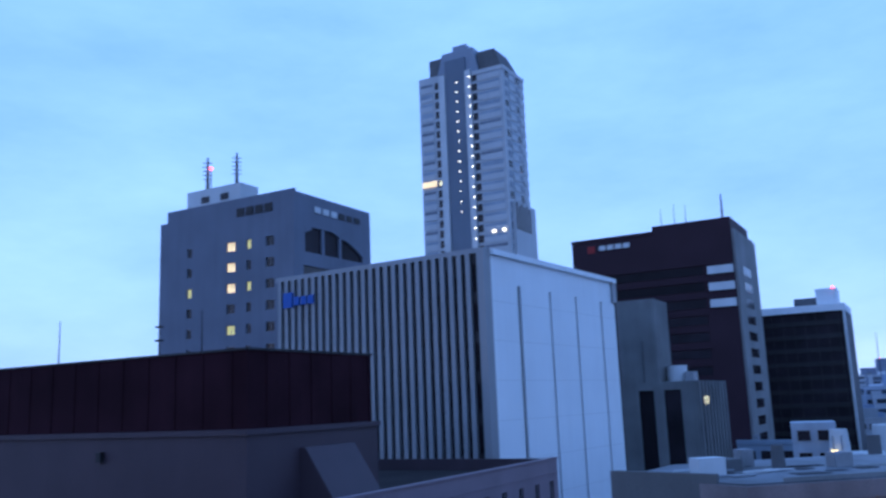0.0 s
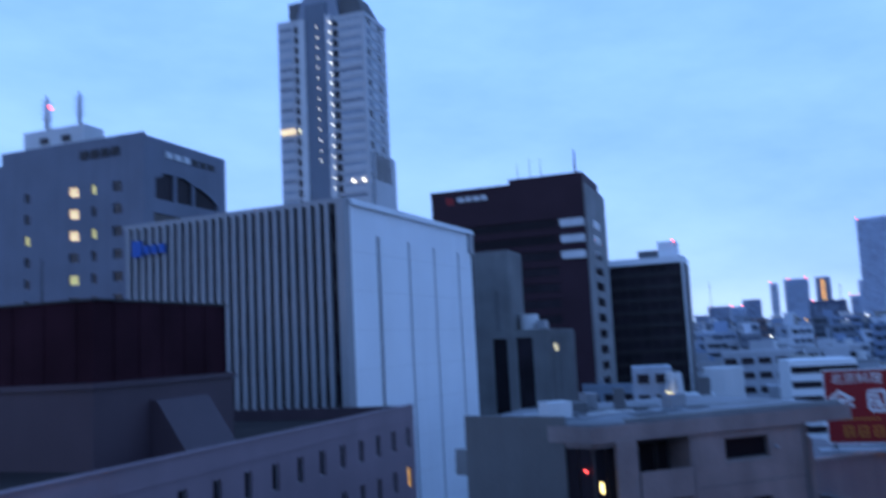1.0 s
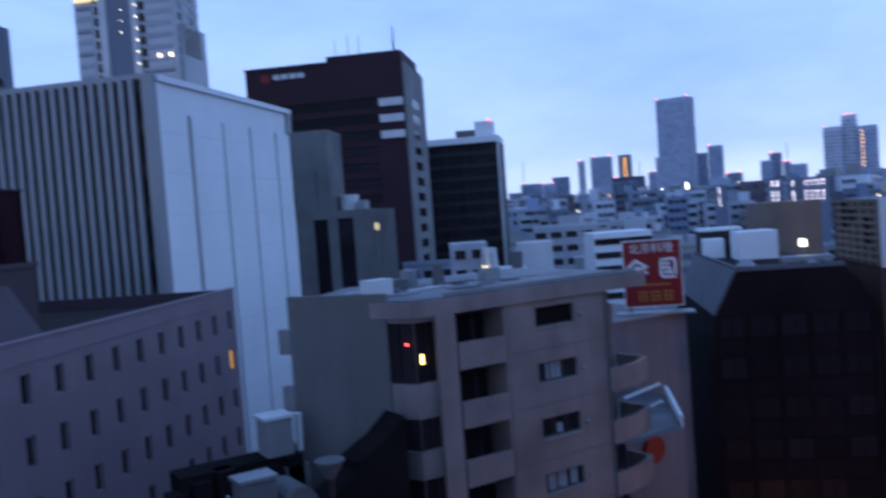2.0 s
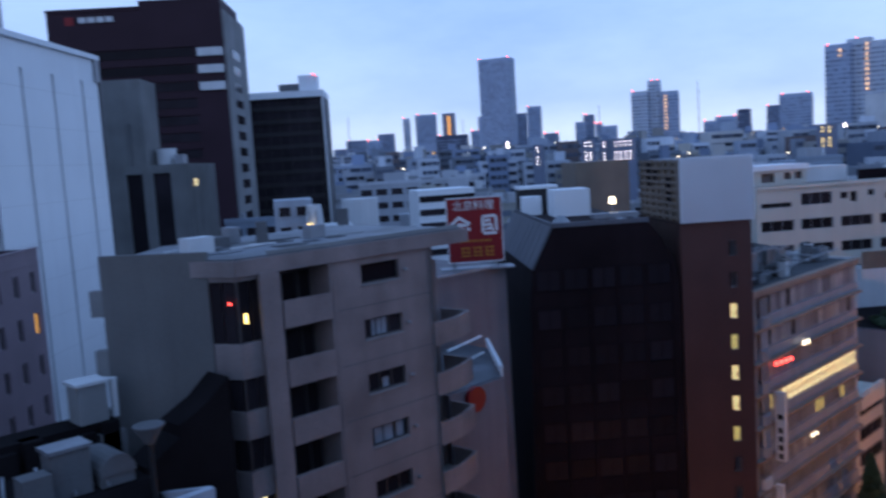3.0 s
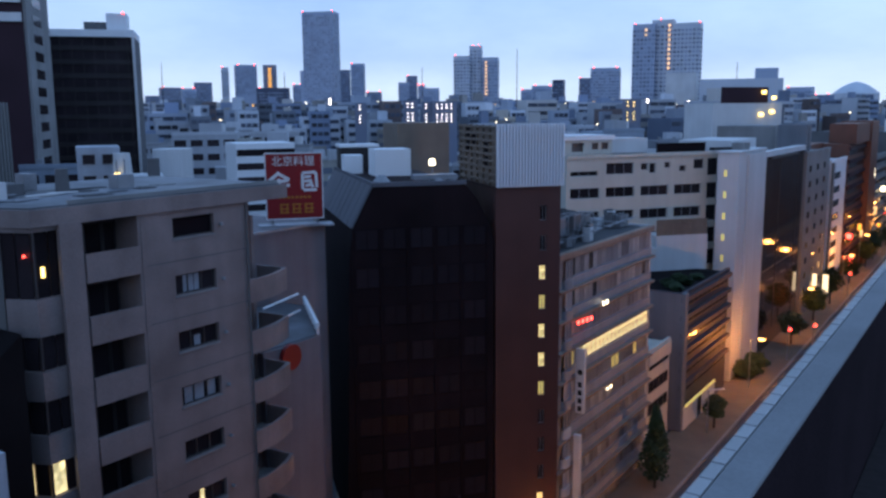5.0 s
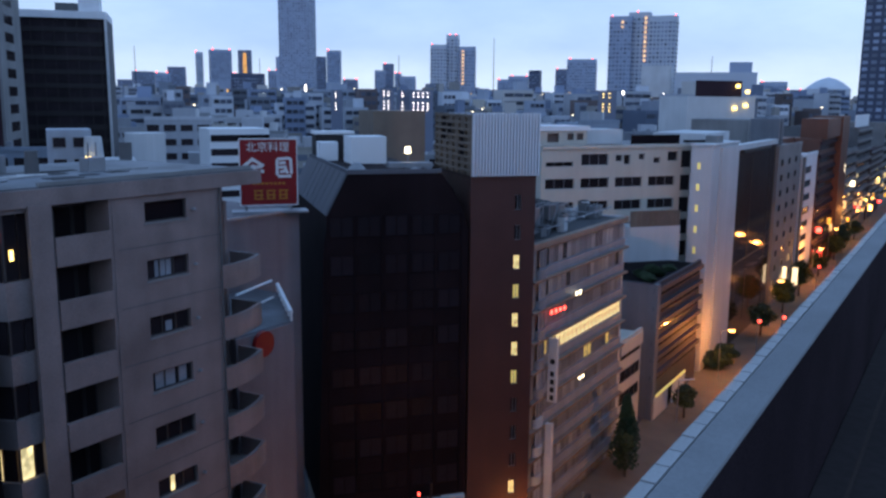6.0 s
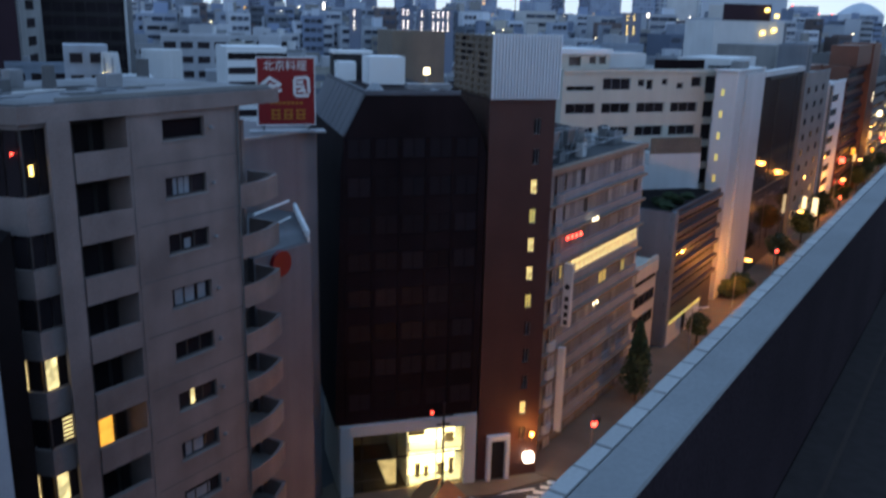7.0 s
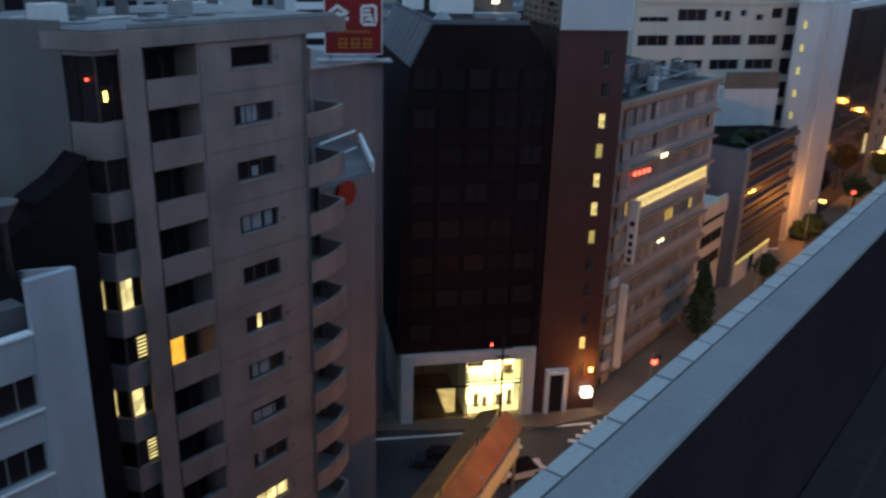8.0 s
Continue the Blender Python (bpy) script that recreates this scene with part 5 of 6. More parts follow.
def grey_slots():
    b = thing("grey_slotted_building", "grey building with tall dark window slots and vertical ribs", "building", bearing(60.35, 115.14, 41))
    top = Z + 1.8
    slots = [(2.3, 4.8, 4, Z + 0.6), (6.3, 8.6, 4, Z + 0.6)]
    wall(b, "L", 0, 11.2, 0, top, slots, CONC_SLOT, 0.5)
    for s in slots:
        part("slot_glass", Shape().box(0.4, 0.46, s[0], s[1], s[2], s[3]), GLASS_BLACK, b)
    part("wall", Shape().box(0.6, 20, 0.1, 11.2, 0, top - 0.3), CONC_DARK, b)
    for i in range(9):
        part("rib", Shape().box(0.3 + 2.2 * i, 1.2 + 2.2 * i, -0.35, 0.09, 0, top), CONC_SLOT, b)
    part("roof_house", Shape().box(0.3, 8.0, 5.4, 11.2, top - 0.3, Z + 14.3), CONC_SLOT, b)
    part("downpipe", Shape().cyl(0.15, 7.6, top, Z + 8.0, 0.12, n=8), CONC_DARK, b)
    part("water_tank", Shape().cyl(4.0, 3.6, top - 0.3, Z + 4.2, 1.5, n=16), RENDER_PALE, b)
    part("cooling_tower", Shape().box(2.0, 5, 0.8, 2.0, top - 0.3, Z + 3.2), STEEL, b)
    for i in range(3):
        part("window_lamp", Shape().box(3.0 + 1.0 * i, 3.2 + 1.0 * i, -0.42, -0.36, Z - 1.6, Z - 0.5), LIT_PALE, b)
    return b


grey_slots()



# ---- red roof sign and the building under it ----
def text_mesh(body, size, material, name="lettering"):
    cu = bpy.data.curves.new(name, "FONT")
    cu.body, cu.size, cu.extrude = body, size, 0.015
    tmp = bpy.data.objects.new(name, cu)
    scene.collection.objects.link(tmp)
    me = bpy.data.meshes.new_from_object(tmp.evaluated_get(bpy.context.evaluated_depsgraph_get()))
    bpy.data.objects.remove(tmp)
    me.materials.clear()
    me.materials.append(material)
    return me


def red_sign():
    s = thing("red_roof_sign", "red roof sign with white and gold lettering", "sign", bearing(47.6, 48.5, 131) @ pose(0, 0, Z) @ Matrix.Scale(1.172, 4) @ pose(0, 0, -Z))
    part("panel", Shape().box(0, 3.72, 0, 0.3, Z - 7.1, Z - 2.75), SIGN_RED, s)
    part("rim", Shape().box(-0.06, 0.0, -0.05, 0.32, Z - 7.16, Z - 2.69).box(3.72, 3.78, -0.05, 0.32, Z - 7.16, Z - 2.69).box(0, 3.72, -0.05, 0.32, Z - 7.16, Z - 7.1).box(0, 3.72, -0.05, 0.32, Z - 2.75, Z - 2.69), SIGN_WHITE, s)
    part("lettering", text_mesh("\u5317\u4eac\u6599\u7406", 0.72, SIGN_WHITE), None, s, "white brushed lettering", at=pose(0.38, -0.03, Z - 3.5, 90, 0, 0))
    # two large white emblems of brushed strokes, and gold bars
    def strokes(lines, thick):
        sh = Shape()
        for i, (xa, za, xb, zb) in enumerate(lines):
            d = Vector((xb - xa, zb - za)).normalized() * thick / 2
            ring = [(xa + d.y - d.x, za - d.x - d.y), (xb + d.y + d.x, zb - d.x + d.y), (xb - d.y + d.x, zb + d.x + d.y), (xa - d.y - d.x, za + d.x - d.y)]
            sh.hull([(x, -0.004, Z + z) for x, z in ring][::-1], [(x, -0.03 - 0.002 * i, Z + z) for x, z in ring][::-1])
        return sh

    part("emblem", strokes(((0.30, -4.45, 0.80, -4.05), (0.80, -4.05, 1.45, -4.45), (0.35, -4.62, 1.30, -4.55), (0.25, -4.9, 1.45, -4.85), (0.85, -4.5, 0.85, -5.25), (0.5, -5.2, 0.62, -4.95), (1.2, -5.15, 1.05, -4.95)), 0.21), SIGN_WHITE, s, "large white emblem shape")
    part("emblem", strokes(((2.42, -4.2, 2.42, -5.05), (2.5, -4.05, 3.2, -4.0), (3.32, -4.1, 3.36, -4.95), (2.55, -5.2, 3.25, -5.2), (2.65, -4.32, 2.9, -4.3), (2.62, -4.6, 2.95, -4.58), (2.7, -4.9, 2.92, -4.85), (3.0, -4.75, 3.08, -4.95)), 0.19), SIGN_WHITE, s, "large white emblem shape")
    for i in range(8):
        part("gold_bar", Shape().box(0.78 + 0.28 * i, 0.98 + 0.28 * i, -0.03, -0.004, Z - 5.75, Z - 5.6), SIGN_GOLD, s)
    for i in range(3):
        x = 0.85 + 0.82 * i
        part("gold_bar", Shape().box(x, x + 0.62, -0.03, -0.004, Z - 6.2, Z - 6.1).box(x, x + 0.62, -0.03, -0.004, Z - 6.5, Z - 6.4).box(x, x + 0.62, -0.03, -0.004, Z - 6.75, Z - 6.66)
             .box(x + 0.05, x + 0.15, -0.03, -0.004, Z - 6.66, Z - 6.2).box(x + 0.44, x + 0.54, -0.03, -0.004, Z - 6.66, Z - 6.2), SIGN_GOLD, s)
    for x in (0.3, 3.3):
        part("leg", Shape().box(x, x + 0.14, 0.31, 0.45, Z - 7.6, Z - 2.9), STEEL, s)
        part("brace", Shape().tube((x + 0.07, 0.4, Z - 3.4), (x + 0.07, 2.6, Z - 7.58), 0.05), STEEL, s)
    part("catwalk", Shape().box(-0.6, 4.4, -0.6, 0.9, Z - 7.62, Z - 7.5), STEEL, s)
    return s


red_sign()


def terrace_building():
    b = thing("terrace_building", "lilac-grey building with a lower pale roof terrace", "building")
    part("wall", Shape().prism([(40.9, 46.8), (51.7, 46.2), (53.3, 60.9), (40.9, 60.9)], 0, Z - 8.93), CONC_LILAC, b)
    part("roof_edge", Shape().box(40.4, 51.8, 45.9, 46.1, Z - 8.93, Z - 8.75), STEEL, b)
    part("side_window", Shape().box(42.6, 43.6, 46.6, 46.7, Z - 12.9, Z - 11.3), GLASS_DARK, b)
    wing = [(35.2, 36.7), (40.3, 36.7), (46.0, 43.3), (46.0, 46.0), (36.2, 46.0)]
    part("lower_wing", Shape().prism(wing, 0, Z - 14.4), CONC_LILAC, b)
    part("terrace_floor", Shape().prism([(35.4, 36.9), (40.1, 36.9), (45.8, 43.4), (45.8, 45.8), (36.4, 45.8)], Z - 14.4, Z - 14.3), ROOF_PALE, b, "pale roof terrace")
    part("terrace_rail", Shape().tube((40.2, 36.8, Z - 13.7), (45.9, 43.3, Z - 13.7), 0.16), RENDER_WHITE, b, "white terrace rail")
    part("terrace_rail", Shape().tube((40.2, 36.8, Z - 14.1), (45.9, 43.3, Z - 14.1), 0.06), RENDER_WHITE, b, "white terrace rail")
    for i in range(7):
        x, y = 40.2 + 5.7 * i / 6, 36.8 + 6.5 * i / 6
        part("rail_post", Shape().box(x - 0.06, x + 0.06, y - 0.06, y + 0.06, Z - 14.3, Z - 13.7), RENDER_WHITE, b)
    part("terrace_pipe", Shape().tube((41.6, 43.2, Z - 13.7), (45.6, 43.6, Z - 13.4), 0.09), RENDER_WHITE, b)
    part("terrace_pipe", Shape().tube((40.4, 40.6, Z - 14.0), (43.0, 41.0, Z - 13.8), 0.08), RENDER_PALE, b)
    part("gap_wall", Shape().prism([(46.4, 44.6), (48.0, 44.0), (50.5, 46.0), (46.4, 46.0)], 0, Z - 19.5), CONC_DARK, b)
    part("round_sign", Shape().cyl(0, 0, 0, 0.3, 0.82, n=24), SIGN_RED, b, "round red projecting sign", at=pose(37.35, 36.68, Z - 15.1, 90, 0, 0))
    return b


terrace_building()


def pale_neighbour():
    b = thing("pale_low_building", "bluish-white rendered building with dark windows and a cluttered roof", "building", pose(8.4, 29.3, 0))
    top, L, P = Z - 11.6, 6.9, 2.9
    holes = [(2.6 - 3.2 * j, 4.9 - 3.2 * j, top - 5.5 - P * k, top - 4.1 - P * k) for j in range(2) for k in range(7)]
    holes = [h for h in holes if h[0] > 0]
    wall(b, "R", 0, 5.0, 0, Z - 14.1, holes, RENDER_BLUISH, 0.3)
    part("pier", Shape().box(5.0, L, -0.05, 0.3, 0, Z - 12.0), RENDER_BLUISH, b, "bluish-white corner pier")
    part("core", Shape().box(0, L - 0.3, 0.6, 9, 0, Z - 14.9), INTERIOR, b)
    part("end_wall", Shape().hull([(L - 0.3, 0.3, 0), (L, 0.3, 0), (L, 9, 0), (L - 0.3, 9, 0)], [(L - 0.3, 0.3, Z - 12.0), (L, 0.3, Z - 12.0), (L, 9, Z - 14.6), (L - 0.3, 9, Z - 14.6)]), RENDER_BLUISH, b)
    part("roof", Shape().box(0, L - 0.3, 0.3, 9, Z - 14.9, Z - 14.6), ROOF_DARK, b)
    part("coping", Shape().box(0, 4.98, -0.08, 0.36, Z - 14.1, Z - 14.0), RENDER_WHITE, b)
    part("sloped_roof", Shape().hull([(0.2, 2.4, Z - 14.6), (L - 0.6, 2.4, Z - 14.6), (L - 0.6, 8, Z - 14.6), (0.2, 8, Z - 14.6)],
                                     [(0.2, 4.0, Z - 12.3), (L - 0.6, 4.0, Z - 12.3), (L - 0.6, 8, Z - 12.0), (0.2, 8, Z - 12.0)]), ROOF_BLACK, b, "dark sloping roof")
    for h in holes:
        w = window(b, "R", h[0], h[2], 2.3, 1.4, None, 0, 0.18, 2)
        part("sill", Shape().box(-0.1, 2.4, -0.3, -0.19, -0.14, -0.04), RENDER_WHITE, w)
    part("cooling_unit", Shape().box(2.5, 4.0, 4.4, 5.5, Z - 12.3, Z - 10.4), CONC_DARK, b)
    part("unit_lid", Shape().box(2.4, 4.1, 4.3, 5.6, Z - 10.4, Z - 10.25), STEEL, b)
    part("cooling_unit", Shape().box(1.2, 2.3, 3.8, 4.7, Z - 12.4, Z - 10.9), CONC_DARK, b)
    vault = [(5.0 + 0.75 * math.cos(math.pi * i / 10), Z - 11.8 + 0.8 * math.sin(math.pi * i / 10)) for i in range(11)]
    part("round_duct", Shape().hull([(x, 4.2, z) for x, z in vault], [(x, 6.4, z) for x, z in vault]).box(4.3, 5.7, 4.3, 6.3, Z - 12.3, Z - 11.8), CONC_DARK, b, "dark round-topped duct")
    part("cowl", Shape().cyl(6.1, 3.5, Z - 10.75, Z - 10.0, 0.16, 0.62, 16).cyl(6.1, 3.5, Z - 10.0, Z - 9.93, 0.64, 0.64, 16), CONC_DARK, b, "grey flared roof cowl")
    part("cowl_pole", Shape().cyl(6.1, 3.5, Z - 13.4, Z - 10.75, 0.13, n=8), METAL_DARK, b)
    for i in range(4):
        part("pipe", Shape().tube((0.6 + 1.3 * i, 4.1, Z - 12.1), (1.5 + 1.3 * i, 7.2, Z - 11.6), 0.07), STEEL, b)
    for i in range(3):
        part("roof_unit", Shape().box(0.8 + 1.7 * i, 1.9 + 1.7 * i, 1.0, 2.0, Z - 14.6, Z - 13.3), CONC_DARK, b)
    return b


pale_neighbour()
# near-black shapes fill the gap; its deep shade is put into their colour
back = thing("gap_shade_block", "near-black block with the gap's shade in its colour, beside the apartment gable", "building", pose(0, 33.4, 0))
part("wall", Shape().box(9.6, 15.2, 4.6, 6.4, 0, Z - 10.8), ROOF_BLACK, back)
part("water_tank", Shape().box(13.75, 15.05, 4.65, 5.95, Z - 10.8, Z - 9.05), CONC_GREY, back, "pale square water tank")
part("tank_lid", Shape().box(13.65, 15.15, 4.55, 6.05, Z - 9.05, Z - 8.9), RENDER_PALE, back)
part("tank_valve", Shape().cyl(15.5, 5.0, Z - 10.8, Z - 9.0, 0.16, 0.2, 10), RENDER_PALE, back)
part("low_tank", Shape().box(14.4, 15.6, 4.2, 4.62, Z - 13.0, Z - 11.3), CONC_DARK, back)
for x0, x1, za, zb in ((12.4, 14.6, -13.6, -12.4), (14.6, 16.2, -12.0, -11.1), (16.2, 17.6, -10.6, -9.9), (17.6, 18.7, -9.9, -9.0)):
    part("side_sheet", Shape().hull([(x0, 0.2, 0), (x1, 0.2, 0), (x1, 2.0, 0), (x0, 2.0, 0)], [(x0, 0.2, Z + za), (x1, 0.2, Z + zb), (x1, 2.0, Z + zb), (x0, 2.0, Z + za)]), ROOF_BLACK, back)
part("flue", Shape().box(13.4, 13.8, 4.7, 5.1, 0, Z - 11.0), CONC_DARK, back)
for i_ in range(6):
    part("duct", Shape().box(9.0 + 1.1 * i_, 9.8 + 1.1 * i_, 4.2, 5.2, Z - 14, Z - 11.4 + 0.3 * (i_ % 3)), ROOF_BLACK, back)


# ---- footbridge by the crossing ----
fb = thing("footbridge", "covered footbridge ramp lit orange by a street lamp", "footbridge", bearing(47.6, 30.6, 256))
part("deck", Shape().box(0, 16, -1.7, 1.6, 5.2, 5.6), CONC_GREY, fb)
part("parapet", Shape().box(0, 16, 1.5, 1.65, 5.6, 6.9), RENDER_CREAM, fb)
part("parapet", Shape().box(0, 16, -1.75, -1.6, 5.6, 6.9), RENDER_CREAM, fb)
part("roof", Shape().hull([(-0.4, -1.8, 8.0), (16, -1.8, 8.0), (16, -0.2, 8.7), (-0.4, -0.2, 8.7)], [(-0.4, -1.8, 8.1), (16, -1.8, 8.1), (16, -0.2, 8.8), (-0.4, -0.2, 8.8)]), BRIDGE_ORANGE, fb)
part("roof", Shape().hull([(-0.4, 0.2, 8.7), (16, 0.2, 8.7), (16, 1.7, 7.6), (-0.4, 1.7, 7.6)], [(-0.4, 0.2, 8.8), (16, 0.2, 8.8), (16, 1.7, 7.7), (-0.4, 1.7, 7.7)]), BRIDGE_ORANGE, fb)
for x_ in (0.5, 7.5, 14.5):
    for y_ in (-1.6, 1.45):
        part("post", Shape().cyl(x_, y_, 0, 8.0, 0.14, n=8), STEEL, fb)


# ---- street lamps, signals, trees ----
def street_lamp(x, y, h=9.0, power=900.0, toward=-1):
    s = thing("street_lamp", "tall steel street lamp with an orange sodium head", "street lamp", pose(x, y, 0.0), group="street lamps along the avenue")
    part("pole", Shape().cyl(0, 0, 0, h, 0.1, 0.06, 8), STEEL, s)
    part("arm", Shape().tube((0, 0, h - 0.05), (0, toward * 1.6, h + 0.35), 0.05), STEEL, s)
    part("head", Shape().box(-0.18, 0.18, toward * 1.6 - 0.4, toward * 1.6 + 0.4, h + 0.33, h + 0.5), STEEL, s)
    part("lens", Shape().cyl(0, toward * 1.6, h + 0.08, h + 0.32, 0.26 if x < 110 else 0.45, 0.34 if x < 110 else 0.5, 10), LAMP_SODIUM, s, "glowing orange lens")
    ld = bpy.data.lights.new("sodium_light", "POINT")
    ld.energy, ld.color, ld.shadow_soft_size = power, (1.0, 0.36, 0.06), 0.4
    lo = new("sodium_light", ld)
    lo.location = (x, y + toward * 1.6, h - 0.3)
    return s


for x_, h_, w_ in ((128.6, 7.8, 3000.0), (165, 9.0, 3000.0), (211.8, 8.4, 3600.0), (235, 10.2, 2400.0), (278, 10.4, 3300.0), (319, 10.4, 3000.0)):
    street_lamp(x_, 30.6, h_, w_)
for x_, y_, w_ in ((92, 6.0, 9000.0), (185, 6.0, 900.0), (224, 16.2, 900.0)):
    street_lamp(x_, y_, 8.8, w_, 1)
street_lamp(222.0, 24.0, 7.4, 700.0, -1)
street_lamp(45.0, 19.4, 10.0, 1900.0, 1)
# an unlit lamp arm over the crossing
dead_lamp = thing("street_lamp", "unlit steel street lamp with a pale arm", "street lamp", pose(107.0, 30.4, 0.0), group="street lamps along the avenue")
part("pole", Shape().cyl(0, 0, 0, 6.0, 0.09, 0.06, 8), STEEL, dead_lamp)
part("arm", Shape().tube((0, 0, 6.0), (0.8, -1.8, 6.3), 0.09), RENDER_WHITE, dead_lamp, "pale lamp arm")


def shop_sign(x, z, w, h, glow_mat):
    g = thing("shop_sign", "small glowing sign projecting over the avenue footway", "sign", pose(x, 32.9, z), group="shop signs along the avenue")
    part("bracket", Shape().box(-0.06, 0.06, -w - 0.2, 0.1, h * 0.45, h * 0.55), METAL_DARK, g)
    part("face", Shape().box(-0.14, 0.14, -w - 0.15, -0.15, 0, h), glow_mat, g, "glowing sign face")
    return g


sign_rnd = random.Random(17)
for x_, z_, w_, h_ in ((262, 23.0, 1.2, 2.4), (287, 17.0, 1.3, 1.6)):
    shop_sign(x_, z_, w_, h_, LAMP_WHITE)
for i_ in range(26):
    shop_sign(228 + 8.0 * i_ + sign_rnd.uniform(-2, 2), sign_rnd.uniform(2.5, 12.0), sign_rnd.uniform(0.6, 1.2), sign_rnd.uniform(0.7, 2.2),
              (LAMP_SODIUM, LIT_WARM, LAMP_RED, LAMP_YELLOW, LIT_AMBER, LAMP_WHITE)[sign_rnd.choice((0, 1, 1, 1, 2, 3, 4, 4))])


def signal(x, y):
    s = thing("traffic_signal", "traffic signal showing red", "traffic signal", pose(x, y, 0), group="traffic signals")
    part("pole", Shape().cyl(0, 0, 0, 6.2, 0.1, n=8), STEEL, s)
    part("housing", Shape().box(-0.7, 0.7, -0.5, -0.2, 5.4, 5.9), METAL_DARK, s)
    part("red_light", Shape().box(-0.75, -0.4, -0.6, -0.5, 5.45, 5.85).box(-0.8, -0.7, -0.5, -0.2, 5.45, 5.85), LAMP_RED, s)
    return s


for p_ in ((69.5, 28.0), (147, 29.0), (152, 26.0), (205, 28.5)):
    signal(*p_)


def leaf_crown(seed, r, h):
    rnd = random.Random(seed)
    sh = Shape()
    for i in range(2200):
        a, c, q = rnd.uniform(0, 2 * math.pi), rnd.uniform(-1, 1), rnd.random() ** 0.4
        s = math.sqrt(1 - c * c) * (1 + 0.25 * math.sin(3 * a + 4 * c))
        p = Vector((r * q * s * math.cos(a), r * q * s * math.sin(a), h * q * c))
        d = Vector((rnd.gauss(0, 1), rnd.gauss(0, 1), rnd.gauss(0, 1))).normalized() * rnd.uniform(0.14, 0.3)
        e = d.orthogonal().normalized() * d.length * 0.7
        n = len(sh.v)
        sh.v += [tuple(p - d), tuple(p + e), tuple(p + d), tuple(p - e)]
        sh.f.append((n, n + 1, n + 2, n + 3))
    return sh


def cone_crown(seed, r, h):
    rnd = random.Random(seed)
    sh = Shape()
    for i in range(3600):
        u = rnd.random() ** 0.75
        a, q = rnd.uniform(0, 2 * math.pi), rnd.random() ** 0.45
        rr = r * (1 - u) ** 0.7 * min(1.0, 0.35 + 4 * u) * (1 + 0.22 * math.sin(3 * a + 9 * u) + 0.1 * math.sin(7 * a + 21 * u))
        p = Vector((rr * q * math.cos(a), rr * q * math.sin(a), h * u))
        d = Vector((rnd.gauss(0, 1), rnd.gauss(0, 1), rnd.gauss(0, 0.7))).normalized() * rnd.uniform(0.10, 0.24)
        e = d.orthogonal().normalized() * d.length * 0.6
        n = len(sh.v)
        sh.v += [tuple(p - d), tuple(p + e), tuple(p + d), tuple(p - e)]
        sh.f.append((n, n + 1, n + 2, n + 3))
    return sh


def cone_tree(x, y, h, r, seed):
    t = thing("street_tree", "tall dark conical street tree on the footway", "tree", pose(x, y, 0.1), group="street trees")
    part("trunk", Shape().cyl(0, 0, 0, h * 0.85, 0.16, 0.03, 8), BARK, t)
    for i in range(5):
        a, z = i * 2.4, h * (0.22 + 0.11 * i)
        part("limb", Shape().tube((0, 0, z), (math.cos(a) * r * 0.7, math.sin(a) * r * 0.7, z + 0.5), 0.04), BARK, t)
    part("crown", cone_crown(seed, r, h * 0.9), LEAF, t, at=pose(0, 0, h * 0.1))
    return t


CROWNS = [leaf_crown(s, 1.9, 3.2).mesh("crown", LEAF) for s in range(3)]


def tree(x, y, h, k, wide=1.0):
    t = thing("street_tree", "dense dark green street tree on the footway", "tree", pose(x, y, 0.1), group="street trees")
    part("trunk", Shape().cyl(0, 0, 0, h * 0.6, 0.18, 0.1, 8), BARK, t)
    for i in range(4):
        a = i * 1.57 + k
        part("limb", Shape().tube((0, 0, h * 0.4), (math.cos(a) * wide, math.sin(a) * wide, h * 0.72), 0.05), BARK, t)
    part("crown", CROWNS[k % 3], None, t, at=Matrix.LocRotScale((0, 0, h * 0.66), Euler((0, 0, k)), (wide, wide, h / 9)))
    return t


cone_tree(87.6, 30.4, 9.8, 1.9, 1)
cone_tree(90.5, 31.6, 8.6, 1.5, 2)
tree(109.5, 30.2, 4.6, 1, 0.75)
for i_, x_ in enumerate((158, 178, 196, 222, 248, 262, 290)):
    tree(x_, 30.6, 6.0 + (i_ % 3), i_, 1.2)
for x_ in (134, 139):
    hg = thing("hedge", "clipped dark green hedge in front of the slab building", "hedge", pose(x_, 32.4, 0.1), group="hedges")
    part("leaves", leaf_crown(int(x_), 2.2, 1.4), LEAF, hg, at=pose(0, 0, 1.4))


for i_ in range(7):
    pl = thing("roof_shrub", "dark green shrub in the roof garden", "shrub", pose(109.6 + 1.5 * i_, 36.0 + 1.1 * (i_ % 3), Z - 23.9), group="roof garden shrubs")
    part("leaves", CROWNS[i_ % 3], None, pl, at=Matrix.LocRotScale((0, 0, 0.45), Euler((0, 0, i_)), (0.5, 0.5, 0.16)))
for i_ in range(14):
    fl = thing("far_street_lamp", "distant orange street lamp along the avenue", "street lamp", pose(380 + 45 * i_, 27.5 - 14 * (i_ % 2), 0), group="far street lamps")
    part("pole", Shape().cyl(0, 0, 0, 9, 0.1, n=6), STEEL, fl)
    part("lens", Shape().box(-0.6, 0.6, -0.6, 0.6, 9, 9.7), LAMP_SODIUM, fl, "glowing orange lens")


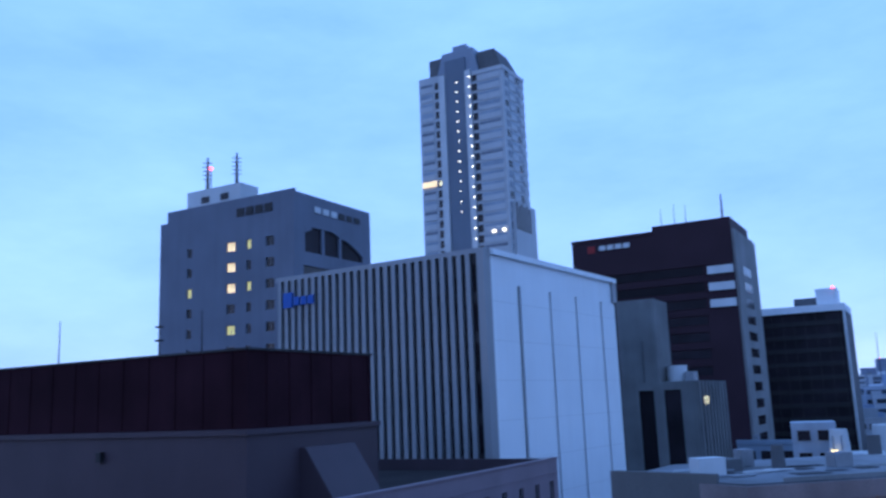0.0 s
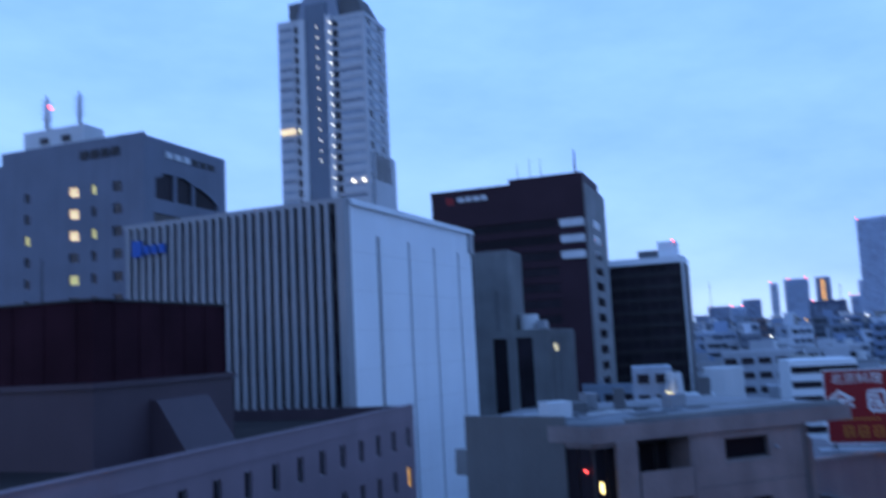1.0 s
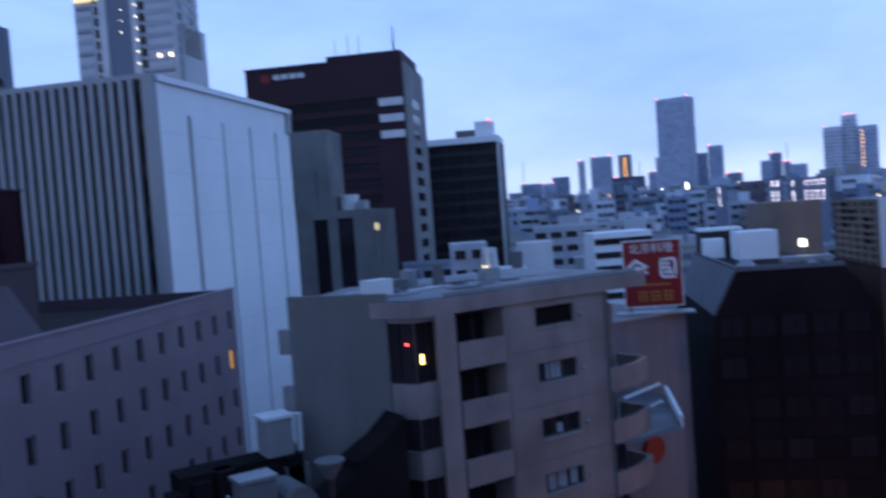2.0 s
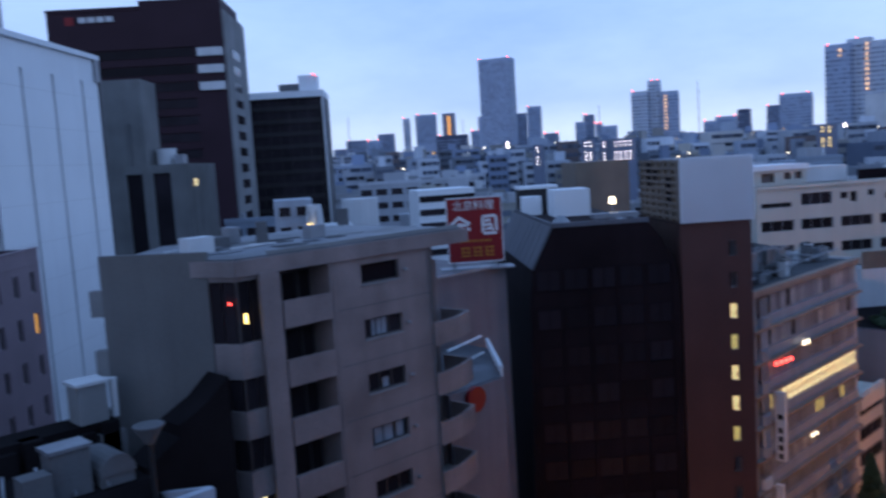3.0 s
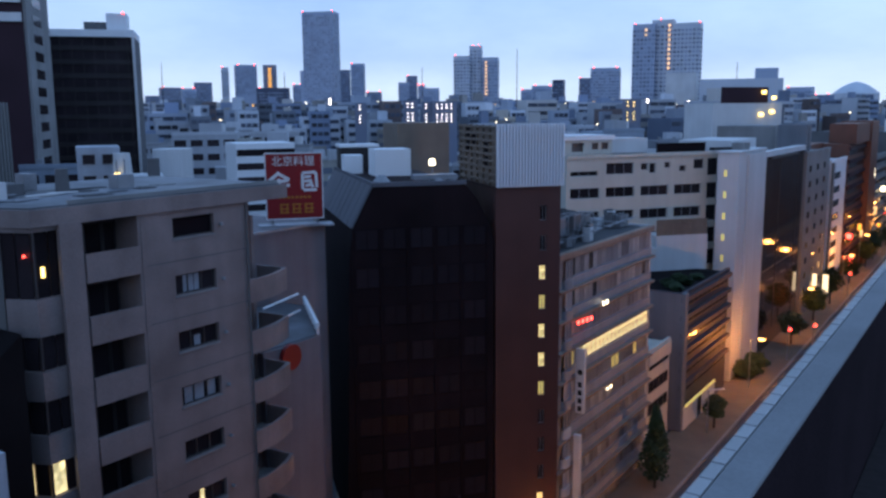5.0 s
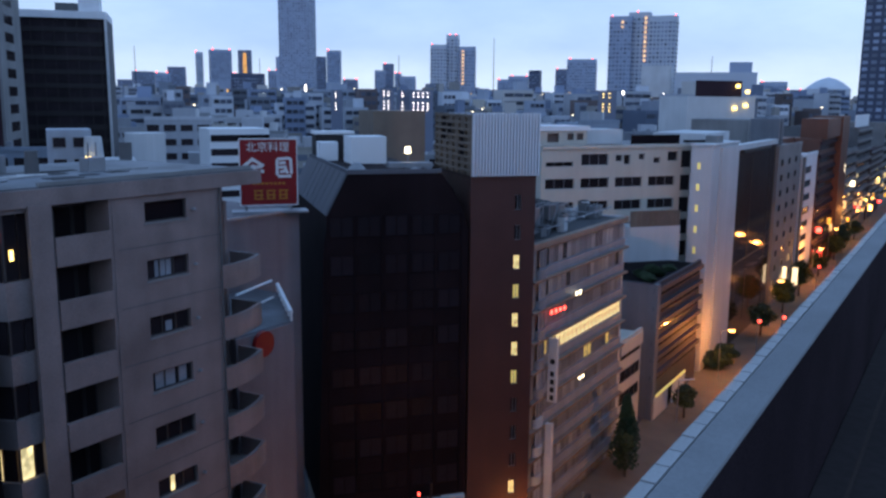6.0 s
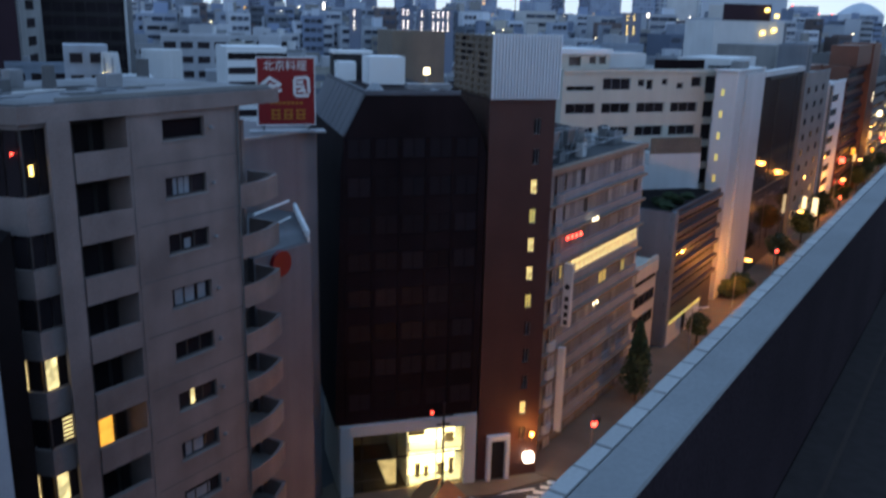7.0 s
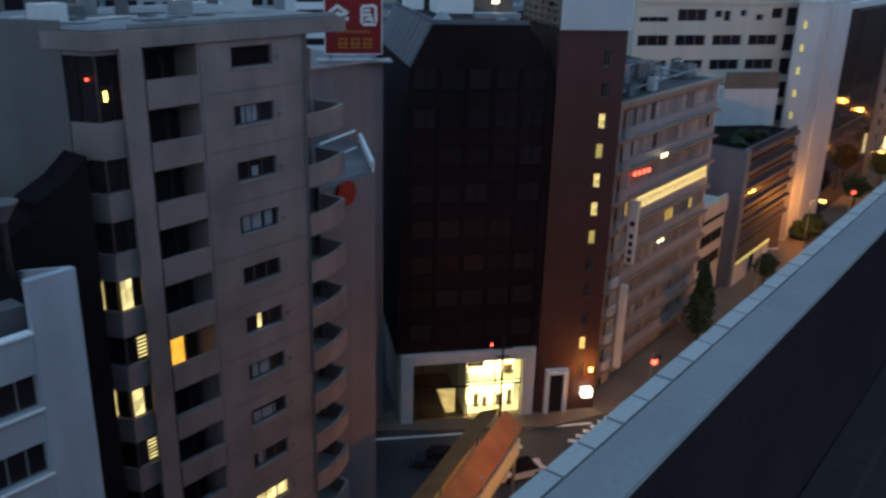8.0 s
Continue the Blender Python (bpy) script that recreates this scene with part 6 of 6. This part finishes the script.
tw = thing("lit_sign", "pair of upright glowing white sign boxes on a pole", "lit sign", pose(192.0, 32.2, 0.1))
part("pole", Shape().cyl(0, 0, 0, 7.6, 0.12, n=8), STEEL, tw)
for y_ in (-1.7, 0.6):
    part("light_box", Shape().prism([(-0.3, y_ + 0.2), (-0.1, y_), (0.1, y_), (0.3, y_ + 0.2), (0.3, y_ + 0.9), (0.1, y_ + 1.1), (-0.1, y_ + 1.1), (-0.3, y_ + 0.9)], 3.0, 7.0), LAMP_SIGN, tw)


def car(x, y, rz, paint, k=0):
    c = thing("car", "parked dark saloon car on the avenue", "car", pose(x, y, 0, 0, 0, rz), group="cars on the avenue")
    part("body", Shape().hull([(-2.1, -0.8, 0.3), (2.1, -0.8, 0.3), (2.1, 0.8, 0.3), (-2.1, 0.8, 0.3)], [(-2.05, -0.75, 0.85), (2.0, -0.75, 0.8), (2.0, 0.75, 0.8), (-2.05, 0.75, 0.85)]), paint, c)
    part("cabin", Shape().hull([(-1.6, -0.72, 0.85), (1.0, -0.72, 0.82), (1.0, 0.72, 0.82), (-1.6, 0.72, 0.85)], [(-1.1, -0.6, 1.42), (0.4, -0.6, 1.42), (0.4, 0.6, 1.42), (-1.1, 0.6, 1.42)]), GLASS_DARK, c)
    for sx in (-1.3, 1.3):
        for sy in (-0.8, 0.62):
            part("wheel", Shape().cyl(0, 0, 0, 0.18, 0.32, n=14), METAL_DARK, c, at=pose(sx, sy + 0.18, 0.32, 90, 0, 0))
    for sy in (-0.6, 0.6):
        part("tail_light", Shape().box(-2.14, -2.09, sy - 0.15, sy + 0.15, 0.6, 0.75), LAMP_RED, c)
        part("head_light", Shape().box(2.06, 2.1, sy - 0.15, sy + 0.15, 0.55, 0.7), GLASS_OFFICE, c)
    return c


PAINT_W, PAINT_D = mat("white_car_paint", (0.6, 0.6, 0.6), 0.3, 0.03, 1, 0), mat("dark_car_paint", (0.03, 0.03, 0.04), 0.3, 0.05, 1, 0)
for i_, (x_, y_, r_) in enumerate(((49.5, 38.0, 131), (52.5, 31.6, 150), (118, 25.5, 180), (131, 25.5, 180), (150, 22, 180), (172, 25.5, 0), (196, 22, 180), (225, 25.5, 0), (260, 22, 180))):
    car(x_, y_, r_, (PAINT_D, PAINT_W)[i_ % 2], i_)


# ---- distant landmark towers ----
# no haze volume: the air's paling is put into these base colours
HAZE_BLUE = mat("haze_tinted_blue_cladding", (0.33, 0.39, 0.50), 0.6, 0.08, 0.1, 0.0)
HAZE_DARK = mat("haze_tinted_dark_cladding", (0.17, 0.20, 0.27), 0.6, 0.10, 0.1, 0.0)
HAZE_PALE = mat("haze_tinted_pale_cladding", (0.47, 0.51, 0.57), 0.6, 0.08, 0.1, 0.0)
HAZE_NAVY = mat("haze_tinted_navy_glass", (0.06, 0.075, 0.12), 0.45, 0.15, 0.1, 0.0)
HAZE_GLASS = mat("haze_tinted_window_rows", (0.21, 0.25, 0.33), 0.5, 0.15, 0.2, 0.0, island=0.5)
LIT_STRIPE = glow("lit_stair_strip", (0.95, 0.55, 0.25), 1.1, 0.5, 0.4)


def skyline_tower(az0, az1, el, d, material, label, cols=0, rows=0, skew=14.0, beacons=(), stripes=(), shoulders=()):
    """A far tower that fills the bearings az0 to az1 and rises el times its distance over the eye.
    stripes: (share of the width, lamp material, lowest share of the height); shoulders: (share from, share to, el) of lower wings."""
    am = (az0 + az1) / 2
    a = radians(am)
    w = 2 * d * math.tan(radians((az1 - az0) / 2)) * (1 - 0.3 * math.sin(radians(abs(skew))))
    dep = max(12.0, w * 0.6)
    m = bearing(d * math.sin(a), d * math.cos(a), am + 90 + skew) @ pose(-w / 2, 0, 0)
    b = thing("distant_tower", label, "tower", m, group="towers on the skyline")
    h = Z + el * d
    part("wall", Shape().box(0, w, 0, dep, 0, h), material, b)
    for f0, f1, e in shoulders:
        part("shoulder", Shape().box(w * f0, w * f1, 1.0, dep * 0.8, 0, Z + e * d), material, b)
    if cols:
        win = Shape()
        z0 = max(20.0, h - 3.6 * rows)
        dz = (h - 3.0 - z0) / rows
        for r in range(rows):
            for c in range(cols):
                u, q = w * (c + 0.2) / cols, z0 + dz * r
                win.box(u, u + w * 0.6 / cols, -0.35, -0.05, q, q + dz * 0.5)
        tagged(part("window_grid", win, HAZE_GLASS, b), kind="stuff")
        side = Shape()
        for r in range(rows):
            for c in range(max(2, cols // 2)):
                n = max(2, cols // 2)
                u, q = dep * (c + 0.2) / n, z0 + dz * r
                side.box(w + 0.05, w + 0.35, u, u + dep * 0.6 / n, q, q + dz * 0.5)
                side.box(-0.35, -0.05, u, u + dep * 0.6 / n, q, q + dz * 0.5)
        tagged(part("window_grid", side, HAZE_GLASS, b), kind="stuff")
    for f, m_, low in stripes:
        q = Z + el * d * low
        while q < h - 4:
            part("landing_light", Shape().box(w * f, w * f + d * 0.0022, -0.9, -0.4, q, q + 1.8), m_, b)
            q += 3.6
    for f in beacons:
        part("beacon", Shape().box(w * f - d * 0.0005, w * f + d * 0.0005, 0.5, 1.5, h, h + d * 0.001), LAMP_RED, b)
    return b


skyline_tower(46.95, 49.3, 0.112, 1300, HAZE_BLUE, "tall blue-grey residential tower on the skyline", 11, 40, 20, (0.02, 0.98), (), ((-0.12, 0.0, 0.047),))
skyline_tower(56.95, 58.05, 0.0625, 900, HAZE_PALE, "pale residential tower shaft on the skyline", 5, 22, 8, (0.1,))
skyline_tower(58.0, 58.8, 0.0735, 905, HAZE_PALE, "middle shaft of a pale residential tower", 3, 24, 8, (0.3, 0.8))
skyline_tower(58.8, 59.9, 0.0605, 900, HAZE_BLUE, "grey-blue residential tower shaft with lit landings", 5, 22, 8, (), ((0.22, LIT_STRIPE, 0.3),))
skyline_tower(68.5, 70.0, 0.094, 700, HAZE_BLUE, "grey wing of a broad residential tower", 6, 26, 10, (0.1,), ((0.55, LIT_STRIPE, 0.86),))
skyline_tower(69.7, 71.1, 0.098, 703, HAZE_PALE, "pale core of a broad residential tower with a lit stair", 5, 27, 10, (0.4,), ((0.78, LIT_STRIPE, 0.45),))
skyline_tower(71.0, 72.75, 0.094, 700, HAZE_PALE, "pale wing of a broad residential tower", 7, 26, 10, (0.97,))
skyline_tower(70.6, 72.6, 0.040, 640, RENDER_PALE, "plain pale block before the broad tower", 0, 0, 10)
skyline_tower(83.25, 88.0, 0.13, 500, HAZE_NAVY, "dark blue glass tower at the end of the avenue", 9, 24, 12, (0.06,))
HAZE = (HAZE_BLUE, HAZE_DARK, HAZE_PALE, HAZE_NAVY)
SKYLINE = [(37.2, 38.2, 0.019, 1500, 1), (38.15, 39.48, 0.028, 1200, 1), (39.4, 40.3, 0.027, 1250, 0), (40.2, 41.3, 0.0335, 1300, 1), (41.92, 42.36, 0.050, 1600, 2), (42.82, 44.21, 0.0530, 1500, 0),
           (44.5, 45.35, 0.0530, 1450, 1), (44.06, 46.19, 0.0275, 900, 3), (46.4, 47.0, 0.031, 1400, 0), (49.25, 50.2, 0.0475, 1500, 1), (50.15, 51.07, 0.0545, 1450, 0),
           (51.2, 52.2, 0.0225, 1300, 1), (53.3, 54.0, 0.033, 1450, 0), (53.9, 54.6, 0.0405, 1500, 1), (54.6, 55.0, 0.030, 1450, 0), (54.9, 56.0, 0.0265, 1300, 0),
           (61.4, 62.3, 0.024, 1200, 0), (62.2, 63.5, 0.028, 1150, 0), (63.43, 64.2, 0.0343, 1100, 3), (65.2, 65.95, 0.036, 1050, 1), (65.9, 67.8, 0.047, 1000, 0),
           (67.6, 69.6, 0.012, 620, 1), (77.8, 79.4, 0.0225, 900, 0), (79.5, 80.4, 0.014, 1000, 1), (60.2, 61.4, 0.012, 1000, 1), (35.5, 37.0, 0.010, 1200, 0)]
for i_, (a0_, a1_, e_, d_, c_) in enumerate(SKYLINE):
    skyline_tower(a0_, a1_, e_, d_, HAZE[c_], "skyline tower with haze put into its colours", max(3, int((a1_ - a0_) * 6)), 14, (6, -10, 14, 3)[i_ % 4],
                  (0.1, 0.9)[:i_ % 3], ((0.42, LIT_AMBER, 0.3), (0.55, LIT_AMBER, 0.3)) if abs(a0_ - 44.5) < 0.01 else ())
big = thing("white_slab_block", "long pale block with a rooftop lift house", "building", bearing(620 * math.sin(radians(72.8)), 620 * math.cos(radians(72.8)), 165))
part("wall", Shape().box(0, 53.5, 0, 20, 0, Z + 620 * 0.0325), HAZE_PALE, big)
part("lift_house", Shape().box(35.5, 50, 2, 14, Z + 620 * 0.0325, Z + 620 * 0.0435), HAZE_BLUE, big)
for i_ in range(9):
    part("window_band", Shape().box(2.0 + 5.6 * i_, 6.0 + 5.6 * i_, -0.3, -0.02, Z + 6.0, Z + 7.6), HAZE_GLASS, big)
# flats with brightly lit open corridors
for a0_, a1_, top_, d_, n_, lamp_ in ((53.8, 54.4, 0.0125, 300, 2, LAMP_BOX), (55.0, 55.35, 0.011, 302, 1, LAMP_BOX), (55.75, 57.0, 0.011, 300, 4, LAMP_BOX), (68.2, 69.0, 0.012, 300, 2, LAMP_YELLOW), (50.6, 51.0, 0.010, 310, 1, LAMP_BOX)):
    am_ = radians((a0_ + a1_) / 2)
    w_ = d_ * radians(a1_ - a0_)
    fl = thing("lit_corridor_flats", "grey flats with brightly lit open corridors", "building", bearing(d_ * math.sin(am_), d_ * math.cos(am_), math.degrees(am_) + 90) @ pose(-w_ / 2, 0, 0), group="lit corridor flats")
    part("wall", Shape().box(-1, w_ + 1, 0, 12, 0, Z + top_ * d_), HAZE_DARK, fl)
    for c_ in range(n_):
        for r_ in range(6):
            if (c_ * 5 + r_ * 3) % 5 != 1:
                part("corridor_lamp", Shape().box(w_ * (c_ + 0.3) / n_, w_ * (c_ + 0.3) / n_ + 0.28, -0.3, -0.05, Z + top_ * d_ - 1.3 - 1.15 * r_, Z + top_ * d_ - 0.95 - 1.15 * r_), lamp_, fl)
dome = thing("arena_dome", "pale shallow arena dome far off", "arena", pose(2400 * math.sin(radians(81.8)), 2400 * math.cos(radians(81.8)), 0))
ds = Shape()
for i_ in range(6):
    a0, a1 = i_ / 6, (i_ + 1) / 6
    ds.cyl(0, 0, Z + 36 + 29 * a0, Z + 36 + 29 * a1, 54 * (1 - a0) ** 0.6, max(0.5, 54 * (1 - a1) ** 0.6), 32)
ds.cyl(0, 0, 0, Z + 36, 54, 54, 32)
part("shell", ds, HAZE_PALE, dome)

for az_, d_, t_ in ((38.3, 900, 0.055), (61.15, 600, 0.070), (54.9, 1000, 0.05), (45.9, 900, 0.045), (75.0, 620, 0.05)):
    antenna("far_mast", d_ * math.sin(radians(az_)), d_ * math.cos(radians(az_)), 20, Z + t_ * d_, d_ * 0.0006, 0, 0.5, METAL_DARK, "thin distant antenna mast")

# ---- particular roofs seen over the apartment block ----
def roof_at(az, d):
    return d * math.sin(radians(az)), d * math.cos(radians(az))


x_, y_ = roof_at(42.6, 120)
sb = thing("striped_white_building", "white building with three dark ribbon windows", "building", bearing(x_, y_, 122))
part("wall", Shape().box(0, 8.2, 0, 8, 0, Z - 4.2), RENDER_WHITE, sb)
for i_ in range(5):
    part("ribbon_window", Shape().box(0.15, 8.21, -0.06, -0.01, Z - 5.9 - 1.9 * i_, Z - 5.0 - 1.9 * i_), GLASS_DARK, sb)
x_, y_ = roof_at(38.6, 105)
tk = thing("white_tank_building", "plain white block with a rounded corner", "building", pose(x_, y_, 0))
part("wall", Shape().cyl(1.6, 1.8, 0, Z - 4.2, 2.3, n=20), RENDER_PALE, tk)
x_, y_ = roof_at(33.0, 95)
sg = thing("small_grey_building", "small pale building with square windows", "building", bearing(x_, y_, 123))
part("wall", Shape().box(0, 4.2, 0, 6, 0, Z - 3.4), RENDER_BLUISH, sg)
for i_ in range(4):
    for j_ in range(2):
        window(sg, "R", 0.5 + 1.9 * j_, Z - 5.2 - 2.2 * i_, 1.3, 1.1, None, -0.09, 0.0, 0)
x_, y_ = roof_at(35.0, 92)
rt = thing("round_tank_roof", "low roof with a round pale tank and a yellow lamp", "building", bearing(x_, y_, 125))
part("wall", Shape().box(0, 5, 0, 6, 0, Z - 6.4), RENDER_PALE, rt)
part("tank", Shape().cyl(1.0, 1.4, Z - 6.4, Z - 4.0, 1.0, 0.8, 14), RENDER_PALE, rt)
part("lamp", Shape().box(0.2, 0.7, -0.3, -0.05, Z - 6.2, Z - 5.9), LAMP_YELLOW, rt)
part("cabinet", Shape().box(3.4, 4.6, 0.5, 1.5, Z - 6.4, Z - 4.6), CONC_DARK, rt)
x_, y_ = roof_at(53.2, 118)
ng = thing("netted_building", "dark green netted building behind the roof lamp", "building", bearing(x_, y_, 128))
part("wall", Shape().box(0, 7.5, 0, 8, 0, Z - 1.6), BROWN_PANEL, ng)
x_, y_ = roof_at(74.0, 260)
sp = thing("spotlit_roof_building", "pale building with a dark roof hoarding and four yellow spotlights", "building", bearing(x_, y_, 128))
part("wall", Shape().box(-2, 22, 0, 14, 0, Z + 1.6), RENDER_PALE, sp)
part("hoarding", Shape().box(1, 17, 0.2, 0.6, Z + 1.6, Z + 6.2), BROWN_TOWER, sp)
for x2, z2 in ((14.5, 4.2), (18.0, 2.6), (13.8, -2.2), (17.6, -1.4)):
    part("spotlight", Shape().box(x2, x2 + 1.1, -0.8, -0.2, Z + z2, Z + z2 + 1.0), LAMP_YELLOW, sp)

# ---- the city between ----
KEEP_OUT = [(25, 42, 18), (58, 48, 17), (81, 45, 16), (5, 60, 32), (30, 95, 26), (0, 130, 24), (85, 262, 26), (98, 188, 30), (150, 205, 24), (62, 125, 18), (40, 48, 12),
            (130, 58, 26), (56, 108, 12), (15, 45, 16), (99, 50, 14), (0, 30, 24), (83, 93, 8), (65, 85, 8), (54, 82, 9), (50, 80, 6), (97, 72, 10), (256, 70, 14)] + [(r_ * 300 * math.sin(radians(a_)), r_ * 300 * math.cos(radians(a_)), 7) for a_ in (54.1, 55.2, 56.3, 68.6, 50.8) for r_ in (0.82, 0.92, 1.0)]
CITY_MATS = [mat("city_" + n_, c_, 0.8, 0.12, 0.15, 0.0, streak=0.2, piece=0.25) for n_, c_ in
             (("white", (0.46, 0.48, 0.52)), ("grey", (0.30, 0.32, 0.35)), ("cream", (0.40, 0.39, 0.36)), ("brown", (0.17, 0.13, 0.12)), ("blue", (0.26, 0.31, 0.38)))]
CITY_GLASS = (GLASS_DARK, GLASS_DARK, GLASS_HAZE)
rnd = random.Random(21)
def city_building(x, y, w, d, h, turn, k):
    b = thing("city_building", ("white rendered", "grey concrete", "cream tiled", "brown tiled", "blue-grey")[k] + " mid-rise city building with window rows", "building",
              bearing(x, y, turn), group="city buildings")
    w, d = round(w), round(d)
    part("wall", Shape().box(0, w, 0, d, 0, h), CITY_MATS[k], b)
    part("roof_rim", Shape().box(-0.15, w + 0.15, -0.15, 0.25, h, h + 0.8).box(-0.15, 0.25, 0.25, d, h, h + 0.8), CITY_MATS[k], b)
    bw, bd = max(2, int(w / 3.2)), max(2, int(d / 3.2))
    win = Shape()
    for f in range(min(7, int(h / 3.4))):
        z = h - 2.6 - 3.3 * f
        for j in range(bw):
            win.box(w * (j + 0.14) / bw, w * (j + 0.86) / bw, -0.12, -0.02, z, z + 1.5)
        for j in range(bd):
            win.box(-0.12, -0.02, d * (j + 0.14) / bd, d * (j + 0.86) / bd, z, z + 1.5)
    tagged(part("window_grid", win, CITY_GLASS[rnd.randrange(3)], b), kind="stuff")
    if rnd.random() < 0.75:
        a, c = rnd.uniform(0.1, 0.5) * w, rnd.uniform(0.2, 0.5) * d
        part("lift_house", Shape().box(a, a + 0.35 * w, c, c + 0.35 * d, h, h + rnd.uniform(2, 4)), CITY_MATS[rnd.choice((0, 0, 1, 2))], b)
    if rnd.random() < 0.5:
        a, c = rnd.uniform(0.55, 0.8) * w, rnd.uniform(0.1, 0.4) * d
        part("water_tank", Shape().cyl(a, c, h + 0.6, h + 2.6, 1.1, n=10).box(a - 0.8, a + 0.8, c - 0.8, c + 0.8, h, h + 0.6), RENDER_PALE, b)
    for _ in range(2):
        a, c = rnd.uniform(0.05, 0.85) * w, rnd.uniform(0.05, 0.85) * d
        part("air_conditioner", Shape().box(a, a + 1.4, c, c + 1.0, h, h + 1.2), STEEL, b)
    return b


count = 0
gx = -120
while gx < 460:
    gy = 36
    while gy < 640:
        x, y = gx + rnd.uniform(-4, 4), gy + rnd.uniform(0, 5)
        d_ = math.hypot(x, y)
        az_ = math.degrees(math.atan2(x, y))
        step = 24
        if 85 < d_ < 360 and 20 < az_ < 86 and count < 210 and not (y < 62 and x > 60) and all(math.hypot(x - cx, y - cy) > r + 11 for cx, cy, r in KEEP_OUT) and rnd.random() < (0.95 if d_ < 330 else 0.6):
            hi = -9 if d_ < 200 else (-5 if d_ < 350 else -1)
            h = Z + rnd.uniform(-24, hi)
            city_building(x, y, rnd.uniform(9, 15), rnd.uniform(9, 15), h, 41 + rnd.choice((0, 0, 0, 12, -8)), rnd.choice((0, 0, 0, 1, 2, 2, 3, 4)))
            count += 1
        gy += 19
    gx += 19

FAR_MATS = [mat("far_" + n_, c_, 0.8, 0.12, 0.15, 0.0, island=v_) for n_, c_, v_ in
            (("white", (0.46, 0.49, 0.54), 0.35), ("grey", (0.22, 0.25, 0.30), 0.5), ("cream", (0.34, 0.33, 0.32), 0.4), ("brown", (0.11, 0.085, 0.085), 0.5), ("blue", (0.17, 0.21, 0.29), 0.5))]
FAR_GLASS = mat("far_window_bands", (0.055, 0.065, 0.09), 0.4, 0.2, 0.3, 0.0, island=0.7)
far_shapes = [Shape() for _ in FAR_MATS]
far_glass, far_lit, far_lamp = Shape(), Shape(), Shape()


def turned(sh, x, y, w, d, z0, z1, ang):
    c, s_ = math.cos(ang), math.sin(ang)
    sh.prism([(x + c * a - s_ * b, y + s_ * a + c * b) for a, b in ((0, 0), (w, 0), (w, d), (0, d))], z0, z1)


for i_ in range(8200):
    d_ = 330 + 2400 * rnd.random() ** 1.5
    az_ = rnd.uniform(-28, 90)
    x, y = d_ * math.sin(radians(az_)), d_ * math.cos(radians(az_))
    if y < 66 or (d_ < 460 and az_ < 20):
        continue
    if any(math.hypot(x - cx, y - cy) < r + 26 for cx, cy, r in KEEP_OUT):
        continue
    w, d = rnd.uniform(5, 17), rnd.uniform(6, 16)
    ang = radians(49 + rnd.choice((0, 0, 0, 10, -12, 20)))
    h = Z + (rnd.uniform(-27, -3) if rnd.random() < 0.72 else rnd.uniform(-8, min(0.012 * d_, 16)))
    turned(far_shapes[rnd.choice((0, 0, 0, 1, 1, 2, 3, 4, 4))], x, y, w, d, 0, h, ang)
    if rnd.random() < 0.7:
        e = rnd.uniform(0.15, 0.5) * w
        c, s_ = math.cos(ang), math.sin(ang)
        turned(far_shapes[rnd.choice((0, 1, 2, 4))], x + c * e - s_ * e * 0.6, y + s_ * e + c * e * 0.6, w * 0.4, d * 0.35, h, h + rnd.uniform(1.5, 5), ang)
    if d_ < 1000:
        c, s_ = math.cos(ang), math.sin(ang)
        for f in range(4):
            z = h - 2.8 - 3.4 * f
            for g in range(3):
                e, q = 0.6 + (w - 1.0) * g / 3, 0.6 + (d - 1.0) * g / 3
                turned(far_glass, x + c * e + s_ * 0.15, y + s_ * e - c * 0.15, w / 3 - 0.7, 0.12, z, z + 1.5, ang)
                turned(far_glass, x - s_ * q - c * 0.15, y + c * q - s_ * 0.15, 0.12, d / 3 - 0.7, z, z + 1.5, ang)
            if rnd.random() < 0.05:
                turned(far_lit, x + c * 1.5 + s_ * 0.3, y + s_ * 1.5 - c * 0.3, rnd.uniform(1.2, w * 0.5), 0.12, z, z + 1.3, ang)
    if rnd.random() < 0.09:
        q = 0.0006 * d_
        far_lamp.box(x - q, x + q, y - q, y + q, h + 0.2, h + 0.2 + 2 * q)
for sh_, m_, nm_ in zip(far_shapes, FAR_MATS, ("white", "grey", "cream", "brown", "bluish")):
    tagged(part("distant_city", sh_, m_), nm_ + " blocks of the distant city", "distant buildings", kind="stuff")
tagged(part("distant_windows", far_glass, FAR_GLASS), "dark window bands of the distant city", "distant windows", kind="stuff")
tagged(part("distant_lit_windows", far_lit, LIT_WARM), "warm lit windows of the distant city", "distant windows", kind="stuff")
tagged(part("distant_lamps", far_lamp, LAMP_WHITE), "small white lamps of the distant city", "distant lamps", kind="stuff")

# ---- brightly lit sign fronts in the middle distance ----
lr = random.Random(5)
for i_ in range(26):
    az_, d_ = lr.uniform(40, 82), lr.uniform(350, 900)
    x, y = d_ * math.sin(radians(az_)), d_ * math.cos(radians(az_))
    if y < 70:
        continue
    hz = Z + d_ * lr.uniform(-0.006, 0.008)
    g_ = thing("lit_sign", "small brightly lit sign mast over distant roofs", "lit sign", bearing(x, y, az_ + 90), group="lit signs in the distance")
    part("mast", Shape().box(-0.2, 0.2, 0.2, 0.6, 0, hz + 2), METAL_DARK, g_)
    part("face", Shape().box(-0.4, 0.4, 0, 0.18, hz, hz + lr.uniform(1.5, 4)), LAMP_BOX if i_ % 3 else LIT_AMBER, g_)
